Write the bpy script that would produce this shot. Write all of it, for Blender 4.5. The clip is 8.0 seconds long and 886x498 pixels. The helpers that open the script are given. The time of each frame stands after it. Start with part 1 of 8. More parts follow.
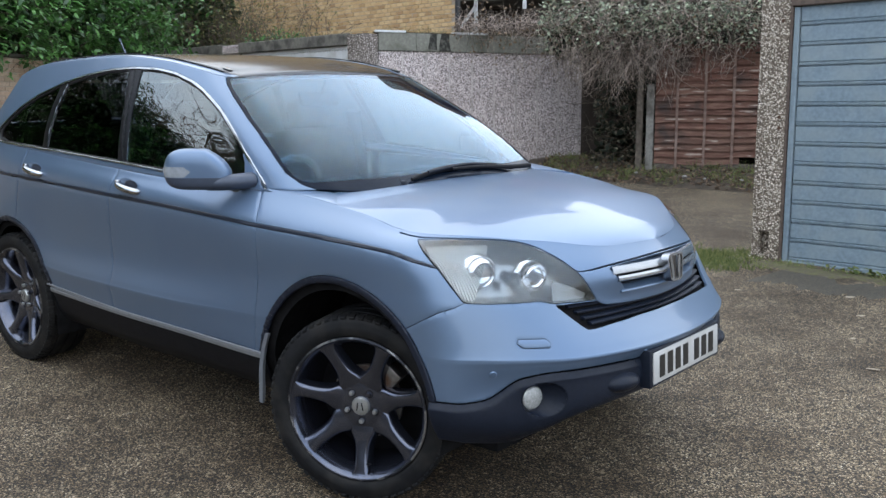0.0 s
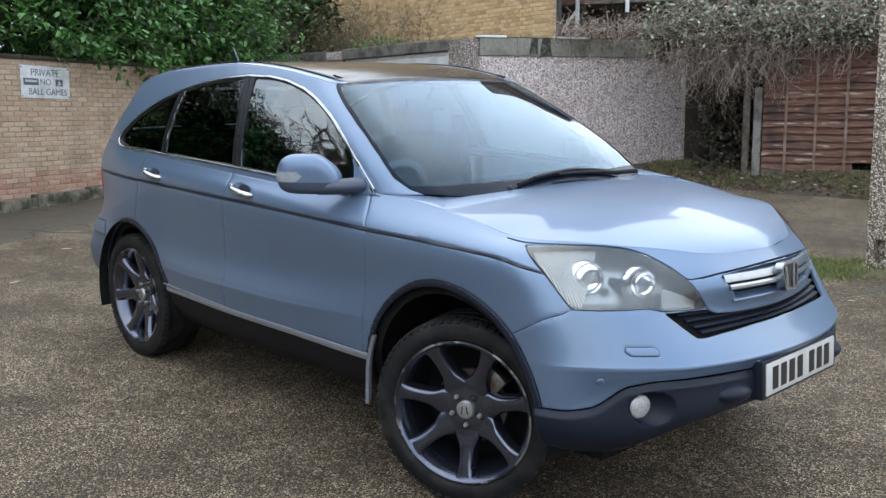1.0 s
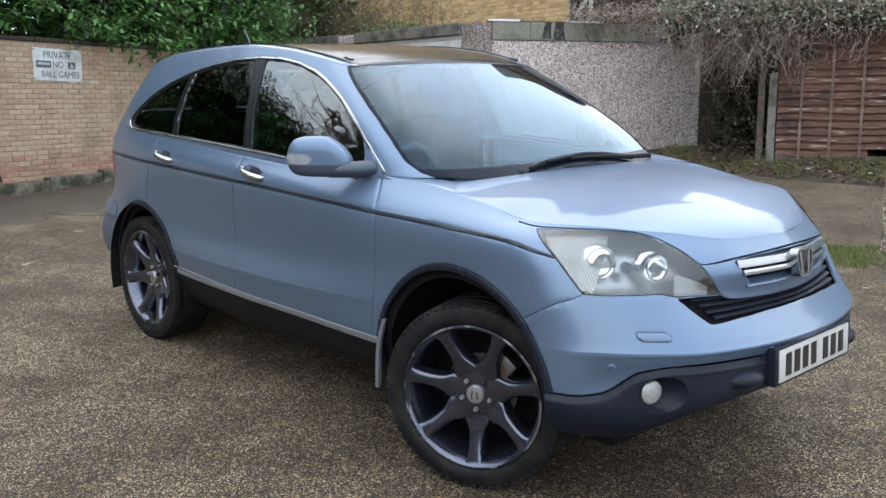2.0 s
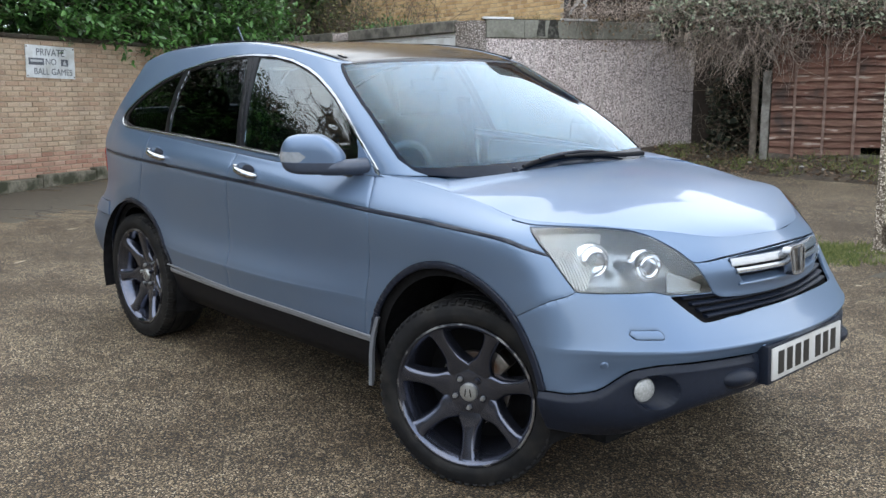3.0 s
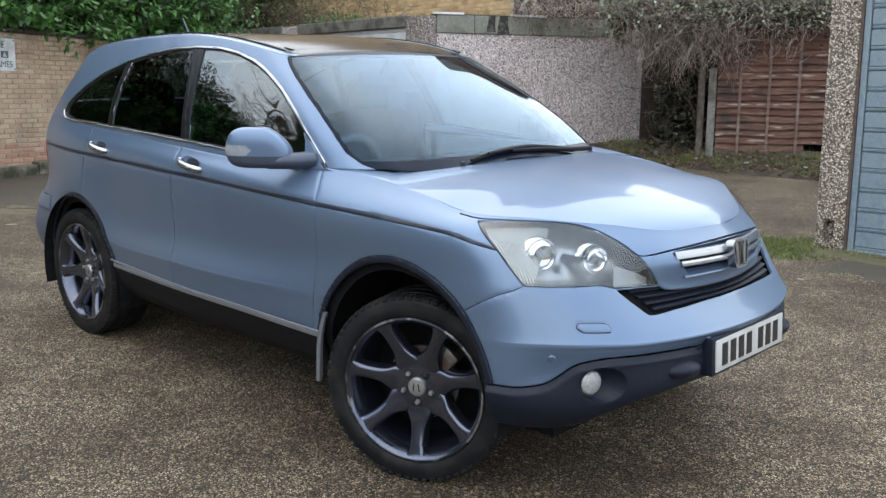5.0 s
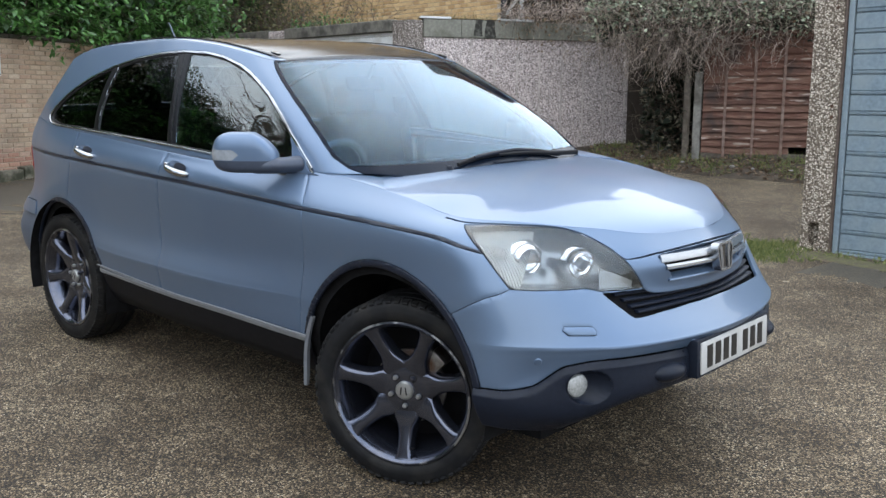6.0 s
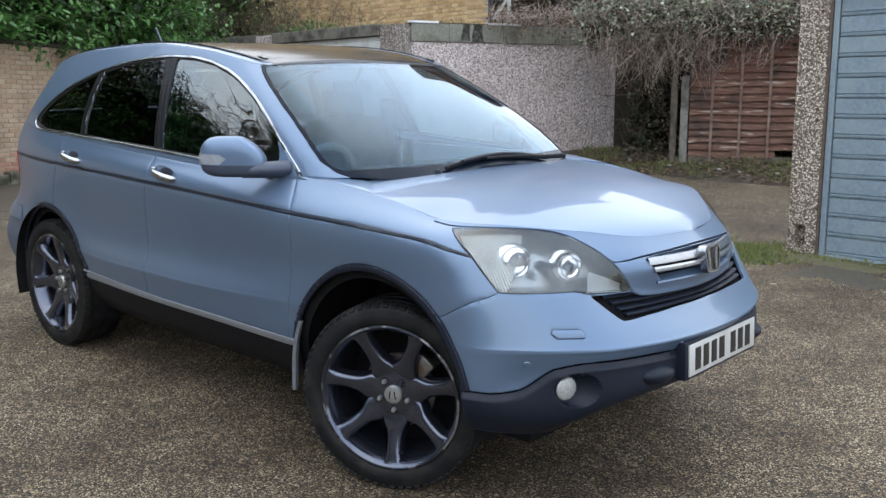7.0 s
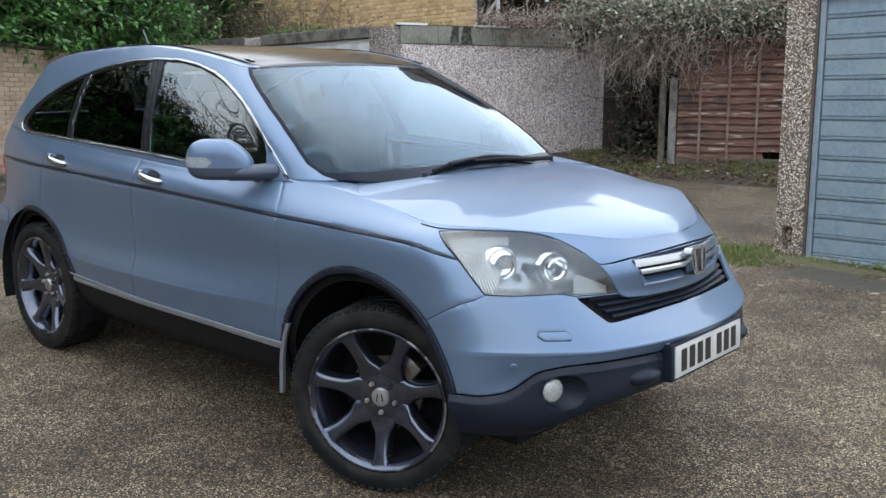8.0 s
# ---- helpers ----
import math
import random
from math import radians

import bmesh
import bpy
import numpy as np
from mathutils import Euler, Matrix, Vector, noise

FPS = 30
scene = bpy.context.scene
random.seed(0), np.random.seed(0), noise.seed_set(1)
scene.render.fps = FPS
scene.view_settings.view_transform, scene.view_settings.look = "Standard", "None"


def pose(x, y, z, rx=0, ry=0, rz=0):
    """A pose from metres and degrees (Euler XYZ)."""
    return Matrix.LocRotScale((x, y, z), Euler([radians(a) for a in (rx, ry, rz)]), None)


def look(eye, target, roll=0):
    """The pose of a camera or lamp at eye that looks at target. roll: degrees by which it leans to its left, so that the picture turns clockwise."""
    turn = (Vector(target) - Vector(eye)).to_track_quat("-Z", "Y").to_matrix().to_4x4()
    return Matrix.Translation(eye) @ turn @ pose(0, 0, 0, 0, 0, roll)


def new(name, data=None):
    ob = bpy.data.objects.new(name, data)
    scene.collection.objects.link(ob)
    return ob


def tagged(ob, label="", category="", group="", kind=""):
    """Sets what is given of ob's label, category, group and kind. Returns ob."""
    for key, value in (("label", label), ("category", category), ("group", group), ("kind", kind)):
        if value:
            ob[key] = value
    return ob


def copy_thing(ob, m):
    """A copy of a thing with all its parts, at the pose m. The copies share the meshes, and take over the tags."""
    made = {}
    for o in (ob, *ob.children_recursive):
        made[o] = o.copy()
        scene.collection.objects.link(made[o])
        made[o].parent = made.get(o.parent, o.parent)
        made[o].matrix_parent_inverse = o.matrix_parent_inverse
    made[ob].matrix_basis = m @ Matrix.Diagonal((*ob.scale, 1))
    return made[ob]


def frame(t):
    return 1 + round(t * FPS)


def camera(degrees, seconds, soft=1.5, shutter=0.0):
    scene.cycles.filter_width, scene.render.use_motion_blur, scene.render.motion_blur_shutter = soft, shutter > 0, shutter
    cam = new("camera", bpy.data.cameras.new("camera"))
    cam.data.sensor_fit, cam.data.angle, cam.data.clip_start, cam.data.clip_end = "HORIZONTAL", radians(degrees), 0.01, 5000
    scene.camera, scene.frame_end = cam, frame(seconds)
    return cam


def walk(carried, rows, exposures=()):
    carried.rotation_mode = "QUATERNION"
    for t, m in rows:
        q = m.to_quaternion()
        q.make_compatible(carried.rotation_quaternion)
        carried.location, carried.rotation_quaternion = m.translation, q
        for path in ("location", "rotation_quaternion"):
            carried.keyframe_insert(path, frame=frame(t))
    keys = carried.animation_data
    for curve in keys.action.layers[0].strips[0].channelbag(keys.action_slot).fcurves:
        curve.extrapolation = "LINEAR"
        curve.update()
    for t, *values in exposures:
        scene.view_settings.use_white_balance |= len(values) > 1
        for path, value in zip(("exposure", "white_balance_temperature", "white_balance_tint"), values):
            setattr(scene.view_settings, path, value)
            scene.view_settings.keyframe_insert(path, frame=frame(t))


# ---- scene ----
cam = camera(51.0, 8.0)
PATH = [
    (0, (2.332, -3.091, 1.545), (1.065, -1.587, 1.179), 0.1),
    (0.5, (2.34, -3.102, 1.548), (1.011, -1.647, 1.207), 0.3),
    (1, (2.312, -3.125, 1.549), (0.893, -1.761, 1.193), -0.3),
    (1.5, (2.303, -3.12, 1.542), (0.857, -1.79, 1.168), -0.4),
    (2, (2.299, -3.109, 1.539), (0.867, -1.767, 1.152), -0.1),
    (3.5, (2.301, -3.101, 1.54), (0.884, -1.745, 1.147), 0.0),
    (4, (2.298, -3.088, 1.529), (0.899, -1.715, 1.131), 0.2),
    (4.5, (2.297, -3.086, 1.53), (0.928, -1.684, 1.129), 0.4),
    (6, (2.313, -3.093, 1.534), (0.983, -1.652, 1.142), 0.4),
    (6.5, (2.313, -3.093, 1.536), (0.99, -1.644, 1.149), 0.4),
    (7, (2.313, -3.092, 1.532), (1.0, -1.633, 1.149), 0.3),
    (7.5, (2.315, -3.09, 1.533), (1.012, -1.621, 1.153), 0.3),
    (8, (2.324, -3.087, 1.535), (1.026, -1.613, 1.156), 0.3),
]
# the forecourt rises gently, away from the camera; the car and the path are given on its plane
SLOPE = Matrix.Rotation(radians(2.0), 4, Vector((0.695, 0.719, 0)))
walk(cam, [(t, SLOPE @ look(eye, target, roll)) for t, eye, target, roll in PATH],
     [(0, 0.59, 6510, 11), (0.5, 0.61, 6550, 11), (1.0, 0.69, 6650, 11), (1.5, 0.77, 6790, 11), (3.5, 0.77, 6850, 11), (4.5, 0.75, 6840, 11), (6.0, 0.71, 6780, 11), (8.0, 0.67, 6710, 11)])
# ---------------------------------------------------------------- sky and light: high thin overcast, bright overhead, with a low sun behind it beyond the garages
world = bpy.data.worlds.new("sky")
scene.world = world
world.use_nodes = True
wn = world.node_tree
sky = wn.nodes.new("ShaderNodeTexSky")
sky.sky_type, sky.sun_disc = "NISHITA", False
SUN_HIGH, SUN_TURN = radians(20), radians(-25)
sky.sun_elevation, sky.sun_rotation = SUN_HIGH, SUN_TURN
sky.dust_density, sky.air_density = 1.2, 1.0
place = wn.nodes.new("ShaderNodeTexCoord").outputs["Generated"]
cloud = wn.nodes.new("ShaderNodeTexNoise")
cloud.inputs["Scale"].default_value, cloud.inputs["Detail"].default_value, cloud.inputs["Roughness"].default_value = 1.7, 6.0, 0.5
drift = wn.nodes.new("ShaderNodeVectorMath")
drift.operation = "ADD"
drift.inputs[1].default_value = (3.7, 1.3, 0.4)
wn.links.new(place, drift.inputs[0])
wn.links.new(drift.outputs["Vector"], cloud.inputs["Vector"])
tone = wn.nodes.new("ShaderNodeValToRGB")
tone.color_ramp.elements[0].position, tone.color_ramp.elements[0].color = 0.38, (0.56, 0.69, 0.87, 1)
tone.color_ramp.elements[1].position, tone.color_ramp.elements[1].color = 0.62, (0.95, 1.01, 1.06, 1)
wn.links.new(cloud.outputs["Fac"], tone.inputs["Fac"])
bright = wn.nodes.new("ShaderNodeVectorMath")
bright.operation = "SCALE"
height = wn.nodes.new("ShaderNodeSeparateXYZ")
wn.links.new(place, height.inputs["Vector"])
zenith = wn.nodes.new("ShaderNodeMapRange")          # an overcast layer is brightest overhead; before the sky's strength below
zenith.inputs["To Min"].default_value, zenith.inputs["To Max"].default_value = 9.4, 14.6
wn.links.new(height.outputs["Z"], zenith.inputs["Value"])
# the low sun glows through the cloud
sun_way = Vector((math.sin(SUN_TURN) * math.cos(SUN_HIGH), math.cos(SUN_TURN) * math.cos(SUN_HIGH), math.sin(SUN_HIGH)))
nearness = wn.nodes.new("ShaderNodeVectorMath")
nearness.operation = "DOT_PRODUCT"
nearness.inputs[1].default_value = sun_way
wn.links.new(place, nearness.inputs[0])
ahead_only, glow, total = (wn.nodes.new("ShaderNodeMath") for _ in range(3))
ahead_only.operation, glow.operation, total.operation = "MAXIMUM", "POWER", "MULTIPLY_ADD"
ahead_only.inputs[1].default_value, glow.inputs[1].default_value, total.inputs[1].default_value = 0.0, 9.0, 5.0
wn.links.new(nearness.outputs["Value"], ahead_only.inputs[0])
wn.links.new(ahead_only.outputs["Value"], glow.inputs[0])
wn.links.new(glow.outputs["Value"], total.inputs[0])
wn.links.new(zenith.outputs["Result"], total.inputs[2])
wn.links.new(total.outputs["Value"], bright.inputs["Scale"])
wn.links.new(tone.outputs["Color"], bright.inputs[0])
layer = wn.nodes.new("ShaderNodeMix")
layer.data_type = "RGBA"
layer.inputs["Factor"].default_value = 0.86
wn.links.new(sky.outputs[0], layer.inputs["A"])
wn.links.new(bright.outputs["Vector"], layer.inputs["B"])
wn.links.new(layer.outputs["Result"], wn.nodes["Background"].inputs[0])
wn.nodes["Background"].inputs[1].default_value = 0.15
sun = new("sun", bpy.data.lights.new("sun", "SUN"))
sun.data.energy, sun.data.angle, sun.data.color = 0.5, radians(80), (1.0, 0.97, 0.92)
sun.matrix_world = look((0, 0, 0), -sun_way)


# ---------------------------------------------------------------- materials
def material(name, color, rough=0.5, metal=0.0, spread=0.0, scale=30.0, bump=0.0, bump_scale=200.0, coat=0.0, coat_rough=0.03, spec=0.5,
             second=None, second_scale=3.0, second_at=(0.45, 0.65), rough_spread=0.0, space="Object"):
    """A plain surface: a colour with fine variation, an optional second colour in patches, and fine relief."""
    m = bpy.data.materials.new(name)
    m.use_nodes = True
    nt = m.node_tree
    p = nt.nodes["Principled BSDF"]
    co = nt.nodes.new("ShaderNodeTexCoord").outputs[space]
    p.inputs["Roughness"].default_value = rough
    p.inputs["Metallic"].default_value = metal
    p.inputs["Specular IOR Level"].default_value = spec
    p.inputs["Coat Weight"].default_value = coat
    p.inputs["Coat Roughness"].default_value = coat_rough

    def noise_at(s, detail=4.0):
        n = nt.nodes.new("ShaderNodeTexNoise")
        n.inputs["Scale"].default_value, n.inputs["Detail"].default_value = s, detail
        nt.links.new(co, n.inputs["Vector"])
        return n.outputs["Fac"]

    def mixed(fac, a, b):
        x = nt.nodes.new("ShaderNodeMix")
        x.data_type = "RGBA"
        nt.links.new(fac, x.inputs["Factor"])
        for socket, value in ((x.inputs["A"], a), (x.inputs["B"], b)):
            if hasattr(value, "default_value"):
                nt.links.new(value, socket)
            else:
                socket.default_value = (*value, 1)
        return x.outputs["Result"]

    def ramp(fac, lo, hi):
        r = nt.nodes.new("ShaderNodeMapRange")
        r.inputs["From Min"].default_value, r.inputs["From Max"].default_value = lo, hi
        nt.links.new(fac, r.inputs["Value"])
        return r.outputs["Result"]

    base = nt.nodes.new("ShaderNodeRGB").outputs[0]
    base.default_value = (*color, 1)
    if spread:
        dark, light = [c * (1 - spread) for c in color], [min(c * (1 + spread), 1) for c in color]
        base = mixed(ramp(noise_at(scale), 0.3, 0.7), dark, light)
    if second:
        base = mixed(ramp(noise_at(second_scale, 6.0), *second_at), base, second)
    nt.links.new(base, p.inputs["Base Color"])
    if rough_spread:
        r = nt.nodes.new("ShaderNodeMapRange")
        r.inputs["To Min"].default_value, r.inputs["To Max"].default_value = max(rough - rough_spread, 0.02), min(rough + rough_spread, 1)
        r.inputs["From Min"].default_value, r.inputs["From Max"].default_value = 0.3, 0.7
        nt.links.new(noise_at(scale * 0.4), r.inputs["Value"])
        nt.links.new(r.outputs["Result"], p.inputs["Roughness"])
    if bump:
        b = nt.nodes.new("ShaderNodeBump")
        b.inputs["Strength"].default_value, b.inputs["Distance"].default_value = bump, 0.002
        nt.links.new(noise_at(bump_scale), b.inputs["Height"])
        nt.links.new(b.outputs["Normal"], p.inputs["Normal"])
    return m


def glass(name, color, rough=0.0, ior=1.45):
    m = material(name, color, rough)
    p = m.node_tree.nodes["Principled BSDF"]
    p.inputs["Transmission Weight"].default_value, p.inputs["IOR"].default_value = 1.0, ior
    return m


PAINT = material("car_paint", (0.129, 0.191, 0.291), 0.37, 0.50, 0.012, 900.0, coat=0.46, coat_rough=0.045, second=(0.120, 0.180, 0.282), second_scale=2.0)
GLOSS_BLACK = material("gloss_black", (0.008, 0.008, 0.010), 0.12, 0, 0.2, 40, coat=0.5)
ROOF_BLACK = material("roof_black", (0.014, 0.012, 0.011), 0.18, 0, 0.2, 6, spec=0.22)
BLACK_PLASTIC = material("dark_plastic", (0.0095, 0.0132, 0.0235), 0.40, 0, 0.15, 60, 0.25, 900.0, spec=0.22, rough_spread=0.08)
ARCH_PLASTIC = material("arch_plastic", (0.0105, 0.0145, 0.026), 0.36, 0, 0.12, 60, 0.15, 900.0, spec=0.3, rough_spread=0.06)
FRIT_BLACK = material("glass_border", (0.005, 0.009, 0.018), 0.22, 0, 0.1, 40, spec=0.10)
PILLAR_BLACK = material("pillar_black", (0.008, 0.008, 0.010), 0.34, 0, 0.2, 50, spec=0.2)
POST_FILM = material("post_film", (0.010, 0.011, 0.014), 0.34, 0, 0.1, 60, spec=0.16)
MOULDING = material("belt_moulding", (0.011, 0.016, 0.030), 0.34, 0, 0.1, 40)
BLACK_RUBBER = material("black_rubber", (0.008, 0.008, 0.010), 0.6, 0, 0.2, 40, spec=0.15)
UNDER_BLACK = material("underside_black", (0.012, 0.012, 0.013), 0.95, 0, 0.3, 20, spec=0.05)
CHROME = material("chrome", (0.80, 0.81, 0.83), 0.08, 1.0, 0.02, 50, rough_spread=0.02)
HANDLE_CHROME = material("handle_chrome", (0.44, 0.45, 0.47), 0.13, 1.0, 0.03, 50)
TRIM_CHROME = material("trim_chrome", (0.52, 0.53, 0.55), 0.20, 1.0, 0.02, 50)
SATIN_CHROME = material("satin_chrome", (0.37, 0.385, 0.41), 0.26, 1.0, 0.03, 50)
DARK_CHROME = material("dark_chrome", (0.22, 0.23, 0.25), 0.15, 1.0, 0.05, 50)
SILL_SILVER = material("sill_silver", (0.235, 0.245, 0.265), 0.36, 0.35, 0.10, 40)
FLAP_GREY = material("flap_grey", (0.135, 0.145, 0.165), 0.55, 0, 0.12, 30, 0.2, 300, second=(0.10, 0.10, 0.10), second_scale=14, second_at=(0.52, 0.75))
MIRROR_DARK = material("mirror_dark", (0.045, 0.058, 0.088), 0.38, 0.1, 0.08, 60)
LAMP_SILVER = material("lamp_grey", (0.31, 0.315, 0.31), 0.24, 0.85, 0.10, 40)
LAMP_MID = material("lamp_wedge", (0.25, 0.255, 0.25), 0.36, 0.5, 0.1, 40)
LAMP_BRIGHT = material("lamp_reflector", (0.46, 0.465, 0.45), 0.26, 0.7, 0.15, 30, 0.5, 60)
CLEAR_GLASS = glass("clear_glass", (0.34, 0.42, 0.40), 0.0, 2.0)
# glass colour carries the blue of the sky it reflects
SCREEN_GLASS = glass("screen_glass", (0.50, 0.78, 1.0), 0.0, 1.32)
SCREEN_GLASS.node_tree.nodes["Principled BSDF"].inputs["Specular Tint"].default_value = (0.76, 0.92, 1.0, 1)          # the same sky blue, put into the tint of the reflection
TINTED_GLASS = glass("tinted_glass", (0.10, 0.105, 0.11), 0.0, 1.33)
LAMP_GLASS = glass("lamp_cover", (0.95, 0.97, 0.98), 0.0, 1.46)
rib_nodes = LAMP_BRIGHT.node_tree
rib = rib_nodes.nodes.new("ShaderNodeTexWave")
rib.bands_direction = "Y"
rib.inputs["Scale"].default_value, rib.inputs["Distortion"].default_value = 42.0, 0.4
rib_nodes.links.new(rib_nodes.nodes.new("ShaderNodeTexCoord").outputs["Object"], rib.inputs["Vector"])
rib_bump = rib_nodes.nodes.new("ShaderNodeBump")
rib_bump.inputs["Strength"].default_value, rib_bump.inputs["Distance"].default_value = 1.0, 0.004
rib_nodes.links.new(rib.outputs["Fac"], rib_bump.inputs["Height"])
rib_nodes.links.new(rib_bump.outputs["Normal"], rib_nodes.nodes["Principled BSDF"].inputs["Normal"])
LENS_GLASS = glass("projector_glass", (0.95, 0.97, 1.0), 0.0, 1.5)
FOG_GLASS = material("frosted_lens", (0.36, 0.37, 0.37), 0.22, 0.2, 0.25, 120, 0.6, 300, coat=0.6)
REPEATER = material("repeater_lens", (0.30, 0.33, 0.37), 0.12, 0.1, 0.12, 60, coat=1.0)
AMBER_CLEAR = material("indicator_ribs", (0.24, 0.225, 0.215), 0.2, 0.3, 0.15, 60, coat=0.6)
RED_LENS = material("red_lens", (0.35, 0.015, 0.015), 0.1, 0, 0.1, 30, coat=1.0)
PLATE_WHITE = material("plate_white", (0.50, 0.50, 0.495), 0.35, 0, 0.05, 20, second=(0.44, 0.435, 0.42), second_scale=9)
PLATE_INK = material("plate_ink", (0.015, 0.015, 0.015), 0.35, 0, 0.1, 20)
MIRROR_GREY = material("mirror_grey", (0.095, 0.120, 0.165), 0.4, 0.25, 0.05, 60)
MIRROR_GLASS = material("mirror_glass", (0.9, 0.9, 0.9), 0.01, 1.0)
GUNMETAL = material("gunmetal", (0.088, 0.098, 0.134), 0.17, 0.9, 0.12, 60, 0.06, 500, coat=0.5, coat_rough=0.06, rough_spread=0.05)
LIP = material("bare_lip", (0.05, 0.053, 0.065), 0.35, 0.8, 0.1, 60, second=(0.36, 0.36, 0.37), second_scale=15, second_at=(0.50, 0.58))
CAP_SILVER = material("cap_silver", (0.42, 0.43, 0.43), 0.38, 0.8, 0.15, 150, rough_spread=0.1)
TYRE = material("tyre_rubber", (0.0088, 0.0092, 0.0106), 0.62, 0, 0.25, 30, 0.2, 400, second=(0.022, 0.021, 0.020), second_scale=12, spec=0.2)
DISC = material("brake_steel", (0.22, 0.21, 0.20), 0.4, 0.9, 0.2, 50, second=(0.14, 0.08, 0.05), second_scale=18)
DASH = material("dashboard", (0.004, 0.007, 0.010), 0.95, 0, 0.15, 40, 0.2, 600, spec=0.0)
SEAT = material("seat_cloth", (0.010, 0.012, 0.016), 0.9, 0, 0.2, 120, 0.3, 700, spec=0.08)
WHEEL_SKIN = material("wheel_leather", (0.055, 0.060, 0.068), 0.5, 0, 0.1, 60)
DOOR_TRIM = material("door_trim", (0.13, 0.145, 0.155), 0.8, 0, 0.12, 50, 0.2, 500)
HEADLINING = material("headlining", (0.30, 0.31, 0.32), 0.9, 0, 0.1, 60)


def brick_material(name, tones, per_island, dirt=(0.16, 0.13, 0.10)):
    """Brick faces: a tone for each brick, sandy grain and grime in patches."""
    m = bpy.data.materials.new(name)
    m.use_nodes = True
    nt = m.node_tree
    p = nt.nodes["Principled BSDF"]
    p.inputs["Roughness"].default_value = 0.9
    rnd = nt.nodes.new("ShaderNodeNewGeometry").outputs["Random Per Island"] if per_island else nt.nodes.new("ShaderNodeObjectInfo").outputs["Random"]
    ramp = nt.nodes.new("ShaderNodeValToRGB")
    while len(ramp.color_ramp.elements) < len(tones):
        ramp.color_ramp.elements.new(0.5)
    for i, c in enumerate(tones):
        e = ramp.color_ramp.elements[i]
        e.position, e.color = i / (len(tones) - 1), (*c, 1)
    nt.links.new(rnd, ramp.inputs["Fac"])
    geo = nt.nodes.new("ShaderNodeNewGeometry").outputs["Position"]
    grain = nt.nodes.new("ShaderNodeTexNoise")
    grain.inputs["Scale"].default_value, grain.inputs["Detail"].default_value = 70, 6
    nt.links.new(geo, grain.inputs["Vector"])
    stain = nt.nodes.new("ShaderNodeTexNoise")
    stain.inputs["Scale"].default_value, stain.inputs["Detail"].default_value = 2.2, 6
    nt.links.new(geo, stain.inputs["Vector"])
    r1 = nt.nodes.new("ShaderNodeMapRange")
    r1.inputs["From Min"].default_value, r1.inputs["From Max"].default_value = 0.30, 0.72
    r1.inputs["To Min"].default_value, r1.inputs["To Max"].default_value = 0.72, 1.18
    nt.links.new(grain.outputs["Fac"], r1.inputs["Value"])
    mul = nt.nodes.new("ShaderNodeVectorMath")
    mul.operation = "SCALE"
    nt.links.new(ramp.outputs["Color"], mul.inputs[0])
    nt.links.new(r1.outputs["Result"], mul.inputs["Scale"])
    r2 = nt.nodes.new("ShaderNodeMapRange")
    r2.inputs["From Min"].default_value, r2.inputs["From Max"].default_value, r2.inputs["To Max"].default_value = 0.50, 0.75, 0.6
    nt.links.new(stain.outputs["Fac"], r2.inputs["Value"])
    mix = nt.nodes.new("ShaderNodeMix")
    mix.data_type = "RGBA"
    mix.inputs["B"].default_value = (*dirt, 1)
    nt.links.new(r2.outputs["Result"], mix.inputs["Factor"])
    nt.links.new(mul.outputs["Vector"], mix.inputs["A"])
    nt.links.new(mix.outputs["Result"], p.inputs["Base Color"])
    b = nt.nodes.new("ShaderNodeBump")
    b.inputs["Strength"].default_value, b.inputs["Distance"].default_value = 0.6, 0.004
    nt.links.new(grain.outputs["Fac"], b.inputs["Height"])
    nt.links.new(b.outputs["Normal"], p.inputs["Normal"])
    return m


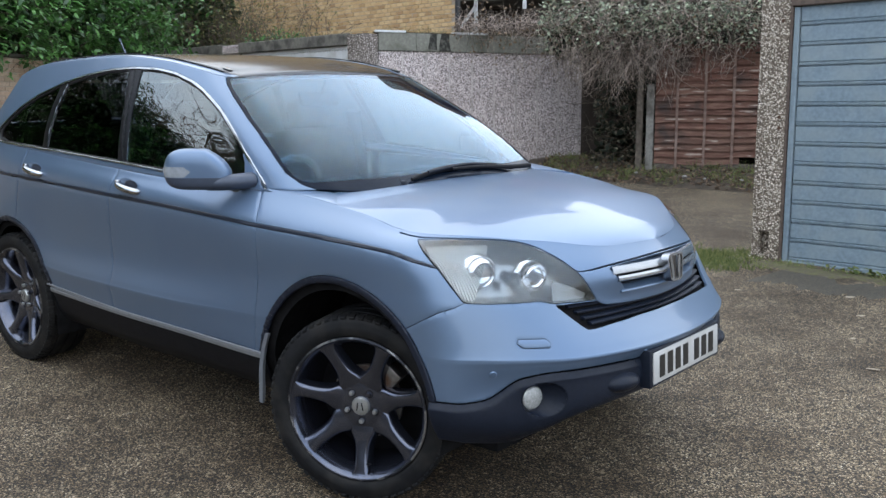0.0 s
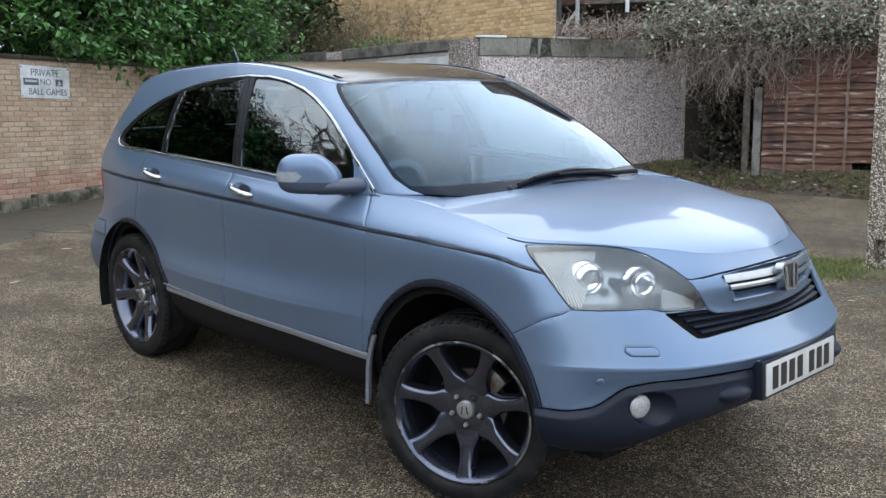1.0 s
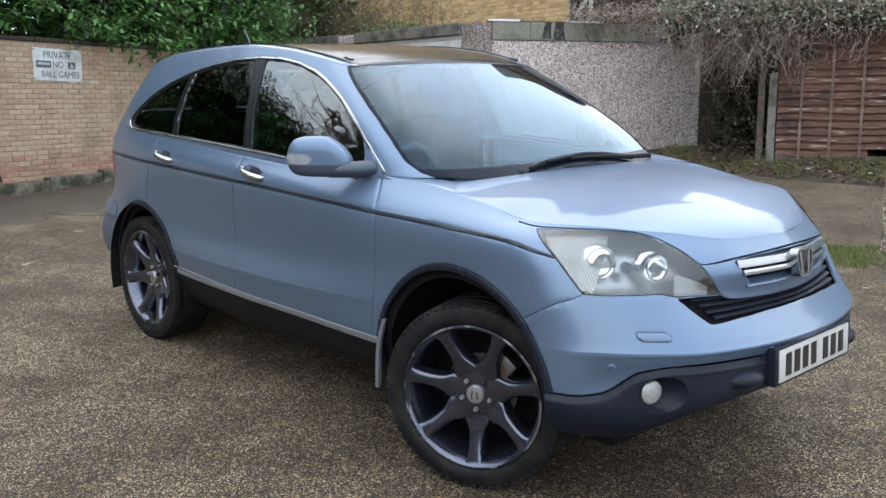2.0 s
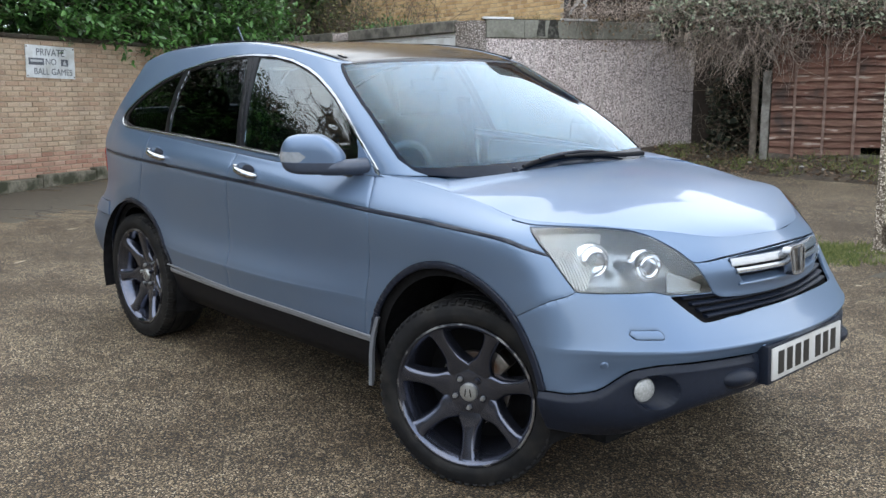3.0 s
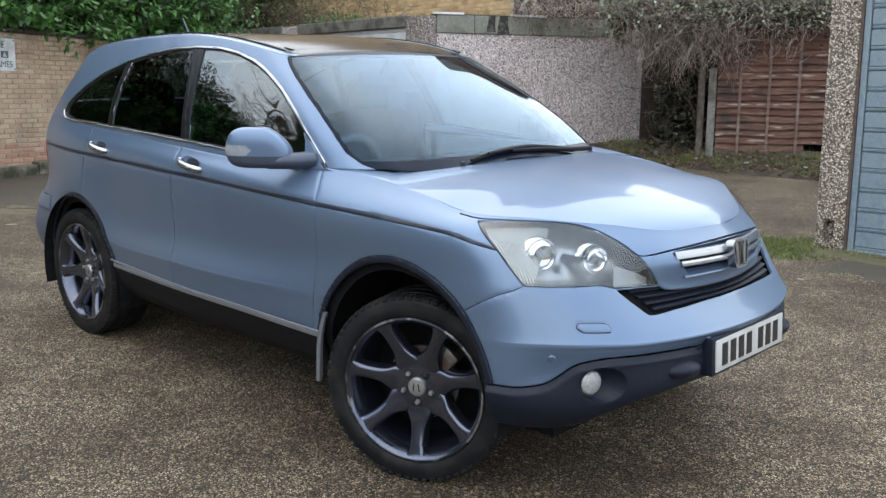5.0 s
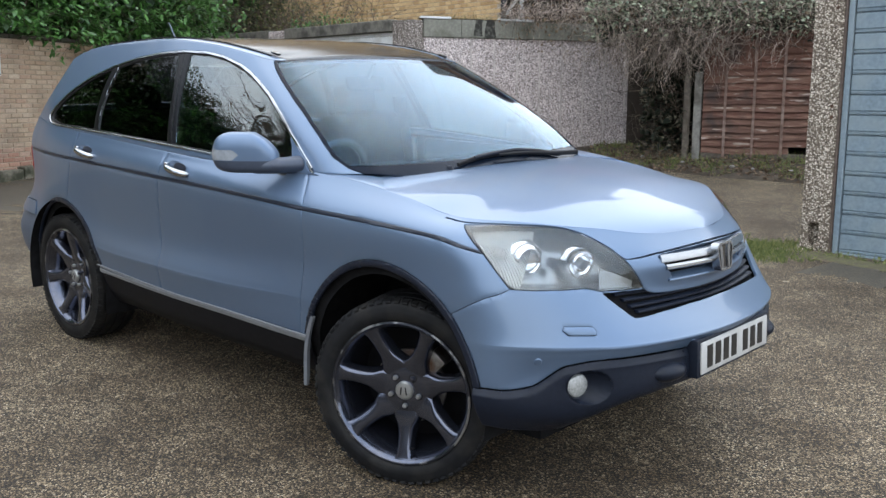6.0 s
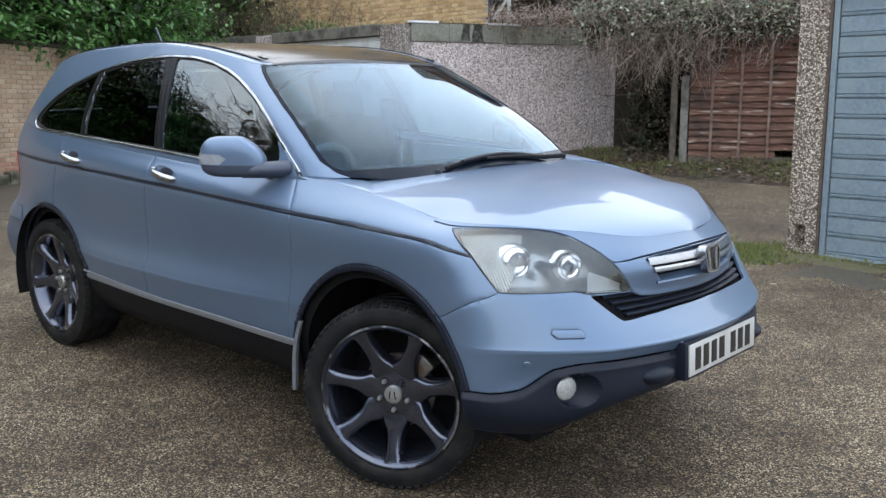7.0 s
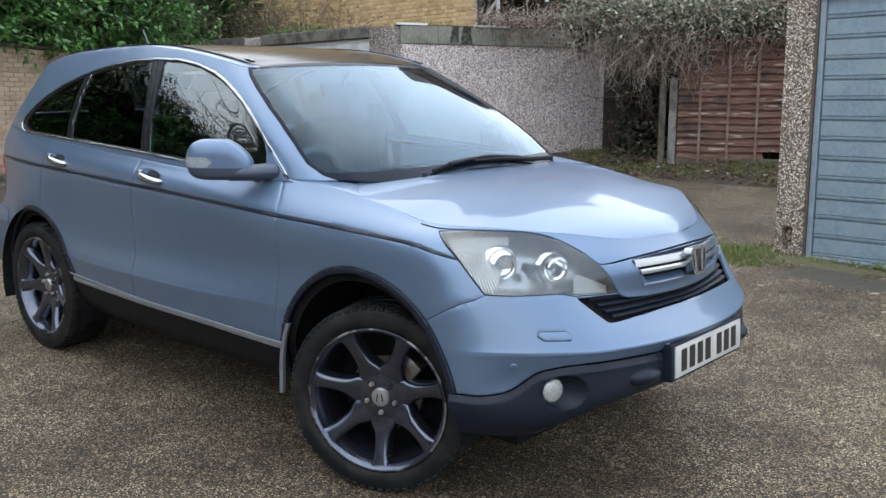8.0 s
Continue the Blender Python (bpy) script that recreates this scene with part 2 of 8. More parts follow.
def aggregate(name, size, tones, base_rough=0.85, depth=0.004, patch=None, matrix=None):
    """Stones set in mortar: a cell pattern of two sizes with a tone for each stone, raised from the joints."""
    m = bpy.data.materials.new(name)
    m.use_nodes = True
    nt = m.node_tree
    p = nt.nodes["Principled BSDF"]
    p.inputs["Roughness"].default_value = base_rough
    geo = nt.nodes.new("ShaderNodeNewGeometry").outputs["Position"]
    warp = nt.nodes.new("ShaderNodeTexNoise")
    warp.inputs["Scale"].default_value = 0.35 / size
    nt.links.new(geo, warp.inputs["Vector"])
    add = nt.nodes.new("ShaderNodeVectorMath")
    add.operation = "MULTIPLY_ADD"
    add.inputs[1].default_value = (size * 0.8,) * 3
    nt.links.new(warp.outputs["Color"], add.inputs[0])
    nt.links.new(geo, add.inputs[2])
    cells = nt.nodes.new("ShaderNodeTexVoronoi")
    cells.inputs["Scale"].default_value = 1 / size
    nt.links.new(add.outputs["Vector"], cells.inputs["Vector"])
    split = nt.nodes.new("ShaderNodeSeparateColor")
    nt.links.new(cells.outputs["Color"], split.inputs["Color"])
    ramp = nt.nodes.new("ShaderNodeValToRGB")
    while len(ramp.color_ramp.elements) < len(tones):
        ramp.color_ramp.elements.new(0.5)
    for i, (at, c) in enumerate(tones):
        e = ramp.color_ramp.elements[i]
        e.position, e.color = at, (*c, 1)
    nt.links.new(split.outputs["Red"], ramp.inputs["Fac"])
    out = ramp.outputs["Color"]
    if matrix:
        r = nt.nodes.new("ShaderNodeMapRange")
        r.inputs["From Min"].default_value, r.inputs["From Max"].default_value = 0.42, 0.62
        nt.links.new(cells.outputs["Distance"], r.inputs["Value"])
        mx = nt.nodes.new("ShaderNodeMix")
        mx.data_type = "RGBA"
        mx.inputs["B"].default_value = (*matrix, 1)
        nt.links.new(r.outputs["Result"], mx.inputs["Factor"])
        nt.links.new(out, mx.inputs["A"])
        out = mx.outputs["Result"]
    for scale, colour, at, most in (patch or ()):
        big = nt.nodes.new("ShaderNodeTexNoise")
        big.inputs["Scale"].default_value, big.inputs["Detail"].default_value = scale, 7
        nt.links.new(geo, big.inputs["Vector"])
        r = nt.nodes.new("ShaderNodeMapRange")
        r.inputs["From Min"].default_value, r.inputs["From Max"].default_value, r.inputs["To Max"].default_value = at[0], at[1], most
        nt.links.new(big.outputs["Fac"], r.inputs["Value"])
        mx = nt.nodes.new("ShaderNodeMix")
        mx.data_type = "RGBA"
        mx.blend_type = "MULTIPLY"
        mx.inputs["B"].default_value = (*colour, 1)
        nt.links.new(r.outputs["Result"], mx.inputs["Factor"])
        nt.links.new(out, mx.inputs["A"])
        out = mx.outputs["Result"]
    nt.links.new(out, p.inputs["Base Color"])
    b = nt.nodes.new("ShaderNodeBump")
    b.inputs["Strength"].default_value, b.inputs["Distance"].default_value = 0.9, depth
    b.invert = True
    nt.links.new(cells.outputs["Distance"], b.inputs["Height"])
    nt.links.new(b.outputs["Normal"], p.inputs["Normal"])
    return m


def leaf_material(name, dark, light, rough=0.45):
    m = bpy.data.materials.new(name)
    m.use_nodes = True
    nt = m.node_tree
    p = nt.nodes["Principled BSDF"]
    ramp = nt.nodes.new("ShaderNodeValToRGB")
    ramp.color_ramp.elements[0].color, ramp.color_ramp.elements[1].color = (*dark, 1), (*light, 1)
    nt.links.new(nt.nodes.new("ShaderNodeNewGeometry").outputs["Random Per Island"], ramp.inputs["Fac"])
    nt.links.new(ramp.outputs["Color"], p.inputs["Base Color"])
    p.inputs["Roughness"].default_value = rough
    tr = nt.nodes.new("ShaderNodeBsdfTranslucent")
    nt.links.new(ramp.outputs["Color"], tr.inputs["Color"])
    mix = nt.nodes.new("ShaderNodeMixShader")
    mix.inputs["Fac"].default_value = 0.25
    nt.links.new(p.outputs["BSDF"], mix.inputs[1])
    nt.links.new(tr.outputs["BSDF"], mix.inputs[2])
    nt.links.new(mix.outputs["Shader"], nt.nodes["Material Output"].inputs["Surface"])
    return m


GROUND = aggregate("forecourt", 0.0078, ((0.0, (0.036, 0.026, 0.017)), (0.30, (0.158, 0.117, 0.074)), (0.62, (0.320, 0.242, 0.152)), (0.86, (0.55, 0.43, 0.280)), (0.96, (0.70, 0.58, 0.42)), (1.0, (0.86, 0.76, 0.60))), 0.80, 0.006,
                   ((0.45, (0.54, 0.51, 0.46), (0.44, 0.64), 0.85), (1.1, (0.60, 0.56, 0.50), (0.47, 0.60), 0.8), (2.3, (0.66, 0.62, 0.56), (0.42, 0.66), 0.8), (8.0, (0.58, 0.54, 0.49), (0.44, 0.64), 0.65), (26.0, (0.50, 0.46, 0.42), (0.50, 0.64), 0.7)), matrix=(0.022, 0.017, 0.011))
STONES = leaf_material("stones", (0.045, 0.036, 0.026), (0.34, 0.268, 0.185), 0.8)
PEBBLE = aggregate("pebbledash", 0.014, ((0.0, (0.105, 0.084, 0.082)), (0.35, (0.40, 0.340, 0.330)), (0.7, (0.69, 0.605, 0.590)), (1.0, (0.94, 0.86, 0.85))), 0.9, 0.008,
                   ((1.6, (0.80, 0.78, 0.77), (0.45, 0.70), 0.6), (9.0, (0.80, 0.78, 0.77), (0.42, 0.66), 0.5)))
PANEL_JOINT = material("panel_joint", (0.58, 0.52, 0.495), 0.9, 0, 0.12, 40, 0.4, 150, second=(0.36, 0.32, 0.30), second_scale=5)
PEBBLE_LIGHT = aggregate("coarse_pebbledash", 0.0125, ((0.0, (0.030, 0.022, 0.017)), (0.30, (0.20, 0.160, 0.125)), (0.58, (0.52, 0.455, 0.385)), (1.0, (0.92, 0.83, 0.73))), 0.9, 0.008,
                         ((3.0, (0.74, 0.72, 0.69), (0.45, 0.70), 0.6),), matrix=(0.15, 0.120, 0.092))
STAINED_PEBBLE = aggregate("stained_pebbledash", 0.015, ((0.0, (0.045, 0.036, 0.032)), (0.35, (0.23, 0.195, 0.175)), (0.65, (0.42, 0.37, 0.34)), (1.0, (0.78, 0.71, 0.67))), 0.9, 0.009,
                           ((2.2, (0.62, 0.60, 0.57), (0.42, 0.66), 0.8),), matrix=(0.15, 0.128, 0.112))
MORTAR = material("mortar", (0.38, 0.318, 0.245), 0.95, 0, 0.2, 40, 0.6, 150, second=(0.25, 0.205, 0.15), second_scale=2.5)
WALL_TONES = ((0.375, 0.262, 0.180), (0.435, 0.322, 0.226), (0.460, 0.350, 0.250), (0.400, 0.268, 0.190), (0.480, 0.376, 0.278))
BRICK_PIECE = brick_material("wall_brick", WALL_TONES, False)
RED_TONES = ((0.29, 0.145, 0.102), (0.39, 0.220, 0.155), (0.44, 0.285, 0.205), (0.31, 0.155, 0.112), (0.47, 0.335, 0.250))
RED_JOINED = brick_material("lower_bricks", RED_TONES, True)
BRICK_JOINED = brick_material("wall_bricks", WALL_TONES, True)
HOUSE_TONES = ((0.44, 0.285, 0.135), (0.55, 0.375, 0.190), (0.60, 0.425, 0.230), (0.48, 0.315, 0.155), (0.36, 0.225, 0.110))
YELLOW_PIECE = brick_material("house_brick", HOUSE_TONES, False, (0.42, 0.25, 0.11))
YELLOW_JOINED = brick_material("house_bricks", HOUSE_TONES, True, (0.34, 0.21, 0.10))
CONCRETE = material("concrete", (0.33, 0.318, 0.30), 0.9, 0, 0.15, 25, 0.5, 120, second=(0.16, 0.155, 0.14), second_scale=4.0)
FASCIA = material("fascia_concrete", (0.215, 0.212, 0.180), 0.92, 0, 0.18, 25, 0.6, 110, second=(0.120, 0.118, 0.092), second_scale=3.2, second_at=(0.48, 0.66))
BLACK_RUN = material("black_algae", (0.030, 0.029, 0.025), 0.95, 0, 0.3, 30, 0.6, 90, second=(0.10, 0.098, 0.085), second_scale=16, second_at=(0.50, 0.62))
STAINED_CONCRETE = material("stained_concrete", (0.155, 0.145, 0.125), 0.92, 0, 0.2, 25, 0.5, 120, second=(0.055, 0.052, 0.045), second_scale=5.0)
DARK_COPING = material("dark_coping", (0.048, 0.038, 0.029), 0.95, 0, 0.3, 25, 0.6, 90, second=(0.030, 0.034, 0.018), second_scale=5.0)
KERB = material("kerb_concrete", (0.150, 0.136, 0.105), 0.95, 0, 0.3, 30, 0.9, 60, second=(0.034, 0.036, 0.020), second_scale=4.5, second_at=(0.45, 0.62))
KERB_POST = material("post_concrete", (0.235, 0.225, 0.205), 0.92, 0, 0.2, 25, 0.6, 90, second=(0.11, 0.10, 0.085), second_scale=5.0)
ROOF_FELT = material("roof_felt", (0.07, 0.068, 0.065), 0.9, 0, 0.2, 20, 0.4, 90)
DARK_ROOF = material("dark_roof_tile", (0.040, 0.034, 0.031), 0.8, 0, 0.2, 9, 0.4, 60)
ROOF_TILE = material("roof_tile", (0.16, 0.09, 0.06), 0.85, 0, 0.2, 9, 0.4, 60)
WHITE_PAINT = material("white_paint", (0.66, 0.67, 0.68), 0.5, 0, 0.05, 20, second=(0.52, 0.52, 0.51), second_scale=4)
SIGN_WHITE = material("sign_white", (0.58, 0.61, 0.63), 0.45, 0, 0.05, 20, second=(0.44, 0.45, 0.44), second_scale=6)
SIGN_INK = material("sign_ink", (0.075, 0.085, 0.105), 0.6, 0, 0.2, 60)
SIGN_GREY = material("sign_grey", (0.42, 0.44, 0.46), 0.6, 0, 0.1, 60)
RUST = material("rust", (0.085, 0.045, 0.028), 0.9, 0, 0.3, 90, 0.4, 200)
DARK_METAL = material("dark_metal", (0.02, 0.02, 0.022), 0.5, 0.3, 0.2, 40)
GLOSS_PIPE = material("drainpipe", (0.014, 0.014, 0.015), 0.35, 0, 0.2, 30)
# brick colour taken far down, so that the walls carry their shade
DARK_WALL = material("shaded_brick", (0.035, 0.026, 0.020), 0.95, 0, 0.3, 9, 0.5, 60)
RED_BOARD = material("red_boards", (0.22, 0.055, 0.045), 0.7, 0, 0.15, 14, 0.3, 60, second=(0.15, 0.05, 0.042), second_scale=3)
DARK_TIMBER = material("dark_timber", (0.095, 0.068, 0.055), 0.7, 0, 0.3, 25, 0.5, 90)
OLD_WOOD = material("old_wood", (0.155, 0.130, 0.108), 0.9, 0, 0.3, 22, 0.6, 80, second=(0.085, 0.070, 0.056), second_scale=6)


def board_material(name):
    """Old stained softwood: grain and flaking along the board, pale bare patches and dark damp runs."""
    m = bpy.data.materials.new(name)
    m.use_nodes = True
    nt = m.node_tree
    p = nt.nodes["Principled BSDF"]
    p.inputs["Roughness"].default_value = 0.85
    geo = nt.nodes.new("ShaderNodeNewGeometry").outputs["Position"]
    squeeze = nt.nodes.new("ShaderNodeMapping")
    squeeze.inputs["Rotation"].default_value, squeeze.inputs["Scale"].default_value = (0, 0, -radians(25.4)), (1.6, 10, 34)
    nt.links.new(geo, squeeze.inputs["Vector"])

    def layer_of(vector, scale, lo, hi):
        n = nt.nodes.new("ShaderNodeTexNoise")
        n.inputs["Scale"].default_value, n.inputs["Detail"].default_value = scale, 7
        nt.links.new(vector, n.inputs["Vector"])
        r = nt.nodes.new("ShaderNodeMapRange")
        r.inputs["From Min"].default_value, r.inputs["From Max"].default_value = lo, hi
        nt.links.new(n.outputs["Fac"], r.inputs["Value"])
        return r.outputs["Result"]

    def over(fac, a, b):
        x = nt.nodes.new("ShaderNodeMix")
        x.data_type = "RGBA"
        nt.links.new(fac, x.inputs["Factor"])
        nt.links.new(a, x.inputs["A"])
        x.inputs["B"].default_value = (*b, 1)
        return x.outputs["Result"]

    ramp = nt.nodes.new("ShaderNodeValToRGB")
    tones = ((0.090, 0.038, 0.027), (0.150, 0.064, 0.045), (0.125, 0.066, 0.048), (0.175, 0.090, 0.064))
    while len(ramp.color_ramp.elements) < len(tones):
        ramp.color_ramp.elements.new(0.5)
    for i, c in enumerate(tones):
        ramp.color_ramp.elements[i].position, ramp.color_ramp.elements[i].color = i / 3, (*c, 1)
    nt.links.new(nt.nodes.new("ShaderNodeObjectInfo").outputs["Random"], ramp.inputs["Fac"])
    grain = layer_of(squeeze.outputs["Vector"], 1.0, 0.45, 0.72)
    out = over(grain, ramp.outputs["Color"], (0.235, 0.134, 0.098))
    out = over(layer_of(geo, 2.6, 0.53, 0.72), out, (0.060, 0.040, 0.034))
    out = over(layer_of(squeeze.outputs["Vector"], 0.55, 0.61, 0.68), out, (0.40, 0.32, 0.27))
    nt.links.new(out, p.inputs["Base Color"])
    b = nt.nodes.new("ShaderNodeBump")
    b.inputs["Strength"].default_value, b.inputs["Distance"].default_value = 0.7, 0.006
    nt.links.new(grain, b.inputs["Height"])
    nt.links.new(b.outputs["Normal"], p.inputs["Normal"])
    return m


FENCE_BOARD = board_material("fence_board")
FENCE_WOOD = material("fence_wood", (0.205, 0.135, 0.110), 0.85, 0, 0.3, 18, 0.6, 90, second=(0.30, 0.225, 0.19), second_scale=5.0, second_at=(0.50, 0.75))
GARAGE_BLUE = material("garage_blue", (0.192, 0.252, 0.302), 0.40, 0, 0.17, 34, 0.15, 90, second=(0.245, 0.297, 0.322), second_scale=4.0, second_at=(0.45, 0.75), rough_spread=0.12)
SOIL = material("soil", (0.050, 0.038, 0.028), 0.95, 0, 0.4, 30, 0.9, 40, second=(0.085, 0.065, 0.046), second_scale=5)
DIRT = material("joint_dirt", (0.035, 0.030, 0.024), 0.95, 0, 0.3, 60, 0.6, 150)
MOSS = material("moss", (0.100, 0.098, 0.040), 0.95, 0, 0.5, 90, 0.9, 150, second=(0.085, 0.070, 0.046), second_scale=22, second_at=(0.44, 0.58))
DAMP = material("damp_concrete", (0.044, 0.038, 0.029), 0.65, 0, 0.55, 110, 0.6, 150, second=(0.098, 0.080, 0.056), second_scale=70, second_at=(0.48, 0.62))
WHITE_LITTER = material("pale_litter", (0.28, 0.265, 0.25), 0.7, 0, 0.3, 30)
STEM = material("stems", (0.105, 0.082, 0.060), 0.9, 0, 0.3, 40)
TWIG = leaf_material("dead_twigs", (0.046, 0.035, 0.029), (0.64, 0.53, 0.455), 0.9)
DRY_GRASS = leaf_material("dry_grass", (0.09, 0.10, 0.04), (0.24, 0.20, 0.10), 0.9)
LITTER = leaf_material("dead_leaves", (0.075, 0.045, 0.028), (0.27, 0.19, 0.125), 0.85)
PALE_LEAF = leaf_material("pale_dead_leaf", (0.22, 0.18, 0.13), (0.52, 0.45, 0.36), 0.85)
LAUREL = leaf_material("laurel", (0.016, 0.052, 0.014), (0.122, 0.295, 0.072), 0.29)
# darker copy of the laurel, with the hedge's inner shade in its colour
LAUREL_SHADE = leaf_material("shaded_laurel", (0.008, 0.026, 0.007), (0.034, 0.090, 0.022), 0.4)
OLIVE = leaf_material("olive_leaves", (0.065, 0.080, 0.028), (0.20, 0.195, 0.075), 0.6)
IVY = leaf_material("ivy", (0.042, 0.068, 0.040), (0.47, 0.52, 0.37), 0.5)
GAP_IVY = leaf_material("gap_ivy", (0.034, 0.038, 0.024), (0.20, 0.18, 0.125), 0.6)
# near-black copy of the ivy: shade inside the climber put into leaf colour
SHADE_IVY = leaf_material("shade_dark_ivy", (0.010, 0.018, 0.010), (0.030, 0.042, 0.024), 0.6)
CONIFER = leaf_material("evergreen", (0.010, 0.026, 0.010), (0.035, 0.065, 0.020), 0.5)
GRASS = leaf_material("grass", (0.070, 0.105, 0.026), (0.24, 0.26, 0.085), 0.7)
# ---------------------------------------------------------------- helpers for the surroundings
UP = SLOPE.to_3x3() @ Vector((0, 0, 1))


def ground_z(x, y):
    """Height of the forecourt: an even slope near by, level further off."""
    r = math.hypot(x + 3, y - 3)
    k = 1 if r < 16 else 16 / r
    return -(UP.x * x + UP.y * y) / UP.z * k


def part(name, bm, material, parent, label="", smooth=True, sharp=35):
    me = bpy.data.meshes.new(name)
    bm.to_mesh(me)
    bm.free()
    if smooth:
        me.polygons.foreach_set("use_smooth", [True] * len(me.polygons))
        me.set_sharp_from_angle(angle=radians(sharp))
    me.materials.append(material)
    ob = new(name, me)
    ob.parent = parent
    return tagged(ob, label)


def array_part(name, v, f, material, parent=None, label="", smooth=False):
    me = bpy.data.meshes.new(name)
    me.from_pydata(np.asarray(v).tolist(), [], np.asarray(f).tolist())
    if smooth:
        me.polygons.foreach_set("use_smooth", [True] * len(me.polygons))
    me.materials.append(material)
    ob = new(name, me)
    ob.parent = parent
    return tagged(ob, label)


def box(bm, m, sx, sy, sz, bevel=0.0, segments=2):
    """A box of that size about the pose m, with rounded edges."""
    made = bmesh.ops.create_cube(bm, size=1, matrix=m @ Matrix.Diagonal((sx, sy, sz, 1)))
    if bevel:
        edges = list({e for v in made["verts"] for e in v.link_edges})
        bmesh.ops.bevel(bm, geom=edges, offset=bevel, segments=segments, affect="EDGES", profile=0.6)
    return bm


def block(bm, m, x0, x1, y0, y1, z0, z1, bevel=0.0, segments=1):
    return box(bm, m @ pose((x0 + x1) / 2, (y0 + y1) / 2, (z0 + z1) / 2), x1 - x0, y1 - y0, z1 - z0, bevel, segments)


def run(a, b):
    """A frame along a wall from a to b: x along it, y away from the viewer, z up."""
    d = (Vector((*b, 0)) - Vector((*a, 0)))
    return Matrix.Translation((*a, 0)) @ pose(0, 0, 0, 0, 0, math.degrees(math.atan2(d.y, d.x))), d.length


RNG = np.random.default_rng(7)


def leaves(centres, size, spread=0.35, droop=0.3, width=0.42, normal=None):
    """Bent leaves at the centres, each of six points and four triangles."""
    n = len(centres)
    a, tilt = RNG.uniform(0, 2 * math.pi, n), RNG.normal(-droop, 0.5, n)
    d = np.stack([np.cos(a) * np.cos(tilt), np.sin(a) * np.cos(tilt), np.sin(tilt)], 1)
    if normal is not None:
        d = d + np.asarray(normal)
        d /= np.linalg.norm(d, axis=1)[:, None]
    side = np.cross(d, RNG.normal(0, 0.35, (n, 3)) + np.array([0, 0, 1.0]))
    side /= np.linalg.norm(side, axis=1)[:, None]
    up = np.cross(side, d)
    s = size * RNG.uniform(1 - spread, 1 + spread, n)[:, None]
    c = np.asarray(centres)
    w = width / 2
    pts = [c, c + s * (0.35 * d + w * side + 0.05 * up), c + s * (0.35 * d - w * side + 0.05 * up), c + s * (0.75 * d + 0.7 * w * side), c + s * (0.75 * d - 0.7 * w * side), c + s * (1.0 * d - 0.10 * up)]
    v = np.stack(pts, 1).reshape(-1, 3)
    o = (np.arange(n) * 6)[:, None]
    f = np.vstack([o + np.array([[0, 1, 2]]), o + np.array([[1, 3, 2]]), o + np.array([[2, 3, 4]]), o + np.array([[3, 5, 4]])])
    return v, f


def twigs(starts, ways, length, radius, steps=7, wander=0.25, sag=0.0):
    """Thin three-sided stems that wander from their starts."""
    n = len(starts)
    p, d = np.array(starts, float), np.array(ways, float)
    d /= np.linalg.norm(d, axis=1)[:, None]
    L = (np.asarray(length) * np.ones(n) / steps)[:, None]
    r0 = np.asarray(radius) * np.ones(n)
    vs = []
    for k in range(steps + 1):
        side = np.cross(d, np.array([0.3, 0.5, 0.81]))
        side /= np.linalg.norm(side, axis=1)[:, None] + 1e-9
        up = np.cross(d, side)
        r = (r0 * (1 - 0.75 * k / steps))[:, None]
        for t in (0, 2.094, 4.189):
            vs.append(p + side * r * math.cos(t) + up * r * math.sin(t))
        p = p + d * L
        d = d + RNG.normal(0, wander, (n, 3)) + np.array([0, 0, -sag])
        d /= np.linalg.norm(d, axis=1)[:, None]
    v = np.stack(vs, 1).reshape(-1, 3)
    m = 3 * (steps + 1)
    o = (np.arange(n) * m)[:, None]
    f = []
    for k in range(steps):
        for j in range(3):
            a, b = 3 * k + j, 3 * k + (j + 1) % 3
            f += [o + np.array([[a, b, b + 3]]), o + np.array([[a, b + 3, a + 3]])]
    return v, np.vstack(f)


def joined(*meshes):
    vs, fs, base = [], [], 0
    for v, f in meshes:
        vs.append(v)
        fs.append(f + base)
        base += len(v)
    return np.vstack(vs), np.vstack(fs)


# ---------------------------------------------------------------- the forecourt
def ground_sheet():
    xs = np.concatenate([np.linspace(-400, -30, 12), np.arange(-26, 22.1, 0.5), np.linspace(26, 400, 12)])
    ys = np.concatenate([np.linspace(-400, -30, 12), np.arange(-26, 26.1, 0.5), np.linspace(30, 400, 12)])
    v = [(x, y, ground_z(x, y)) for y in ys for x in xs]
    nx = len(xs)
    f = [(j * nx + i, j * nx + i + 1, (j + 1) * nx + i + 1, (j + 1) * nx + i) for j in range(len(ys) - 1) for i in range(nx - 1)]
    return tagged(array_part("ground", v, f, GROUND, None, "", True), "worn brown exposed-aggregate concrete forecourt with damp patches", "ground", kind="structure")


ground = ground_sheet()

# loose stones of the aggregate, standing slightly proud near the camera
n = 9000
u = RNG.random((n, 2))
sx, sy = -2.5 + u[:, 0] * 5.5, -2.9 + u[:, 1] * 4.6
centres = np.stack([sx, sy, [ground_z(a, b) for a, b in zip(sx, sy)]], 1)
size = RNG.uniform(0.0035, 0.0085, n)[:, None]
oct_v = np.array([(1, 0, 0), (0, 1, 0), (-1, 0, 0), (0, -1, 0), (0, 0, 0.55), (0.7, 0.7, 0.3), (-0.7, 0.7, 0.3), (-0.7, -0.7, 0.3), (0.7, -0.7, 0.3)])
oct_f = np.array([(0, 5, 4), (5, 1, 4), (1, 6, 4), (6, 2, 4), (2, 7, 4), (7, 3, 4), (3, 8, 4), (8, 0, 4)])
stretch = RNG.uniform(0.7, 1.3, (n, 1, 3))
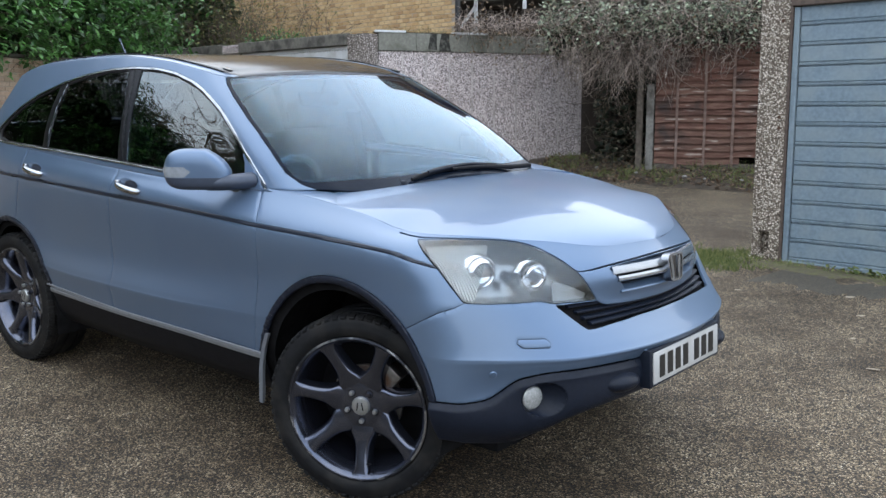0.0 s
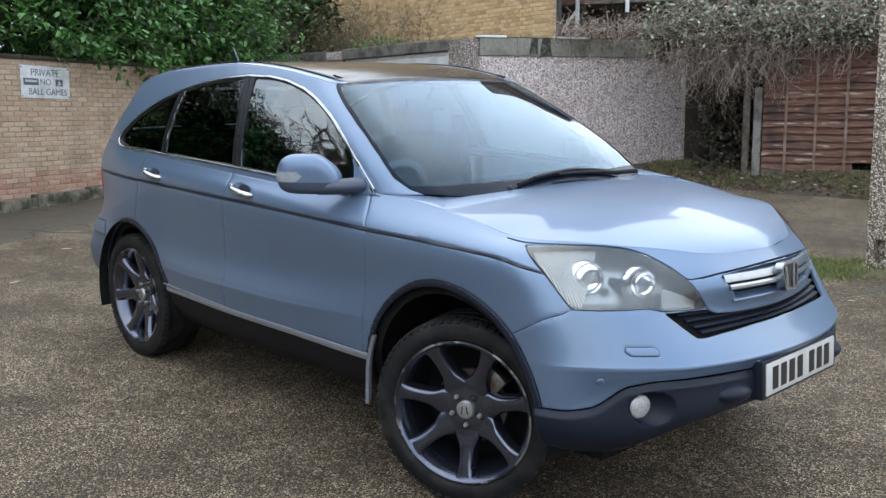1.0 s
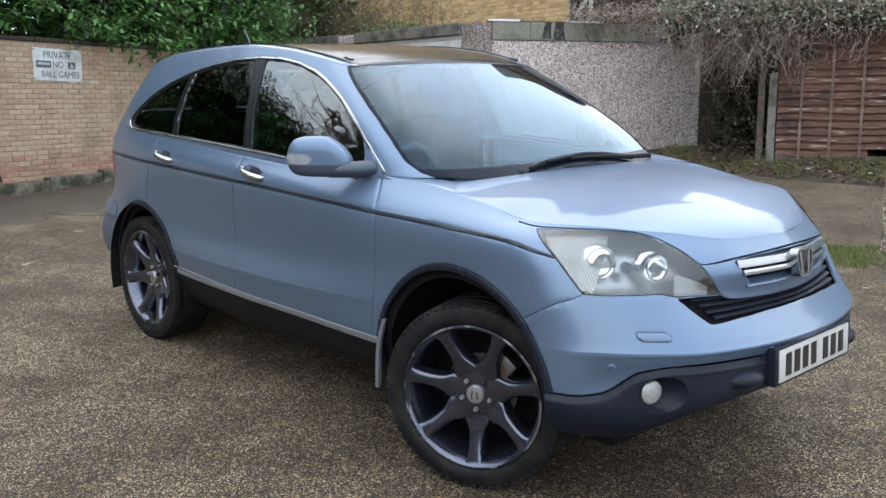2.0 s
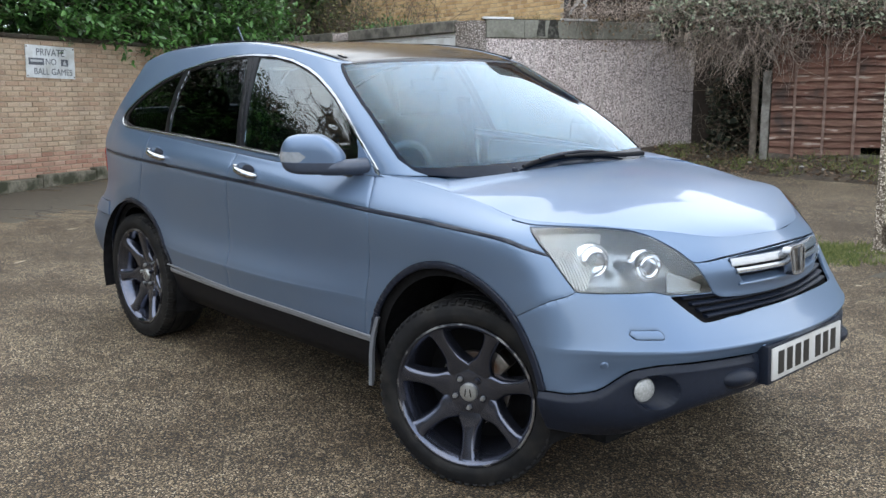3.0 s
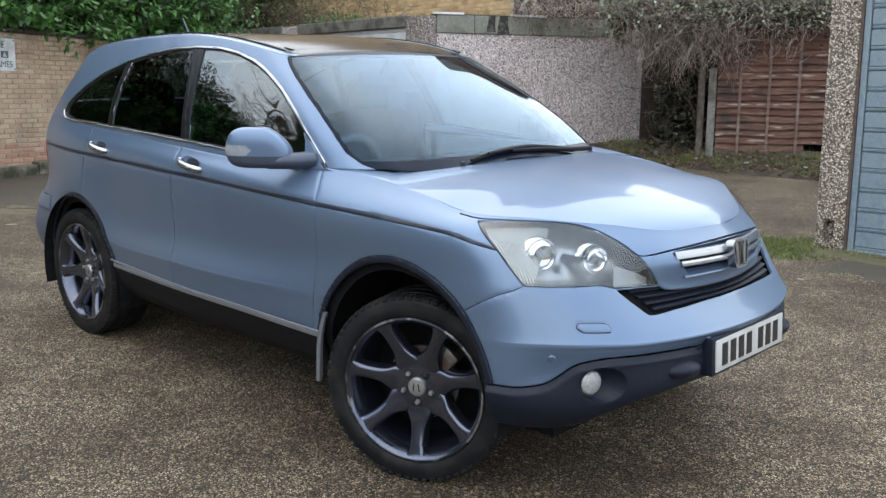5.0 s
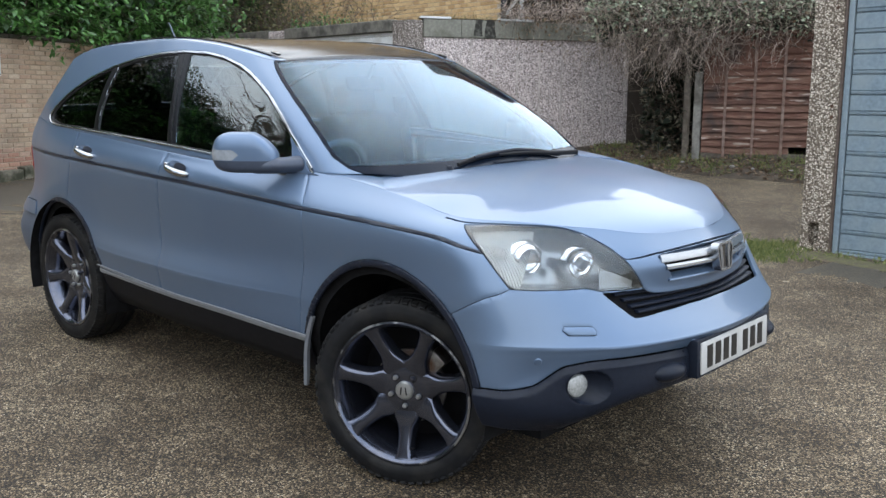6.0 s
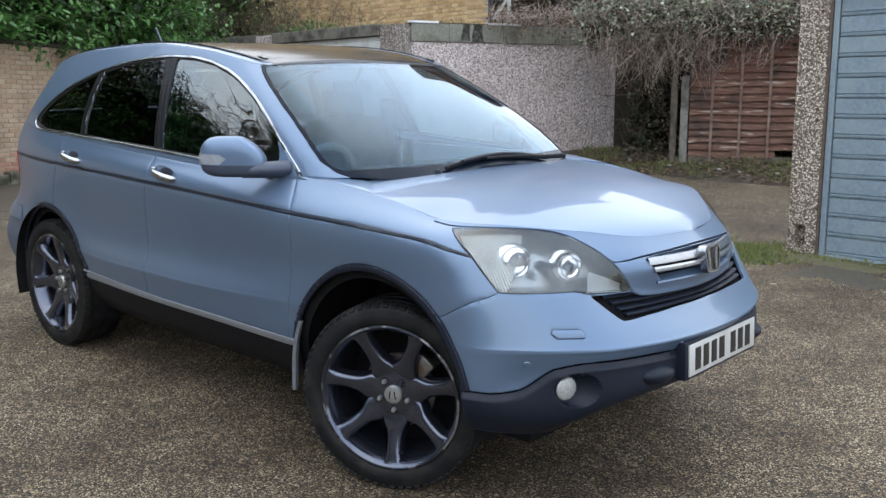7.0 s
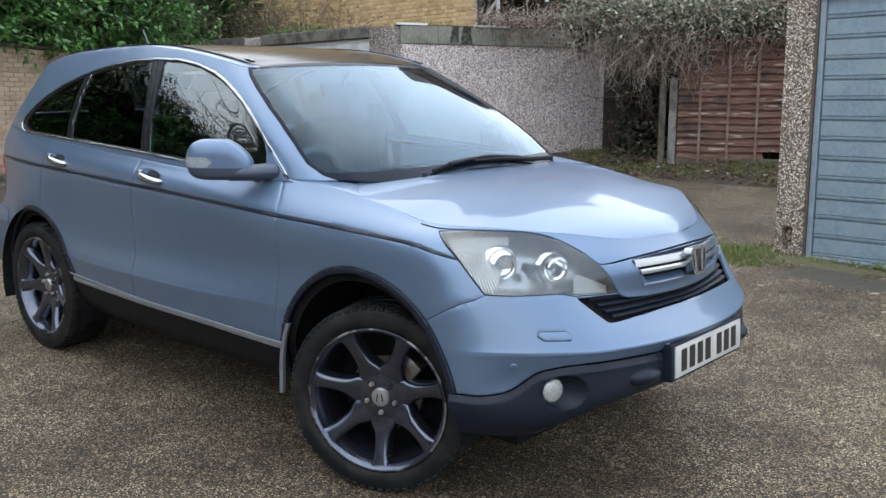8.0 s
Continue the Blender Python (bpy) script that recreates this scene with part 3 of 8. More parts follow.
v = (centres[:, None, :] + oct_v[None] * size[:, None] * stretch).reshape(-1, 3)
f = (np.arange(n)[:, None, None] * 9 + oct_f[None]).reshape(-1, 3)
tagged(array_part("gravel", v, f, STONES, None), "small brown and grey stones of the worn aggregate", "gravel", kind="stuff")

# the lines of the garden wall and of the garages' fronts
M_GF, L_GF = run((-12.5, 7.6), (-7.96, 7.2))
M_WALL, L_WALL = run((-8.6, -1.5), (-11.25, 4.72))


# a moss-filled joint between two slabs and dry cracks
def joint(a, b, width, material, name, label, wobble=0.012, height=0.006):
    a, b = np.array(a), np.array(b)
    m = 60
    t = np.linspace(0, 1, m)[:, None]
    line = a + (b - a) * t
    d = (b - a) / np.linalg.norm(b - a)
    s = np.array([-d[1], d[0]])
    rows = []
    for q, h in ((-1, 0.0005), (-0.4, height), (0.4, height), (1, 0.0005)):
        w = width / 2 * (q + RNG.normal(0, 0.25, (m, 1)))
        p = line + s * (w + np.sin(t * 23) * wobble)
        rows.append(np.stack([p[:, 0], p[:, 1], [ground_z(x, y) + h for x, y in p]], 1))
    v = np.stack(rows, 1).reshape(-1, 3)
    f = [(4 * i + j, 4 * i + j + 1, 4 * i + j + 5, 4 * i + j + 4) for i in range(m - 1) for j in range(3)]
    return tagged(array_part(name, v, f, material, None, "", True), label, "moss", kind="stuff")


joint((1.35, -1.02), (2.25, 0.62), 0.045, MOSS, "moss_joint", "thin line of moss in a slab joint", height=0.004)
joint((-0.62, 4.50), (2.2, 4.24), 0.26, MOSS, "moss_strip", "green moss on the concrete at the garage door", 0.03, 0.005)
joint((-0.35, 4.05), (2.3, 3.78), 0.50, DAMP, "damp_patch", "dark damp patch on the concrete before the garage door", 0.08, 0.003)
joint((-8.7, 0.0), (-6.2, 1.35), 0.03, DIRT, "slab_joint", "dark dirt-filled joint between slabs", 0.03, 0.003)
joint((-8.9, 1.3), (-7.2, 0.2), 0.02, DIRT, "slab_joint", "dark dirt-filled joint between slabs", 0.05, 0.003)

damp = [M_WALL @ Vector((x, -0.98 - 0.1 * (x > 3), 0)) for x in (0.6, 3.4, 5.6)]
for p, q in zip(damp, damp[1:]):
    joint((p.x, p.y), (q.x, q.y), 1.75, DAMP, "damp_patch", "dark damp patch on the concrete by the kerb", 0.06, 0.003)


def fallen_leaf(x, y, size, turn):
    bm = bmesh.new()
    m = Matrix.Translation((x, y, ground_z(x, y) + 0.004)) @ pose(0, 0, 0, RNG.normal(0, 6), RNG.normal(0, 6), turn)
    outline_pts = [(-1, 0), (-0.6, 0.35), (0, 0.5), (0.5, 0.3), (1, 0), (0.5, -0.35), (0, -0.5), (-0.6, -0.3)]
    mid = [bm.verts.new(m @ Vector((x0 * size, 0, 0.10 * size))) for x0 in (-0.6, 0, 0.5)]
    ring = [bm.verts.new(m @ Vector((a * size, b * size, 0.0))) for a, b in outline_pts]
    for k, c in enumerate((0, 0, 1, 2, 2, 2, 1, 0)):
        j = (k + 1) % 8
        cn = (0, 1, 2, 2, 2, 1, 0, 0)[k]
        bm.faces.new((ring[k], ring[j], mid[cn])) if cn == c else bm.faces.new((ring[k], ring[j], mid[cn], mid[c]))
    return bm


for x, y, s in ((1.02, 2.05, 0.035), (1.25, 1.75, 0.03), (0.75, 2.6, 0.03), (1.35, 2.55, 0.04), (0.62, 3.2, 0.03), (1.1, 3.3, 0.028), (1.55, 3.1, 0.035), (0.4, 3.7, 0.03),
                (1.8, 2.2, 0.03), (2.05, 1.2, 0.04), (-0.3, 3.4, 0.03), (2.0, 2.9, 0.03), (-5.2, -0.6, 0.04), (-4.0, -1.6, 0.03), (-6.4, 0.3, 0.04)):
    tagged(part("fallen_leaf", fallen_leaf(x, y, s * 1.3, RNG.uniform(0, 360)), PALE_LEAF, None), "dry pale brown leaf lying on the concrete", "leaf", "fallen leaves")


# ---------------------------------------------------------------- bricks
def brick_mesh(name, material, lx, ly, lz, ch=0.006):
    """A brick whose front edges are worn: its front looks along -y."""
    x, z = lx / 2, lz / 2
    v = [(-x + ch, 0, -z + ch), (x - ch, 0, -z + ch), (x - ch, 0, z - ch), (-x + ch, 0, z - ch), (-x, ch, -z), (x, ch, -z), (x, ch, z), (-x, ch, z), (-x, ly, -z), (x, ly, -z), (x, ly, z), (-x, ly, z)]
    f = [(0, 1, 2, 3), (4, 5, 1, 0), (5, 6, 2, 1), (6, 7, 3, 2), (7, 4, 0, 3), (8, 9, 5, 4), (9, 10, 6, 5), (10, 11, 7, 6), (11, 8, 4, 7)]
    me = bpy.data.meshes.new(name)
    me.from_pydata(v, [], f)
    me.materials.append(material)
    return me, np.array(v), f


def lay_bricks(wall, m, length, z0, z1, pick, mat_piece, mat_rest, course=0.075, pitch=0.225):
    """Stretcher courses on a wall: those in the picked stretch are objects of their own, the rest one mesh."""
    me, bv, bf = brick_mesh("brick", mat_piece, pitch - 0.010, 0.05, course - 0.010)
    rest_v, rest_f, count = [], [], 0
    rows = int((z1 - z0) / course)
    for j in range(rows):
        z = z0 + (j + 0.5) * course
        for i in range(int(length / pitch)):
            x = (i + 0.5 + 0.5 * (j % 2)) * pitch
            if x > length - pitch * 0.4:
                continue
            jitter = Matrix.Translation((x + RNG.normal(0, 0.0015), -0.004 + RNG.normal(0, 0.0015), z + RNG.normal(0, 0.0012))) @ pose(0, 0, 0, RNG.normal(0, 0.4), RNG.normal(0, 0.25), RNG.normal(0, 0.4))
            if pick[0] < x < pick[1] and pick[2] < z < pick[3] and count < 300:
                ob = new("brick", me)
                ob.parent = wall
                ob.matrix_basis = m @ jitter
                count += 1
            else:
                q = np.array(m @ jitter)
                rest_f += [tuple(a + len(rest_v) * 12 for a in face) for face in bf]
                rest_v.append(bv @ q[:3, :3].T + q[:3, 3])
    if rest_v:
        ob = array_part("bricks", np.vstack(rest_v), rest_f, mat_rest, wall)
        tagged(ob, kind="stuff")


# ---------------------------------------------------------------- garden wall with sign, kerb and hedge
bm = bmesh.new()
block(bm, M_WALL, -9.0, L_WALL, 0.006, 0.22, -0.1, 2.12)
wall = tagged(part("wall_west", bm, MORTAR, None, "", False), "weathered yellow-brown brick garden wall", "wall", kind="structure")
bm = bmesh.new()
for k in range(17):
    block(bm, M_WALL, -9 + k * 0.92, -9 + k * 0.92 + 0.91, -0.030, 0.26, 2.12, 2.175, 0.012)
part("wall_coping", bm, DARK_COPING, wall, "dark mossy coping")
bm = bmesh.new()
for k in range(17):
    a, b = M_WALL @ Vector((-9 + k * 0.92, 0, 0)), M_WALL @ Vector((-8.09 + k * 0.92, 0, 0))
    z = ground_z((a.x + b.x) / 2, (a.y + b.y) / 2)
    block(bm, M_WALL, -9 + k * 0.92, -9 + k * 0.92 + 0.905, -0.13 + RNG.normal(0, 0.006), 0.004, z - 0.1, z + 0.145 + RNG.normal(0, 0.006), 0.018, 2)
tagged(part("kerb", bm, KERB, None), "mossy concrete kerb along the wall", "kerb", kind="structure")

sign = new("sign")
M_SIGN = M_WALL @ pose(3.31, -0.016, 1.845, 0, 0.8, 0)
sign.matrix_world = M_SIGN
part("sign_board", box(bmesh.new(), pose(0, 0.004, 0), 0.80, 0.008, 0.405, 0.003), SIGN_WHITE, sign)


def words(text, x, z, size, wide):
    """Flat letters of a board, as a mesh."""
    cu = bpy.data.curves.new("letters", "FONT")
    cu.body, cu.size, cu.extrude, cu.align_x, cu.align_y = text, size, 0.0008, "CENTER", "CENTER"
    tmp = bpy.data.objects.new("letters", cu)
    scene.collection.objects.link(tmp)
    me = bpy.data.meshes.new_from_object(tmp.evaluated_get(bpy.context.evaluated_depsgraph_get()))
    bpy.data.objects.remove(tmp)
    me.transform(pose(x, -0.0015, z, 90) @ Matrix.Diagonal((wide, 1, 1, 1)))
    me.materials.append(SIGN_INK)
    ob = new("lettering", me)
    ob.parent = sign
    return ob


words("PRIVATE", -0.005, 0.115, 0.125, 1.0)
words("NO", 0.0, 0.0, 0.110, 1.05)
words("BALL GAMES", 0.035, -0.125, 0.115, 0.98)
part("sign_panel", box(bmesh.new(), pose(-0.235, -0.001, 0.0), 0.24, 0.003, 0.085), SIGN_INK, sign)
part("sign_panel", box(bmesh.new(), pose(-0.235, -0.003, 0.008), 0.19, 0.003, 0.028), SIGN_GREY, sign)
part("sign_panel", box(bmesh.new(), pose(0.225, -0.001, 0.0), 0.12, 0.003, 0.085), SIGN_INK, sign)
bm = bmesh.new()
bm.faces.new([bm.verts.new(q) for q in ((0.19, -0.004, -0.03), (0.26, -0.004, -0.03), (0.225, -0.004, 0.035))])
part("sign_panel", bm, SIGN_GREY, sign)
for x, z in ((-0.38, 0.18), (0.38, 0.18), (-0.38, -0.18), (0.38, -0.18)):
    bm = bmesh.new()
    bmesh.ops.create_uvsphere(bm, u_segments=10, v_segments=6, radius=0.010, matrix=pose(x, -0.002, z) @ Matrix.Diagonal((1, 0.5, 1, 1)))
    part("screw", bm, RUST, sign)
tagged(sign, "white metal sign with faded lettering screwed to the brick wall", "sign")
bm = bmesh.new()
for p, q in (((1.98, 1.95), (2.02, 1.30)), ((2.02, 1.30), (2.32, 0.42))):
    a, b = M_WALL @ Vector((p[0], -0.012, p[1])), M_WALL @ Vector((q[0], -0.012, q[1]))
    box(bm, Matrix.Translation((a + b) / 2) @ (b - a).to_track_quat("Z", "Y").to_matrix().to_4x4(), 0.014, 0.014, (b - a).length + 0.005)
tagged(part("cable", bm, DARK_METAL, None), "thin dark cable running down the brick wall", "cable")


# laurel hedge over the wall: stems and glossy leaves in sprays
def laurel():
    hedge = new("laurel_hedge")
    n = 1500
    x = RNG.uniform(-9.0, 9.0, n)
    z = 2.15 + np.abs(RNG.normal(0, 1.0, n)) * 0.9
    y = RNG.uniform(-0.25, 1.6, n) + 0.10 * (z - 2.2)
    z = np.where((x > 1.6) & (x < 4.4), np.maximum(z, 2.38), z)          # trimmed back above the sign
    y = np.where(z < 2.45, np.maximum(y, -0.12), y)
    m = np.array(M_WALL)
    base = np.stack([x, y, z, np.ones(n)], 1) @ m.T[:, :3]
    out = -m[:3, 1]
    ways = RNG.normal(0, 0.6, (n, 3)) + out * 0.8 + np.array([0, 0, 0.25])
    v, f = twigs(base, ways, RNG.uniform(0.35, 0.75, n) * np.where(z < 2.6, 0.6, 1.0), 0.006, 5, 0.2, 0.07)
    tagged(array_part("stem_mass", v, f, STEM, hedge), kind="stuff")
    # leaves along each stem
    pts = v.reshape(n, 6, 3, 3).mean(2)
    cs = []
    for k in range(1, 6):
        for _ in range(4):
            cs.append(pts[:, k] + RNG.normal(0, 0.05, (n, 3)))
    c = np.vstack(cs)
    v, f = leaves(c, 0.125, 0.3, 0.25, 0.40, out * 0.5)
    tagged(array_part("foliage", v, f, LAUREL, hedge), kind="stuff")
    # inner mass of leaves, its shade put into a darker leaf colour
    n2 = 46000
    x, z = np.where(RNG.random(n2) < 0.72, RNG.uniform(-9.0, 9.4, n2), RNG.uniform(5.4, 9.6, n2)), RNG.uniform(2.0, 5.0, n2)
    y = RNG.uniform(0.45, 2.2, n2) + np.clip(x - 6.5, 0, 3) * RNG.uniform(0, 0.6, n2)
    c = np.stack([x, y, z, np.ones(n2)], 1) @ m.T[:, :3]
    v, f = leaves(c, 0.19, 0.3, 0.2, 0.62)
    tagged(array_part("inner_foliage", v, f, LAUREL_SHADE, hedge), kind="stuff")
    # the end of the hedge, behind the corner of the garages
    g = np.array(M_GF)
    for count, mat, name, size, wide in ((5200, LAUREL, "foliage", 0.13, 0.42), (9000, LAUREL_SHADE, "inner_foliage", 0.19, 0.62)):
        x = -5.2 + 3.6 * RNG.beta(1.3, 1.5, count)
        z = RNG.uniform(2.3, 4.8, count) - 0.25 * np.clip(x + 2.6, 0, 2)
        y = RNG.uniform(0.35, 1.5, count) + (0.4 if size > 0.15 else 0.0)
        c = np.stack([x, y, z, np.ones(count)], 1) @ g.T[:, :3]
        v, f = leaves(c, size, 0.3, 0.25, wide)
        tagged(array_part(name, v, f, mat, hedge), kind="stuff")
    for k in range(15):
        b = M_WALL @ Vector((-8.6 + k * 1.15 + RNG.normal(0, 0.2), 0.9, 0))
        b.z = ground_z(b.x, b.y)
        v, f = twigs(np.array([tuple(b)]), np.array([[0.05, 0.0, 1.0]]), 3.2, 0.035, 9, 0.1)
        array_part("trunk", v, f, STEM, hedge)
    # one spray hangs down over the coping
    b = np.array(M_WALL @ Vector((5.15, -0.16, 2.25)))
    w = RNG.normal(0, 0.5, (26, 3)) + np.array([0, 0, -0.5]) + out * 0.5
    v, f = twigs(b + RNG.normal(0, 0.12, (26, 3)), w, 0.35, 0.005, 5, 0.15, 0.1)
    tagged(array_part("stem_mass", v, f, STEM, hedge), kind="stuff")
    c = np.vstack([v.reshape(26, 6, 3, 3).mean(2)[:, k] + RNG.normal(0, 0.03, (26, 3)) for k in range(1, 6) for _ in range(2)])
    v, f = leaves(c, 0.12, 0.3, 0.35, 0.40, out * 0.5)
    tagged(array_part("foliage", v, f, LAUREL, hedge), kind="stuff")
    return tagged(hedge, "dense glossy green laurel hedge growing over the brick wall", "hedge")


laurel()

# ---------------------------------------------------------------- the row of garages at the back
M_GS, L_GS = run((-7.96, 7.2), (-6.06, 10.75))
row = new("garage_row")
tagged(row, "low pebble-dashed concrete garages with grey fascia panels and white doors", "garage")


def pebble_panel(name, m, x0, x1, z0, z1, y1=0.12, proud=0.0):
    bm = bmesh.new()
    block(bm, m, x0, x1, -proud, y1, z0, z1, 0.006)
    return part(name, bm, STAINED_PEBBLE if "pier" in name else PEBBLE, row, "", False)


# side wall of narrow cast panels
k, x = 0, 0.26
while x < L_GS - 0.05:
    w = min(0.395, L_GS - x)
    pebble_panel("wall_panel", M_GS, x + 0.004, x + w - 0.004, 0.1, 2.31, 0.12, RNG.uniform(0, 0.006))
    bm = bmesh.new()
    block(bm, M_GS, x + w - 0.014, x + w + 0.014, -0.009, 0.08, 0.1, 2.31, 0.003)
    part("panel_joint", bm, PANEL_JOINT, row, "", False)
    x += w
    k += 1
pebble_panel("corner_pier", M_GS, 0.0, 0.255, 0.1, 2.56, 0.25, 0.012)
x = 0.26
for w in (0.62, 0.92, 0.98, 1.42):
    bm = bmesh.new()
    block(bm, M_GS, x, min(x + w - 0.006, L_GS), -0.03, 0.10, 2.31, 2.585, 0.008)
    part("fascia_panel", bm, FASCIA, row, "", False)
    x += w
for a, b, low in ((1.10, 1.24, 2.34), (1.29, 1.46, 2.32)):          # black runs below the roof edge, uneven at the sides
    bm = bmesh.new()
    cols = [[bm.verts.new(M_GS @ Vector((a + (b - a) * (t + 0.16 * math.sin(9 * z + a * 31 + t * 5)), y, z))) for z in np.linspace(low, 2.584, 9)] for t in (0, 1) for y in (-0.034, -0.029)]
    for p, q in ((0, 2), (2, 3), (3, 1), (1, 0)):
        for k in range(8):
            bm.faces.new((cols[p][k], cols[q][k], cols[q][k + 1], cols[p][k + 1]))
    bmesh.ops.recalc_face_normals(bm, faces=bm.faces)
    part("algae_run", bm, BLACK_RUN, row, "black algae stain on the fascia", False)
bm = bmesh.new()
block(bm, M_GS, 0.2, L_GS, -0.015, 0.1, 2.585, 2.60)
part("roof_edge", bm, DARK_COPING, row, "", False)
for a, b in ((0.20, 0.70), (1.49, 2.10)):
    bm = bmesh.new()
    block(bm, M_GS, a, b, -0.045, 0.02, 2.588, 2.622, 0.004)
    part("flashing", bm, WHITE_PAINT, row, "white strip on the roof edge", False)
# front: piers, fascia, doors
for a, b in ((4.20, L_GF - 0.005), (0.60, 1.14), (-2.42, -1.9)):
    pebble_panel("front_pier", M_GF, a, b, 0.1, 2.56 if a > 4 else 2.42, 0.2, 0.0)
for a, b in ((1.14, 4.19), (-1.9, 0.60), (-4.4, -2.42)):
    bm = bmesh.new()
    block(bm, M_GF, a, b, -0.02, 0.12, 2.405, 2.585, 0.01)
    part("fascia_panel", bm, STAINED_CONCRETE, row, "", False)
    door = new("garage_door")
    door.parent = row
    for z in np.arange(0.45, 2.39, 0.135):
        bm = bmesh.new()
        block(bm, M_GF, a + 0.01, b - 0.01, 0.05, 0.075, z, min(z + 0.131, 2.40), 0.006)
        part("door_slat", bm, WHITE_PAINT, door, "", False)
for a, b in ((0.60, 1.14), (-2.42, -1.9)):
    pebble_panel("fascia_block", M_GF, a, b, 2.42, 2.56, 0.12, 0.01)
bm = bmesh.new()
flat = [(M_GF @ Vector((-4.5, 0.05, 2.57))), (M_GF @ Vector((L_GF - 0.02, 0.05, 2.57))), (M_GS @ Vector((L_GS, 0.05, 2.57))), (M_GS @ Vector((L_GS, 5.0, 2.57))), (M_GF @ Vector((-4.5, 5.5, 2.57)))]
top, low = [bm.verts.new(p) for p in flat], [bm.verts.new(p - Vector((0, 0, 0.05))) for p in flat]
bm.faces.new(top)
bm.faces.new(low[::-1])
for i in range(5):
    bm.faces.new((top[i], low[i], low[(i + 1) % 5], top[(i + 1) % 5]))
bmesh.ops.recalc_face_normals(bm, faces=bm.faces)
part("flat_roof", bm, ROOF_FELT, row, "", False)
# growth along the roof edge
c = []
for k in range(320):
    a = RNG.uniform(0.4, 3.6)
    c.append(M_GS @ Vector((a, RNG.uniform(0.0, 0.25), 2.59)))
c = np.array([tuple(p) for p in c])
v, f = twigs(c, RNG.normal(0, 0.6, (len(c), 3)) + np.array([0, 0, 0.8]), RNG.uniform(0.05, 0.16, len(c)), 0.004, 4, 0.3)
tagged(array_part("roof_moss", v, f, DRY_GRASS), "dry grass and moss along the garage roof edge", "moss", kind="stuff")


def shrub(name, m, x0, x1, y, z, n, high, label, leaf=None, leaf_n=0, leaf_size=0.05):
    bush = new(name)
    c = np.array([tuple(m @ Vector((RNG.uniform(x0, x1), y + RNG.uniform(0, 0.5), z))) for _ in range(n)])
    v, f = twigs(c, RNG.normal(0, 0.45, (n, 3)) + np.array([0, 0, 1.0]), RNG.uniform(0.4, 1.0, n) * high, RNG.uniform(0.004, 0.010, n), 9, 0.16)
    tagged(array_part("stem_mass", v, f, STEM, bush), kind="stuff")
    p = v.reshape(n, 10, 3, 3).mean(2)
    side = p[:, RNG.integers(2, 9, 5)].reshape(-1, 3)
    v, f = twigs(side, RNG.normal(0, 0.7, (len(side), 3)) + np.array([0, 0, 0.4]), RNG.uniform(0.1, 0.4, len(side)) * high, 0.004, 6, 0.22)
    tagged(array_part("side_stem_mass", v, f, STEM, bush), kind="stuff")
    if leaf:
        q = p[RNG.integers(0, n, leaf_n), RNG.integers(1, 9, leaf_n)] + RNG.normal(0, 0.10, (leaf_n, 3)) * high
        v, f = leaves(q, leaf_size, 0.4, 0.0, 0.5)
        tagged(array_part("foliage", v, f, leaf, bush), kind="stuff")
    return tagged(bush, label, "shrub")


shrub("shrub", M_GF, -3.0, -0.5, 1.0, 2.2, 120, 2.4, "twiggy olive-brown shrub beside the hedge", OLIVE, 2600, 0.07)
shrub("shrub", M_GF, -0.6, 0.9, 0.6, 2.4, 26, 1.5, "twiggy olive-brown shrub in front of the brick house", OLIVE, 500, 0.06)
shrub("shrub", M_GF, 0.7, 2.7, 0.7, 2.5, 34, 1.2, "thin bare stems of a climber against the brick house", OLIVE, 330, 0.055)
shrub("shrub", M_GF, 1.0, 2.2, 0.15, 2.55, 40, 0.35, "low green weed on the garage roof", LAUREL, 420, 0.06)

# ---------------------------------------------------------------- the brick house behind
M_HO, L_HO = run((-15.2, 11.22), (-8.70, 10.40))
house = new("brick_house")
bm = bmesh.new()
for z0, z1, back in ((0.3, 4.3, 6.8), (4.3, 9.4, 0.0)):          # the side is set back below the first floor
    v = [(-6.0, 0.006), (L_HO, 0.006), (L_HO - back, 6.0), (-6.0, 6.0)]
    low, top = [bm.verts.new(M_HO @ Vector((x, y, z0))) for x, y in v], [bm.verts.new(M_HO @ Vector((x, y, z1))) for x, y in v]
    bm.faces.new(low[::-1])
    bm.faces.new(top)
    for k in range(4):
        bm.faces.new((low[k], low[(k + 1) % 4], top[(k + 1) % 4], top[k]))
part("wall", bm, MORTAR, house, "", False)
bm = bmesh.new()
v = [(-6.4, -0.35, 9.35), (L_HO + 0.4, -0.35, 9.35), (L_HO + 0.4, 6.4, 9.35), (-6.4, 6.4, 9.35), (-6.4, 3.0, 11.4), (L_HO + 0.4, 3.0, 11.4)]
q = [bm.verts.new(M_HO @ Vector(p)) for p in v]
for face in ((0, 1, 5, 4), (2, 3, 4, 5), (3, 0, 4), (1, 2, 5), (3, 2, 1, 0)):
    bm.faces.new([q[i] for i in face])
part("roof", bm, ROOF_TILE, house, "brown tiled roof", False)
bm = bmesh.new()
lx = L_HO + 0.045
for z in range(6):
    block(bm, M_HO, lx - 0.04, lx + 0.04, -0.06, 0.02, 0.6 + z * 1.48, 2.06 + z * 1.48, 0.012)
    block(bm, M_HO, lx - 0.05, lx + 0.05, -0.07, 0.03, 2.06 + z * 1.48, 2.10 + z * 1.48, 0.006)
part("downpipe", bm, GLOSS_PIPE, house, "black drainpipe", False)
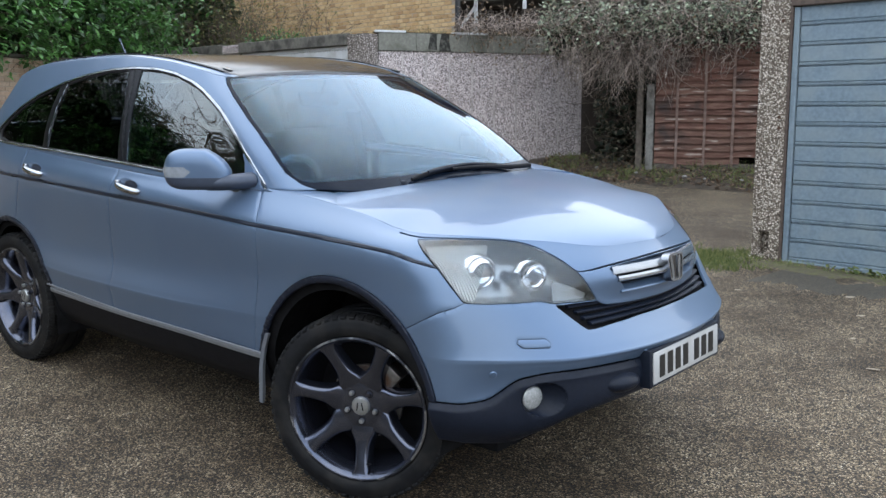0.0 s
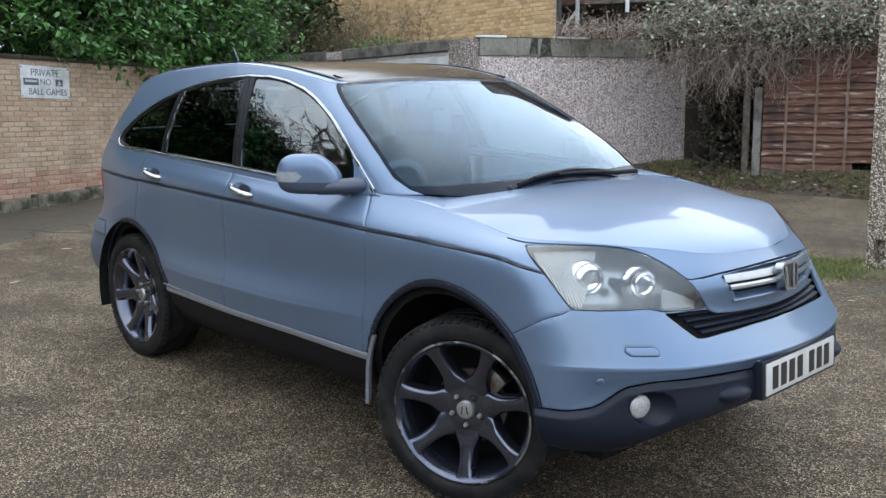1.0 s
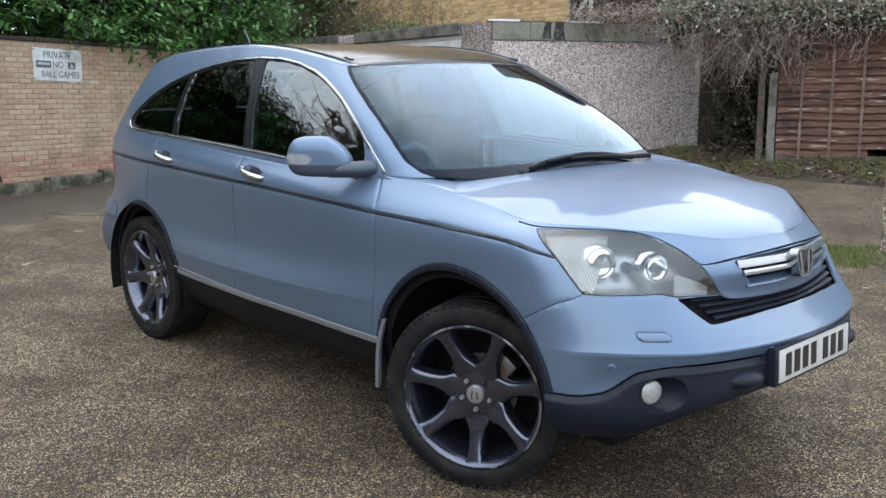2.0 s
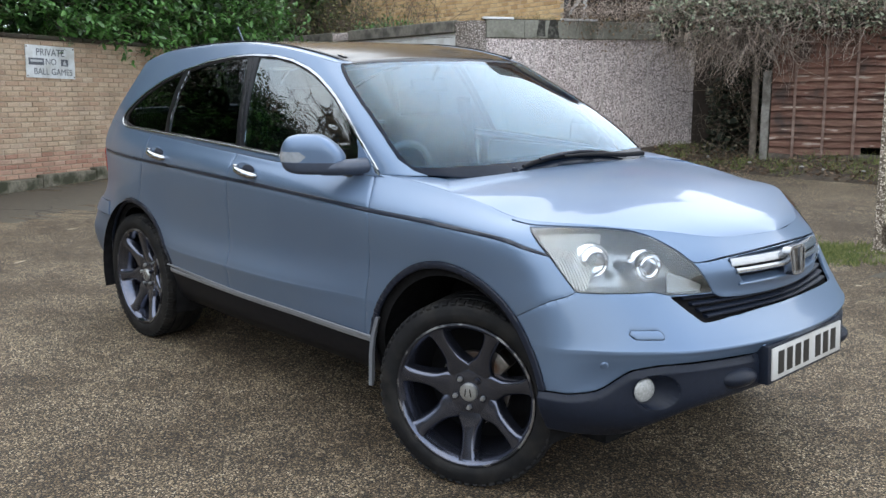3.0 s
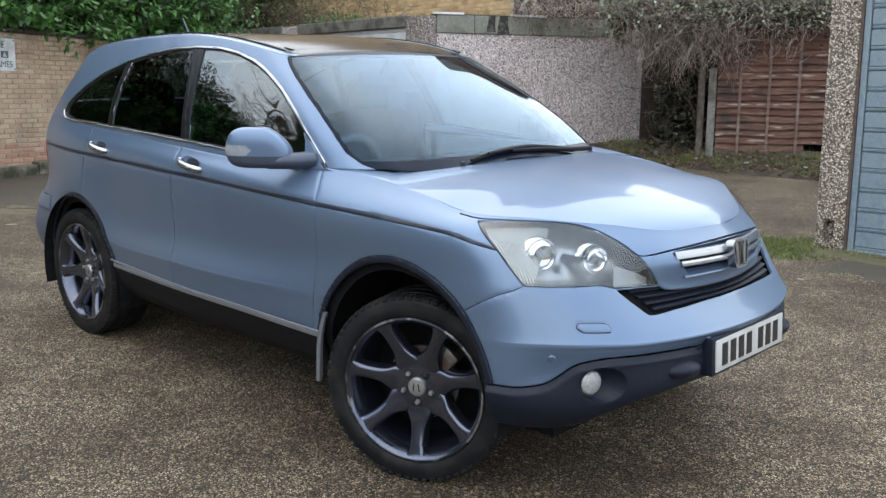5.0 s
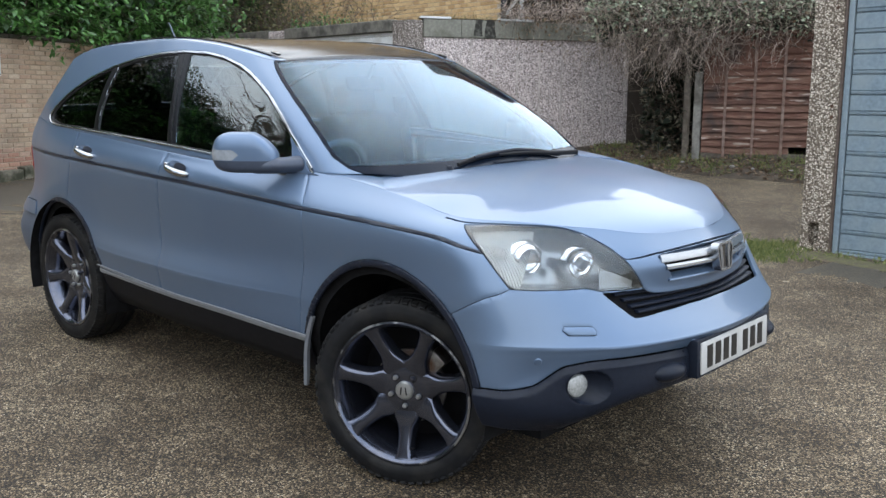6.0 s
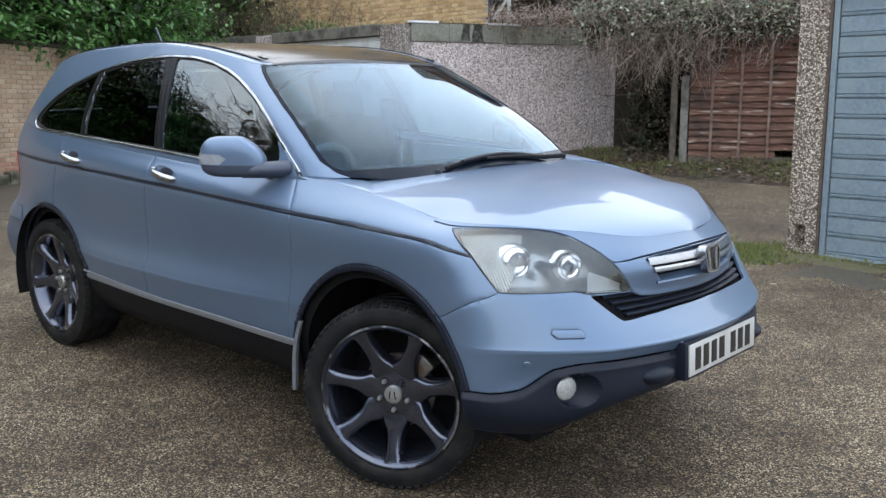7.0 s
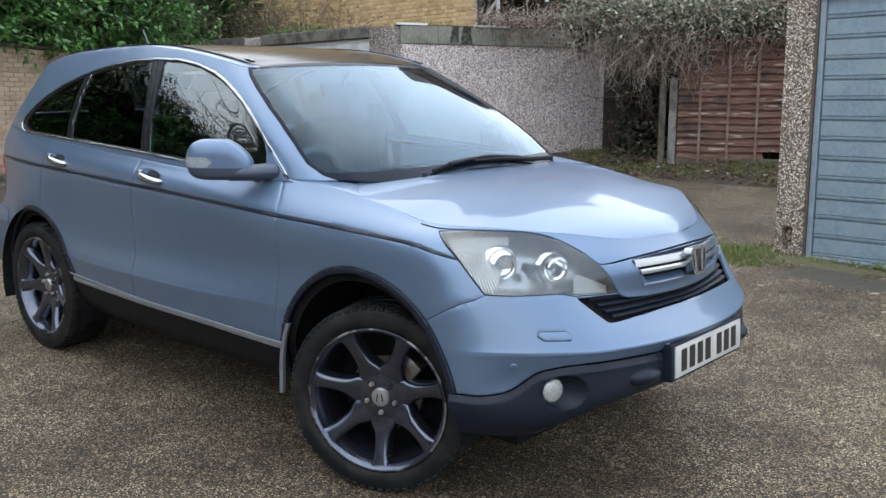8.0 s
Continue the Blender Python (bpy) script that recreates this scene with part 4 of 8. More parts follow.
for x in (3.3, 5.0):
    win = new("window")
    win.parent = house
    bm = bmesh.new()
    for a, b, c, d in ((x, x + 1.25, 5.40, 5.48), (x, x + 1.25, 6.52, 6.60), (x, x + 0.08, 5.48, 6.52), (x + 1.17, x + 1.25, 5.48, 6.52), (x + 0.59, x + 0.66, 5.48, 6.52)):
        block(bm, M_HO, a, b, -0.05, 0.02, c, d, 0.006)
    part("window_frame", bm, WHITE_PAINT, win, "white window frame", False)
    for a, b in ((x + 0.08, x + 0.59), (x + 0.66, x + 1.17)):
        bm = bmesh.new()
        block(bm, M_HO, a, b, -0.022, -0.014, 5.48, 6.52)
        part("pane", bm, TINTED_GLASS, win, "", False)
for y0, y1, c, d in ((0.30, 0.98, 6.95, 8.35), (1.35, 2.75, 6.95, 8.35), (0.30, 0.98, 4.75, 5.95), (1.35, 2.75, 4.75, 5.95)):
    win = new("window")
    win.parent = house
    bm = bmesh.new()
    for p, q, e, g in ((y0, y1, c, c + 0.09), (y0, y1, d - 0.09, d), (y0, y0 + 0.08, c + 0.09, d - 0.09), (y1 - 0.08, y1, c + 0.09, d - 0.09)):
        block(bm, M_HO, L_HO - 0.02, L_HO + 0.05, p, q, e, g, 0.006)
    part("window_frame", bm, WHITE_PAINT, win, "white window frame", False)
    bm = bmesh.new()
    block(bm, M_HO, L_HO + 0.008, L_HO + 0.016, y0 + 0.08, y1 - 0.08, c + 0.09, d - 0.09)
    part("pane", bm, TINTED_GLASS, win, "", False)
tagged(house, "yellow stock-brick house wall rising behind the garages", "house")

# red-boarded balcony block with posts and railings, beyond the house corner
M_BA, L_BA = run((-8.35, 12.0), (-1.8, 15.6))
flats = new("flats")
for k in range(-10, 16):
    bm = bmesh.new()
    block(bm, M_BA, k * 0.19, k * 0.19 + 0.186, 0, 0.05, 3.56, 4.9, 0.004)
    part("red_board", bm, RED_BOARD, flats, "", False)
bm = bmesh.new()
block(bm, M_BA, -1.9, 3.1, -0.02, 1.6, 3.50, 3.56, 0.01)
part("balcony_floor", bm, STAINED_CONCRETE, flats, "", False)
for x in (-0.95, 0.0):
    bm = bmesh.new()
    block(bm, M_BA, x, x + 0.07, -0.10, -0.03, 0.3, 4.9, 0.008)
    part("post", bm, WHITE_PAINT, flats, "pale steel post", False)
bm = bmesh.new()
box(bm, M_BA @ pose(-1.10, -0.07, 3.15, 0, 35, 0), 0.05, 0.05, 0.75, 0.006)
part("brace", bm, WHITE_PAINT, flats, "", False)
bm = bmesh.new()
block(bm, M_BA, -4.0, 9.0, 1.6, 1.8, 0.3, 7.0)
part("rear_wall", bm, DARK_WALL, flats, "brick wall with its shade put into a dark colour", False)
for k in range(26):
    bm = bmesh.new()
    block(bm, M_BA, 3.6 + k * 0.10, 3.62 + k * 0.10, 0, 0.02, 3.2, 4.6)
    part("railing_bar", bm, DARK_METAL, flats, "", False)
bm = bmesh.new()
block(bm, M_BA, 3.55, 6.2, -0.01, 0.03, 3.15, 3.21, 0.004)
part("railing_rail", bm, DARK_METAL, flats, "", False)
for x, w in ((4.5, 0.9), (5.45, 0.5)):
    bm = bmesh.new()
    block(bm, M_BA, x, x + w, 0.3, 0.36, 3.1, 4.8, 0.01)
    part("pale_panel", bm, WHITE_PAINT, flats, "white sheet behind the railing", False)
tagged(flats, "distant flats with red-boarded balcony and metal railings", "building")

# ---------------------------------------------------------------- timber fence, posts and the bank in front
M_FE, L_FE = run((-4.45, 9.75), (-1.5, 11.15))
fence = new("timber_fence")
bm = bmesh.new()
block(bm, M_FE, 0.00, 0.115, -0.05, 0.06, 0.2, 1.78, 0.012)
part("concrete_post", bm, KERB_POST, fence, "pale concrete fence post", False)
bm = bmesh.new()
block(bm, M_FE, -0.15, -0.05, 0.00, 0.10, 0.2, 1.90, 0.02)
part("timber_post", bm, OLD_WOOD, fence, "grey weathered timber post", False)
for p0, p1 in ((0.13, 2.0), (2.03, 3.2)):
    z = 0.585
    k = 0
    while z < 2.32:
        h = 0.118
        bm = bmesh.new()
        n = 14
        rows = []
        amp = RNG.uniform(0.004, 0.013)
        ph = RNG.uniform(0, 6)
        x_end = p1 if not (p0 < 1 and k < 1) else 1.37
        for i in range(n + 1):
            xx = p0 + (x_end - p0) * i / n
            low = z + amp * math.sin(xx * 5 + ph) + RNG.normal(0, 0.0035) - (0.0 if k else 0.004)
            rows.append([bm.verts.new(M_FE @ Vector(q)) for q in ((xx, -0.014, low), (xx, -0.003, low), (xx, 0.034, z + h + 0.012), (xx, 0.026, z + h + 0.012))])
        for a, b in zip(rows, rows[1:]):
            for j in range(4):
                bm.faces.new((a[j], b[j], b[(j + 1) % 4], a[(j + 1) % 4]))
        bm.faces.new(rows[0])
        bm.faces.new(rows[-1][::-1])
        bmesh.ops.recalc_face_normals(bm, faces=bm.faces)
        part("board", bm, FENCE_BOARD, fence, "", False)
        z += 0.104
        k += 1
    for x in np.arange(p0 + 0.30, p1 - 0.05, 0.405):
        bm = bmesh.new()
        block(bm, M_FE, x, x + 0.040, -0.036, -0.006, 0.49, 2.36, 0.003)
        part("batten", bm, FENCE_WOOD, fence, "", False)
    bm = bmesh.new()
    block(bm, M_FE, p0, min(p1, 1.52), -0.006, 0.02, 0.44, 0.59, 0.006)
    part("gravel_board", bm, OLD_WOOD, fence, "grey worn gravel board", False)
bm = bmesh.new()
for k in range(-6, 34):
    for lean in (-45, 45):
        c = Vector((0.6 + k * 0.085, 0.02 + (0.006 if lean > 0 else 0), 2.66))
        box(bm, M_FE @ Matrix.Translation(c) @ pose(0, 0, 0, 0, lean, 0), 0.022, 0.008, 0.60)
part("trellis", bm, OLD_WOOD, fence, "diamond trellis top", False)
bm = bmesh.new()
block(bm, M_FE, 0.3, 3.2, 0.0, 0.03, 2.83, 2.87, 0.004)
block(bm, M_FE, 0.3, 3.2, 0.0, 0.03, 2.40, 2.44, 0.004)
part("trellis_rail", bm, OLD_WOOD, fence, "", False)
tagged(fence, "reddish-brown lapped timber fence panel with broken bottom corner", "fence")
# added backing with no real counterpart: a dark sheet for the gap's deep shade
bm = bmesh.new()
block(bm, M_FE, -2.2, 4.0, 1.5, 1.6, 0.2, 3.1)
tagged(part("dark_backing", bm, DARK_WALL, None, "", False), "added dark backing behind the undergrowth, standing for its shade", "wall", kind="structure")

# earth bank with litter
a0, a1 = np.array((-6.5, 9.3)), np.array((-0.6, 9.5))
b0, b1 = np.array((-7.0, 11.2)), np.array((-1.0, 11.6))
NB, MB = 70, 16
v = []
for j in range(MB):
    t = j / (MB - 1)
    for i in range(NB):
        s = i / (NB - 1)
        edge = np.array((-6.4 + 5.8 * s, 8.95 + 0.25 * s + 0.10 * math.sin(9 * s) + RNG.normal(0, 0.02)))
        back = np.array((-6.9 + 5.9 * s, 11.0 + 0.6 * s))
        p = edge + (back - edge) * t
        h = 0.20 * min(t * 2.0, 1) ** 0.8 + RNG.normal(0, 0.012) * (t > 0)
        v.append((p[0], p[1], ground_z(*p) + h - (0.02 if t == 0 else 0)))
f = [(j * NB + i, j * NB + i + 1, (j + 1) * NB + i + 1, (j + 1) * NB + i) for j in range(MB - 1) for i in range(NB - 1)]
tagged(array_part("earth_bank", v, f, SOIL, None, "", True), "bank of bare dark soil below the fence", "soil", kind="structure")


def bank_point(n):
    t, s = RNG.beta(1.2, 2.2, n), RNG.uniform(0.05, 0.98, n)
    ex, ey = -6.4 + 5.8 * s, 8.95 + 0.25 * s
    bx, by = -6.9 + 5.9 * s, 11.0 + 0.6 * s
    x, y = ex + (bx - ex) * t, ey + (by - ey) * t
    z = np.array([ground_z(a, b) for a, b in zip(x, y)]) + 0.20 * np.minimum(t * 2, 1) ** 0.8
    return np.stack([x, y, z], 1)


c = bank_point(4200)
v, f = leaves(c + np.array([0, 0, 0.015]), 0.055, 0.5, 0.0, 0.6)
tagged(array_part("leaf_litter", v, f, LITTER), "brown dead leaves covering the bank", "leaves", kind="stuff")
c = bank_point(520)
v, f = twigs(c + np.array([0, 0, 0.02]), RNG.normal(0, 1, (520, 3)) * np.array([1, 1, 0.15]), RNG.uniform(0.12, 0.45, 520), 0.005, 5, 0.15)
tagged(array_part("fallen_twigs", v, f, STEM), "dead twigs lying on the bank", "twigs", kind="stuff")


def grass(name, centres, high, label, material, n_each=14, spread=0.06):
    c = np.repeat(np.asarray(centres), n_each, 0)
    c = c + RNG.normal(0, spread, c.shape) * np.array([1, 1, 0])
    m = len(c)
    d = RNG.normal(0, 0.45, (m, 3)) + np.array([0, 0, 1.0])
    v, f = twigs(c, d, RNG.uniform(0.4, 1.0, m) * high, 0.004, 4, 0.22, 0.08)
    return tagged(array_part(name, v, f, material), label, "grass", kind="stuff")


grass("bank_weeds", np.vstack([bank_point(130), np.array([(-5.9, 10.0, 0.42), (-5.7, 9.8, 0.42), (-5.5, 9.7, 0.42), (-2.6, 10.0, 0.5), (-2.8, 9.9, 0.5)] * 3)]), 0.16, "green weeds and grass on the bank", GRASS)
c = [(-0.80 + RNG.normal(0, 0.22) - 0.18, 4.38 + RNG.normal(0, 0.24), 0) for _ in range(150)]
grass("grass_tuft", [(x, y, ground_z(x, y)) for x, y, _ in c], 0.065, "rough grass growing at the foot of the pillar", GRASS, 16, 0.05)
c = [(RNG.uniform(-0.3, 1.4), 4.52 + RNG.normal(0, 0.05) , 0) for _ in range(20)]
grass("grass_tuft", [(x, 4.64 - 0.098 * (x + 0.5) - abs(y - 4.52), ground_z(x, y)) for x, y, _ in c], 0.07, "weeds along the bottom of the garage door", GRASS, 8, 0.03)
v, f = leaves(np.array([(x, 4.60 - 0.098 * (x + 0.5), ground_z(x, 4.5) + 0.02) for x in RNG.uniform(0.0, 0.6, 90)]) + RNG.normal(0, 0.03, (90, 3)) * np.array([1, 1, 0.4]), 0.045, 0.4, -0.3, 0.6)
tagged(array_part("door_weeds", v, f, GRASS), "small green weeds along the bottom of the garage door", "weeds", kind="stuff")
for x, y, w, h in ((-3.55, 9.25, 0.06, 0.022), (-3.2, 9.15, 0.04, 0.015), (-2.75, 9.35, 0.055, 0.012), (-4.35, 9.3, 0.035, 0.015), (-5.2, 9.6, 0.05, 0.025)):
    bm = bmesh.new()
    bmesh.ops.create_icosphere(bm, subdivisions=2, radius=1)
    for q in bm.verts:
        q.co = Vector((q.co.x * w * RNG.uniform(0.8, 1.1), q.co.y * w * 0.6, q.co.z * h * RNG.uniform(0.7, 1.2)))
    bmesh.ops.transform(bm, matrix=Matrix.Translation((x, y, ground_z(x, y) + 0.14)) @ pose(0, 0, 0, 0, 0, RNG.uniform(0, 180)), verts=bm.verts)
    tagged(part("rubbish", bm, WHITE_LITTER, None), "scrap of pale litter lying on the bank", "litter", "litter on the bank")


# ---------------------------------------------------------------- dead climber and ivy over the fence
def bramble():
    bush = new("dead_climber")
    m = np.array(M_FE)

    def at(x, y, z):
        return np.stack([x, y, z, np.ones(len(x))], 1) @ m.T[:, :3]

    # heap along the top of fence and garage end
    n = 2300
    x = RNG.uniform(-3.0, 3.2, n)
    top = 3.05 - 0.10 * np.abs(x)
    left = np.clip((-x - 0.9) / 0.9, 0, 1)
    z = np.clip(RNG.normal(2.72, 0.22, n) * (1 - left) + (2.66 + np.abs(RNG.normal(0, 0.07, n))) * left, 2.2, 3.25)
    y = RNG.normal(0.0, 0.30, n) + np.where(x < -1.3, 0.25, 0)
    v1, f1 = twigs(at(x, y, z), RNG.normal(0, 1, (n, 3)) + np.array([0, 0, -0.15]), RNG.uniform(0.3, 0.9, n) * (1 - 0.45 * left), RNG.uniform(0.003, 0.0065, n), 7, 0.33, 0.05)
    # hanging strands over the gap and down the face
    n = 1150
    x = RNG.normal(-0.35, 0.75, n)
    z = RNG.uniform(2.0, 2.6, n)
    y = RNG.uniform(-0.45, 0.25, n)
    v2, f2 = twigs(at(x, y, z), RNG.normal(0, 0.55, (n, 3)) + np.array([0, 0, -0.9]), RNG.uniform(0.3, 0.85, n) * np.exp(-0.35 * (x + 0.4) ** 2), RNG.uniform(0.003, 0.006, n), 8, 0.28, 0.05)
    # stems rising in the gap
    n = 70
    x = RNG.uniform(-0.85, -0.05, n)
    v3, f3 = twigs(at(x, RNG.uniform(0.0, 0.7, n), RNG.uniform(0.4, 1.6, n)), RNG.normal(0, 0.75, (n, 3)) + np.array([0, 0, 0.7]), RNG.uniform(0.4, 1.5, n), RNG.uniform(0.003, 0.008, n), 9, 0.32)
    tagged(array_part("dead_stem_mass", *joined((v1, f1), (v2, f2)), TWIG, bush), kind="stuff")
    tagged(array_part("gap_stem_mass", v3, f3, STEM, bush), kind="stuff")
    n = 5600
    x = RNG.uniform(-1.6, 3.2, n)
    z = np.clip(RNG.normal(2.68, 0.20, n), 2.3, 3.15)
    v, f = leaves(at(x, RNG.normal(-0.05, 0.30, n), z), 0.055, 0.4, 0.2, 0.70)
    tagged(array_part("ivy", v, f, IVY, bush), kind="stuff")
    n = 1500
    x = RNG.uniform(-3.0, 3.2, n)
    v, f = leaves(at(x, RNG.normal(-0.05, 0.30, n), np.clip(RNG.normal(2.62, 0.25, n), 2.1, 3.15)), 0.05, 0.4, 0.3, 0.6)
    tagged(array_part("dead_foliage", v, f, LITTER, bush), kind="stuff")
    # core of the heap, its shade painted by dark leaves
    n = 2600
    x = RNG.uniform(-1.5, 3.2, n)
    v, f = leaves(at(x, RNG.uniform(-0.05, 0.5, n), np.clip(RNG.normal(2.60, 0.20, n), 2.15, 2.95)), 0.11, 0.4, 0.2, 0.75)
    tagged(array_part("inner_ivy", v, f, SHADE_IVY, bush), kind="stuff")
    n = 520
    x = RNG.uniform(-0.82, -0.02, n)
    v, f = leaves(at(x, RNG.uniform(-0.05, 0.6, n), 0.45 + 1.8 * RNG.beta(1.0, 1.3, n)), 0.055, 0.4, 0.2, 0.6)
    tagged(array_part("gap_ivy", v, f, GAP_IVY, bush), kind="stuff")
    # large leaves behind fence and gap, coloured dark to stand for shade
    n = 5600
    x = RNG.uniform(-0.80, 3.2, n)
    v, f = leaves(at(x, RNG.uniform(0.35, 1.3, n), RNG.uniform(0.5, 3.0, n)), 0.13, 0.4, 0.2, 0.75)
    tagged(array_part("shaded_ivy", v, f, SHADE_IVY, bush), kind="stuff")
    return tagged(bush, "tangled grey-brown dead climber with ivy heaped over the fence", "climber")


bramble()

# ---------------------------------------------------------------- the near garage
M_RG, L_RG = run((-0.75, 4.74), (1.95, 4.477))
garage = new("near_garage")
bm = bmesh.new()
block(bm, M_RG, 0.0, 0.252, -0.002, 0.25, 0.36, 2.9, 0.008)
block(bm, M_RG, 0.0, 0.070, -0.002, 0.25, 0.0, 0.362, 0.006)
block(bm, M_RG, 0.155, 0.252, -0.002, 0.25, 0.0, 0.362, 0.006)
block(bm, M_RG, 0.06, 0.16, 0.07, 0.25, 0.0, 0.362)
part("pebble_pier", bm, PEBBLE_LIGHT, garage, "coarse pebble-dashed concrete pier with a broken foot", False)
bm = bmesh.new()
for k in range(7):
    bmesh.ops.create_icosphere(bm, subdivisions=1, radius=RNG.uniform(0.02, 0.045), matrix=M_RG @ pose(RNG.uniform(0.02, 0.22), RNG.uniform(-0.05, 0.03), 0.13 + RNG.uniform(0, 0.05)))
part("rubble", bm, PEBBLE_LIGHT, garage)
for x, z in ((0.195, 2.13), (0.20, 1.34), (0.205, 1.25)):
    bm = bmesh.new()
    bmesh.ops.create_cone(bm, cap_ends=True, segments=12, radius1=0.016, radius2=0.013, depth=0.012, matrix=M_RG @ pose(x, -0.006, z, 90))
    part("bolt", bm, RUST, garage, "rusty fixing bolt")
bm = bmesh.new()
block(bm, M_RG, 0.254, 0.276, -0.004, 0.10, 0.10, 2.24, 0.004)
part("timber_frame", bm, DARK_TIMBER, garage, "dark timber door frame", False)
bm = bmesh.new()
block(bm, M_RG, 0.254, L_RG + 0.3, -0.012, 0.15, 2.24, 2.42, 0.006)
part("lintel", bm, DARK_TIMBER, garage, "dark timber head over the door", False)
bm = bmesh.new()
block(bm, M_RG, 0.252, L_RG + 0.3, 0.0, 0.25, 2.42, 2.90, 0.006)
part("fascia", bm, CONCRETE, garage, "", False)
door = new("up_and_over_door")
door.parent = garage
z0, ribs = 0.125, 13
for k in range(ribs):
    a, b = z0 + 0.1625 * k, z0 + 0.1625 * (k + 1)
    bm = bmesh.new()
    prof = [(0.030, a), (0.047, a + 0.003), (0.047, a + 0.011), (0.030, a + 0.014), (0.026, a + 0.031), (0.040, a + 0.037), (0.030, a + 0.046), (0.030, b)]
    rows = [[bm.verts.new(M_RG @ Vector((x, y, z))) for y, z in prof] for x in (0.335, L_RG - 0.02)]
    for j in range(len(prof) - 1):
        bm.faces.new((rows[0][j], rows[1][j], rows[1][j + 1], rows[0][j + 1]))
    back = [[bm.verts.new(M_RG @ Vector((x, 0.055, z))) for z in (a, b)] for x in (0.335, L_RG - 0.02)]
    bm.faces.new((back[0][0], back[0][1], back[1][1], back[1][0]))
    part("door_rib", bm, GARAGE_BLUE, door, "", True, 20)
for x in (0.279, L_RG - 0.02):
    bm = bmesh.new()
    block(bm, M_RG, x, x + 0.047, 0.012, 0.06, 0.115, 2.235, 0.004)
    part("door_stile", bm, GARAGE_BLUE, door, "", False)
bm = bmesh.new()
block(bm, M_RG, 0.29, L_RG, 0.008, 0.06, 0.10, 0.135, 0.004)
part("door_sill", bm, GARAGE_BLUE, door, "", False)
tagged(door, "ribbed blue-grey painted steel door")
bm = bmesh.new()
block(bm, M_RG, L_RG + 0.03, L_RG + 0.3, 0.0, 0.25, 0.0, 2.42, 0.006)
part("pebble_pier", bm, PEBBLE_LIGHT, garage, "", False)
bm = bmesh.new()
block(bm, M_RG, 0.0, 0.15, 0.25, 5.0, 0.0, 2.85)
block(bm, M_RG, L_RG + 0.15, L_RG + 0.3, 0.25, 5.0, 0.0, 2.85)
block(bm, M_RG, 0.15, L_RG + 0.15, 4.85, 5.0, 0.0, 2.85)
block(bm, M_RG, -0.05, L_RG + 0.35, 0.0, 5.05, 2.90, 2.98)
part("shell", bm, CONCRETE, garage, "", False)
tagged(garage, "pebble-dashed concrete garage with blue steel door beside the drive", "garage")

# ---------------------------------------------------------------- what closes the place behind the camera
# unseen wall, added and toned down to dim what the car's side reflects
bm = bmesh.new()
block(bm, run((-16, -15), (16, -15))[0], 0, 32, 0, 0.2, -0.6, 2.4)
tagged(part("added_wall_south", bm, STAINED_CONCRETE, None, "", False), "added unseen grey concrete wall behind the forecourt", "wall", kind="structure")


def tree(x, y, high, wide, seed, label, leafy, bare):
    t = new("tree")
    rng = np.random.default_rng(seed)
    g = ground_z(x, y)
    bm = bmesh.new()
    prev = None
    for k in range(9):
        s = k / 8
        r = 0.22 * (1 - 0.75 * s)
        ring = [bm.verts.new((x + 0.2 * math.sin(2 * s) + r * math.cos(a), y + r * math.sin(a), g + high * 0.75 * s)) for a in np.linspace(0, 2 * math.pi, 10)[:-1]]
        if prev:
            for i in range(9):
                bm.faces.new((prev[i], prev[(i + 1) % 9], ring[(i + 1) % 9], ring[i]))
        prev = ring
    part("trunk", bm, STEM, t)
    n = bare
    s = rng.uniform(0.25, 1, n)
    c = np.stack([x + 0.2 * np.sin(2 * s), np.full(n, y), g + high * 0.75 * s], 1)
    a = rng.uniform(0, 2 * math.pi, n)
    d = np.stack([np.cos(a), np.sin(a), rng.uniform(0.2, 0.9, n)], 1)
    v, f = twigs(c, d, rng.uniform(0.5, 1, n) * wide, 0.030, 9, 0.14)
    p = v.reshape(n, 10, 3, 3).mean(2)
    q = p[:, 3:].reshape(-1, 3)
    v2, f2 = twigs(q, rng.normal(0, 1, q.shape) + np.array([0, 0, 0.3]), rng.uniform(0.4, 1.2, len(q)), 0.014, 6, 0.2)
    tagged(array_part("limbs", *joined((v, f), (v2, f2)), STEM, t), kind="stuff")
    if leafy:
        e = v2.reshape(len(q), 7, 3, 3).mean(2).reshape(-1, 3)
        e = e[rng.integers(0, len(e), leafy)] + rng.normal(0, 0.25, (leafy, 3))
        v, f = leaves(e, 0.14, 0.4, 0.2, 0.45)
        tagged(array_part("crown", v, f, CONIFER, t), kind="stuff")
    return tagged(t, label, "tree")


M_SH, L_SH = run((-17.5, -5.0), (-9.5, -14.5))
far_house = new("dark_house")
bm = bmesh.new()
block(bm, M_SH, 0.0, L_SH, -7.0, -0.5, -0.6, 5.6)
part("wall", bm, DARK_WALL, far_house, "brown brick wall with its shade put into the colour", False)
bm = bmesh.new()
q = [bm.verts.new(M_SH @ Vector(p)) for p in ((-0.4, -0.1, 5.5), (L_SH + 0.4, -0.1, 5.5), (L_SH + 0.4, -7.4, 5.5), (-0.4, -7.4, 5.5), (0.6, -3.75, 9.3), (L_SH - 0.6, -3.75, 9.3))]
for face in ((0, 1, 5, 4), (2, 3, 4, 5), (3, 0, 4), (1, 2, 5), (3, 2, 1, 0)):
    bm.faces.new([q[i] for i in face])
part("roof", bm, DARK_ROOF, far_house, "dark tiled roof", False)
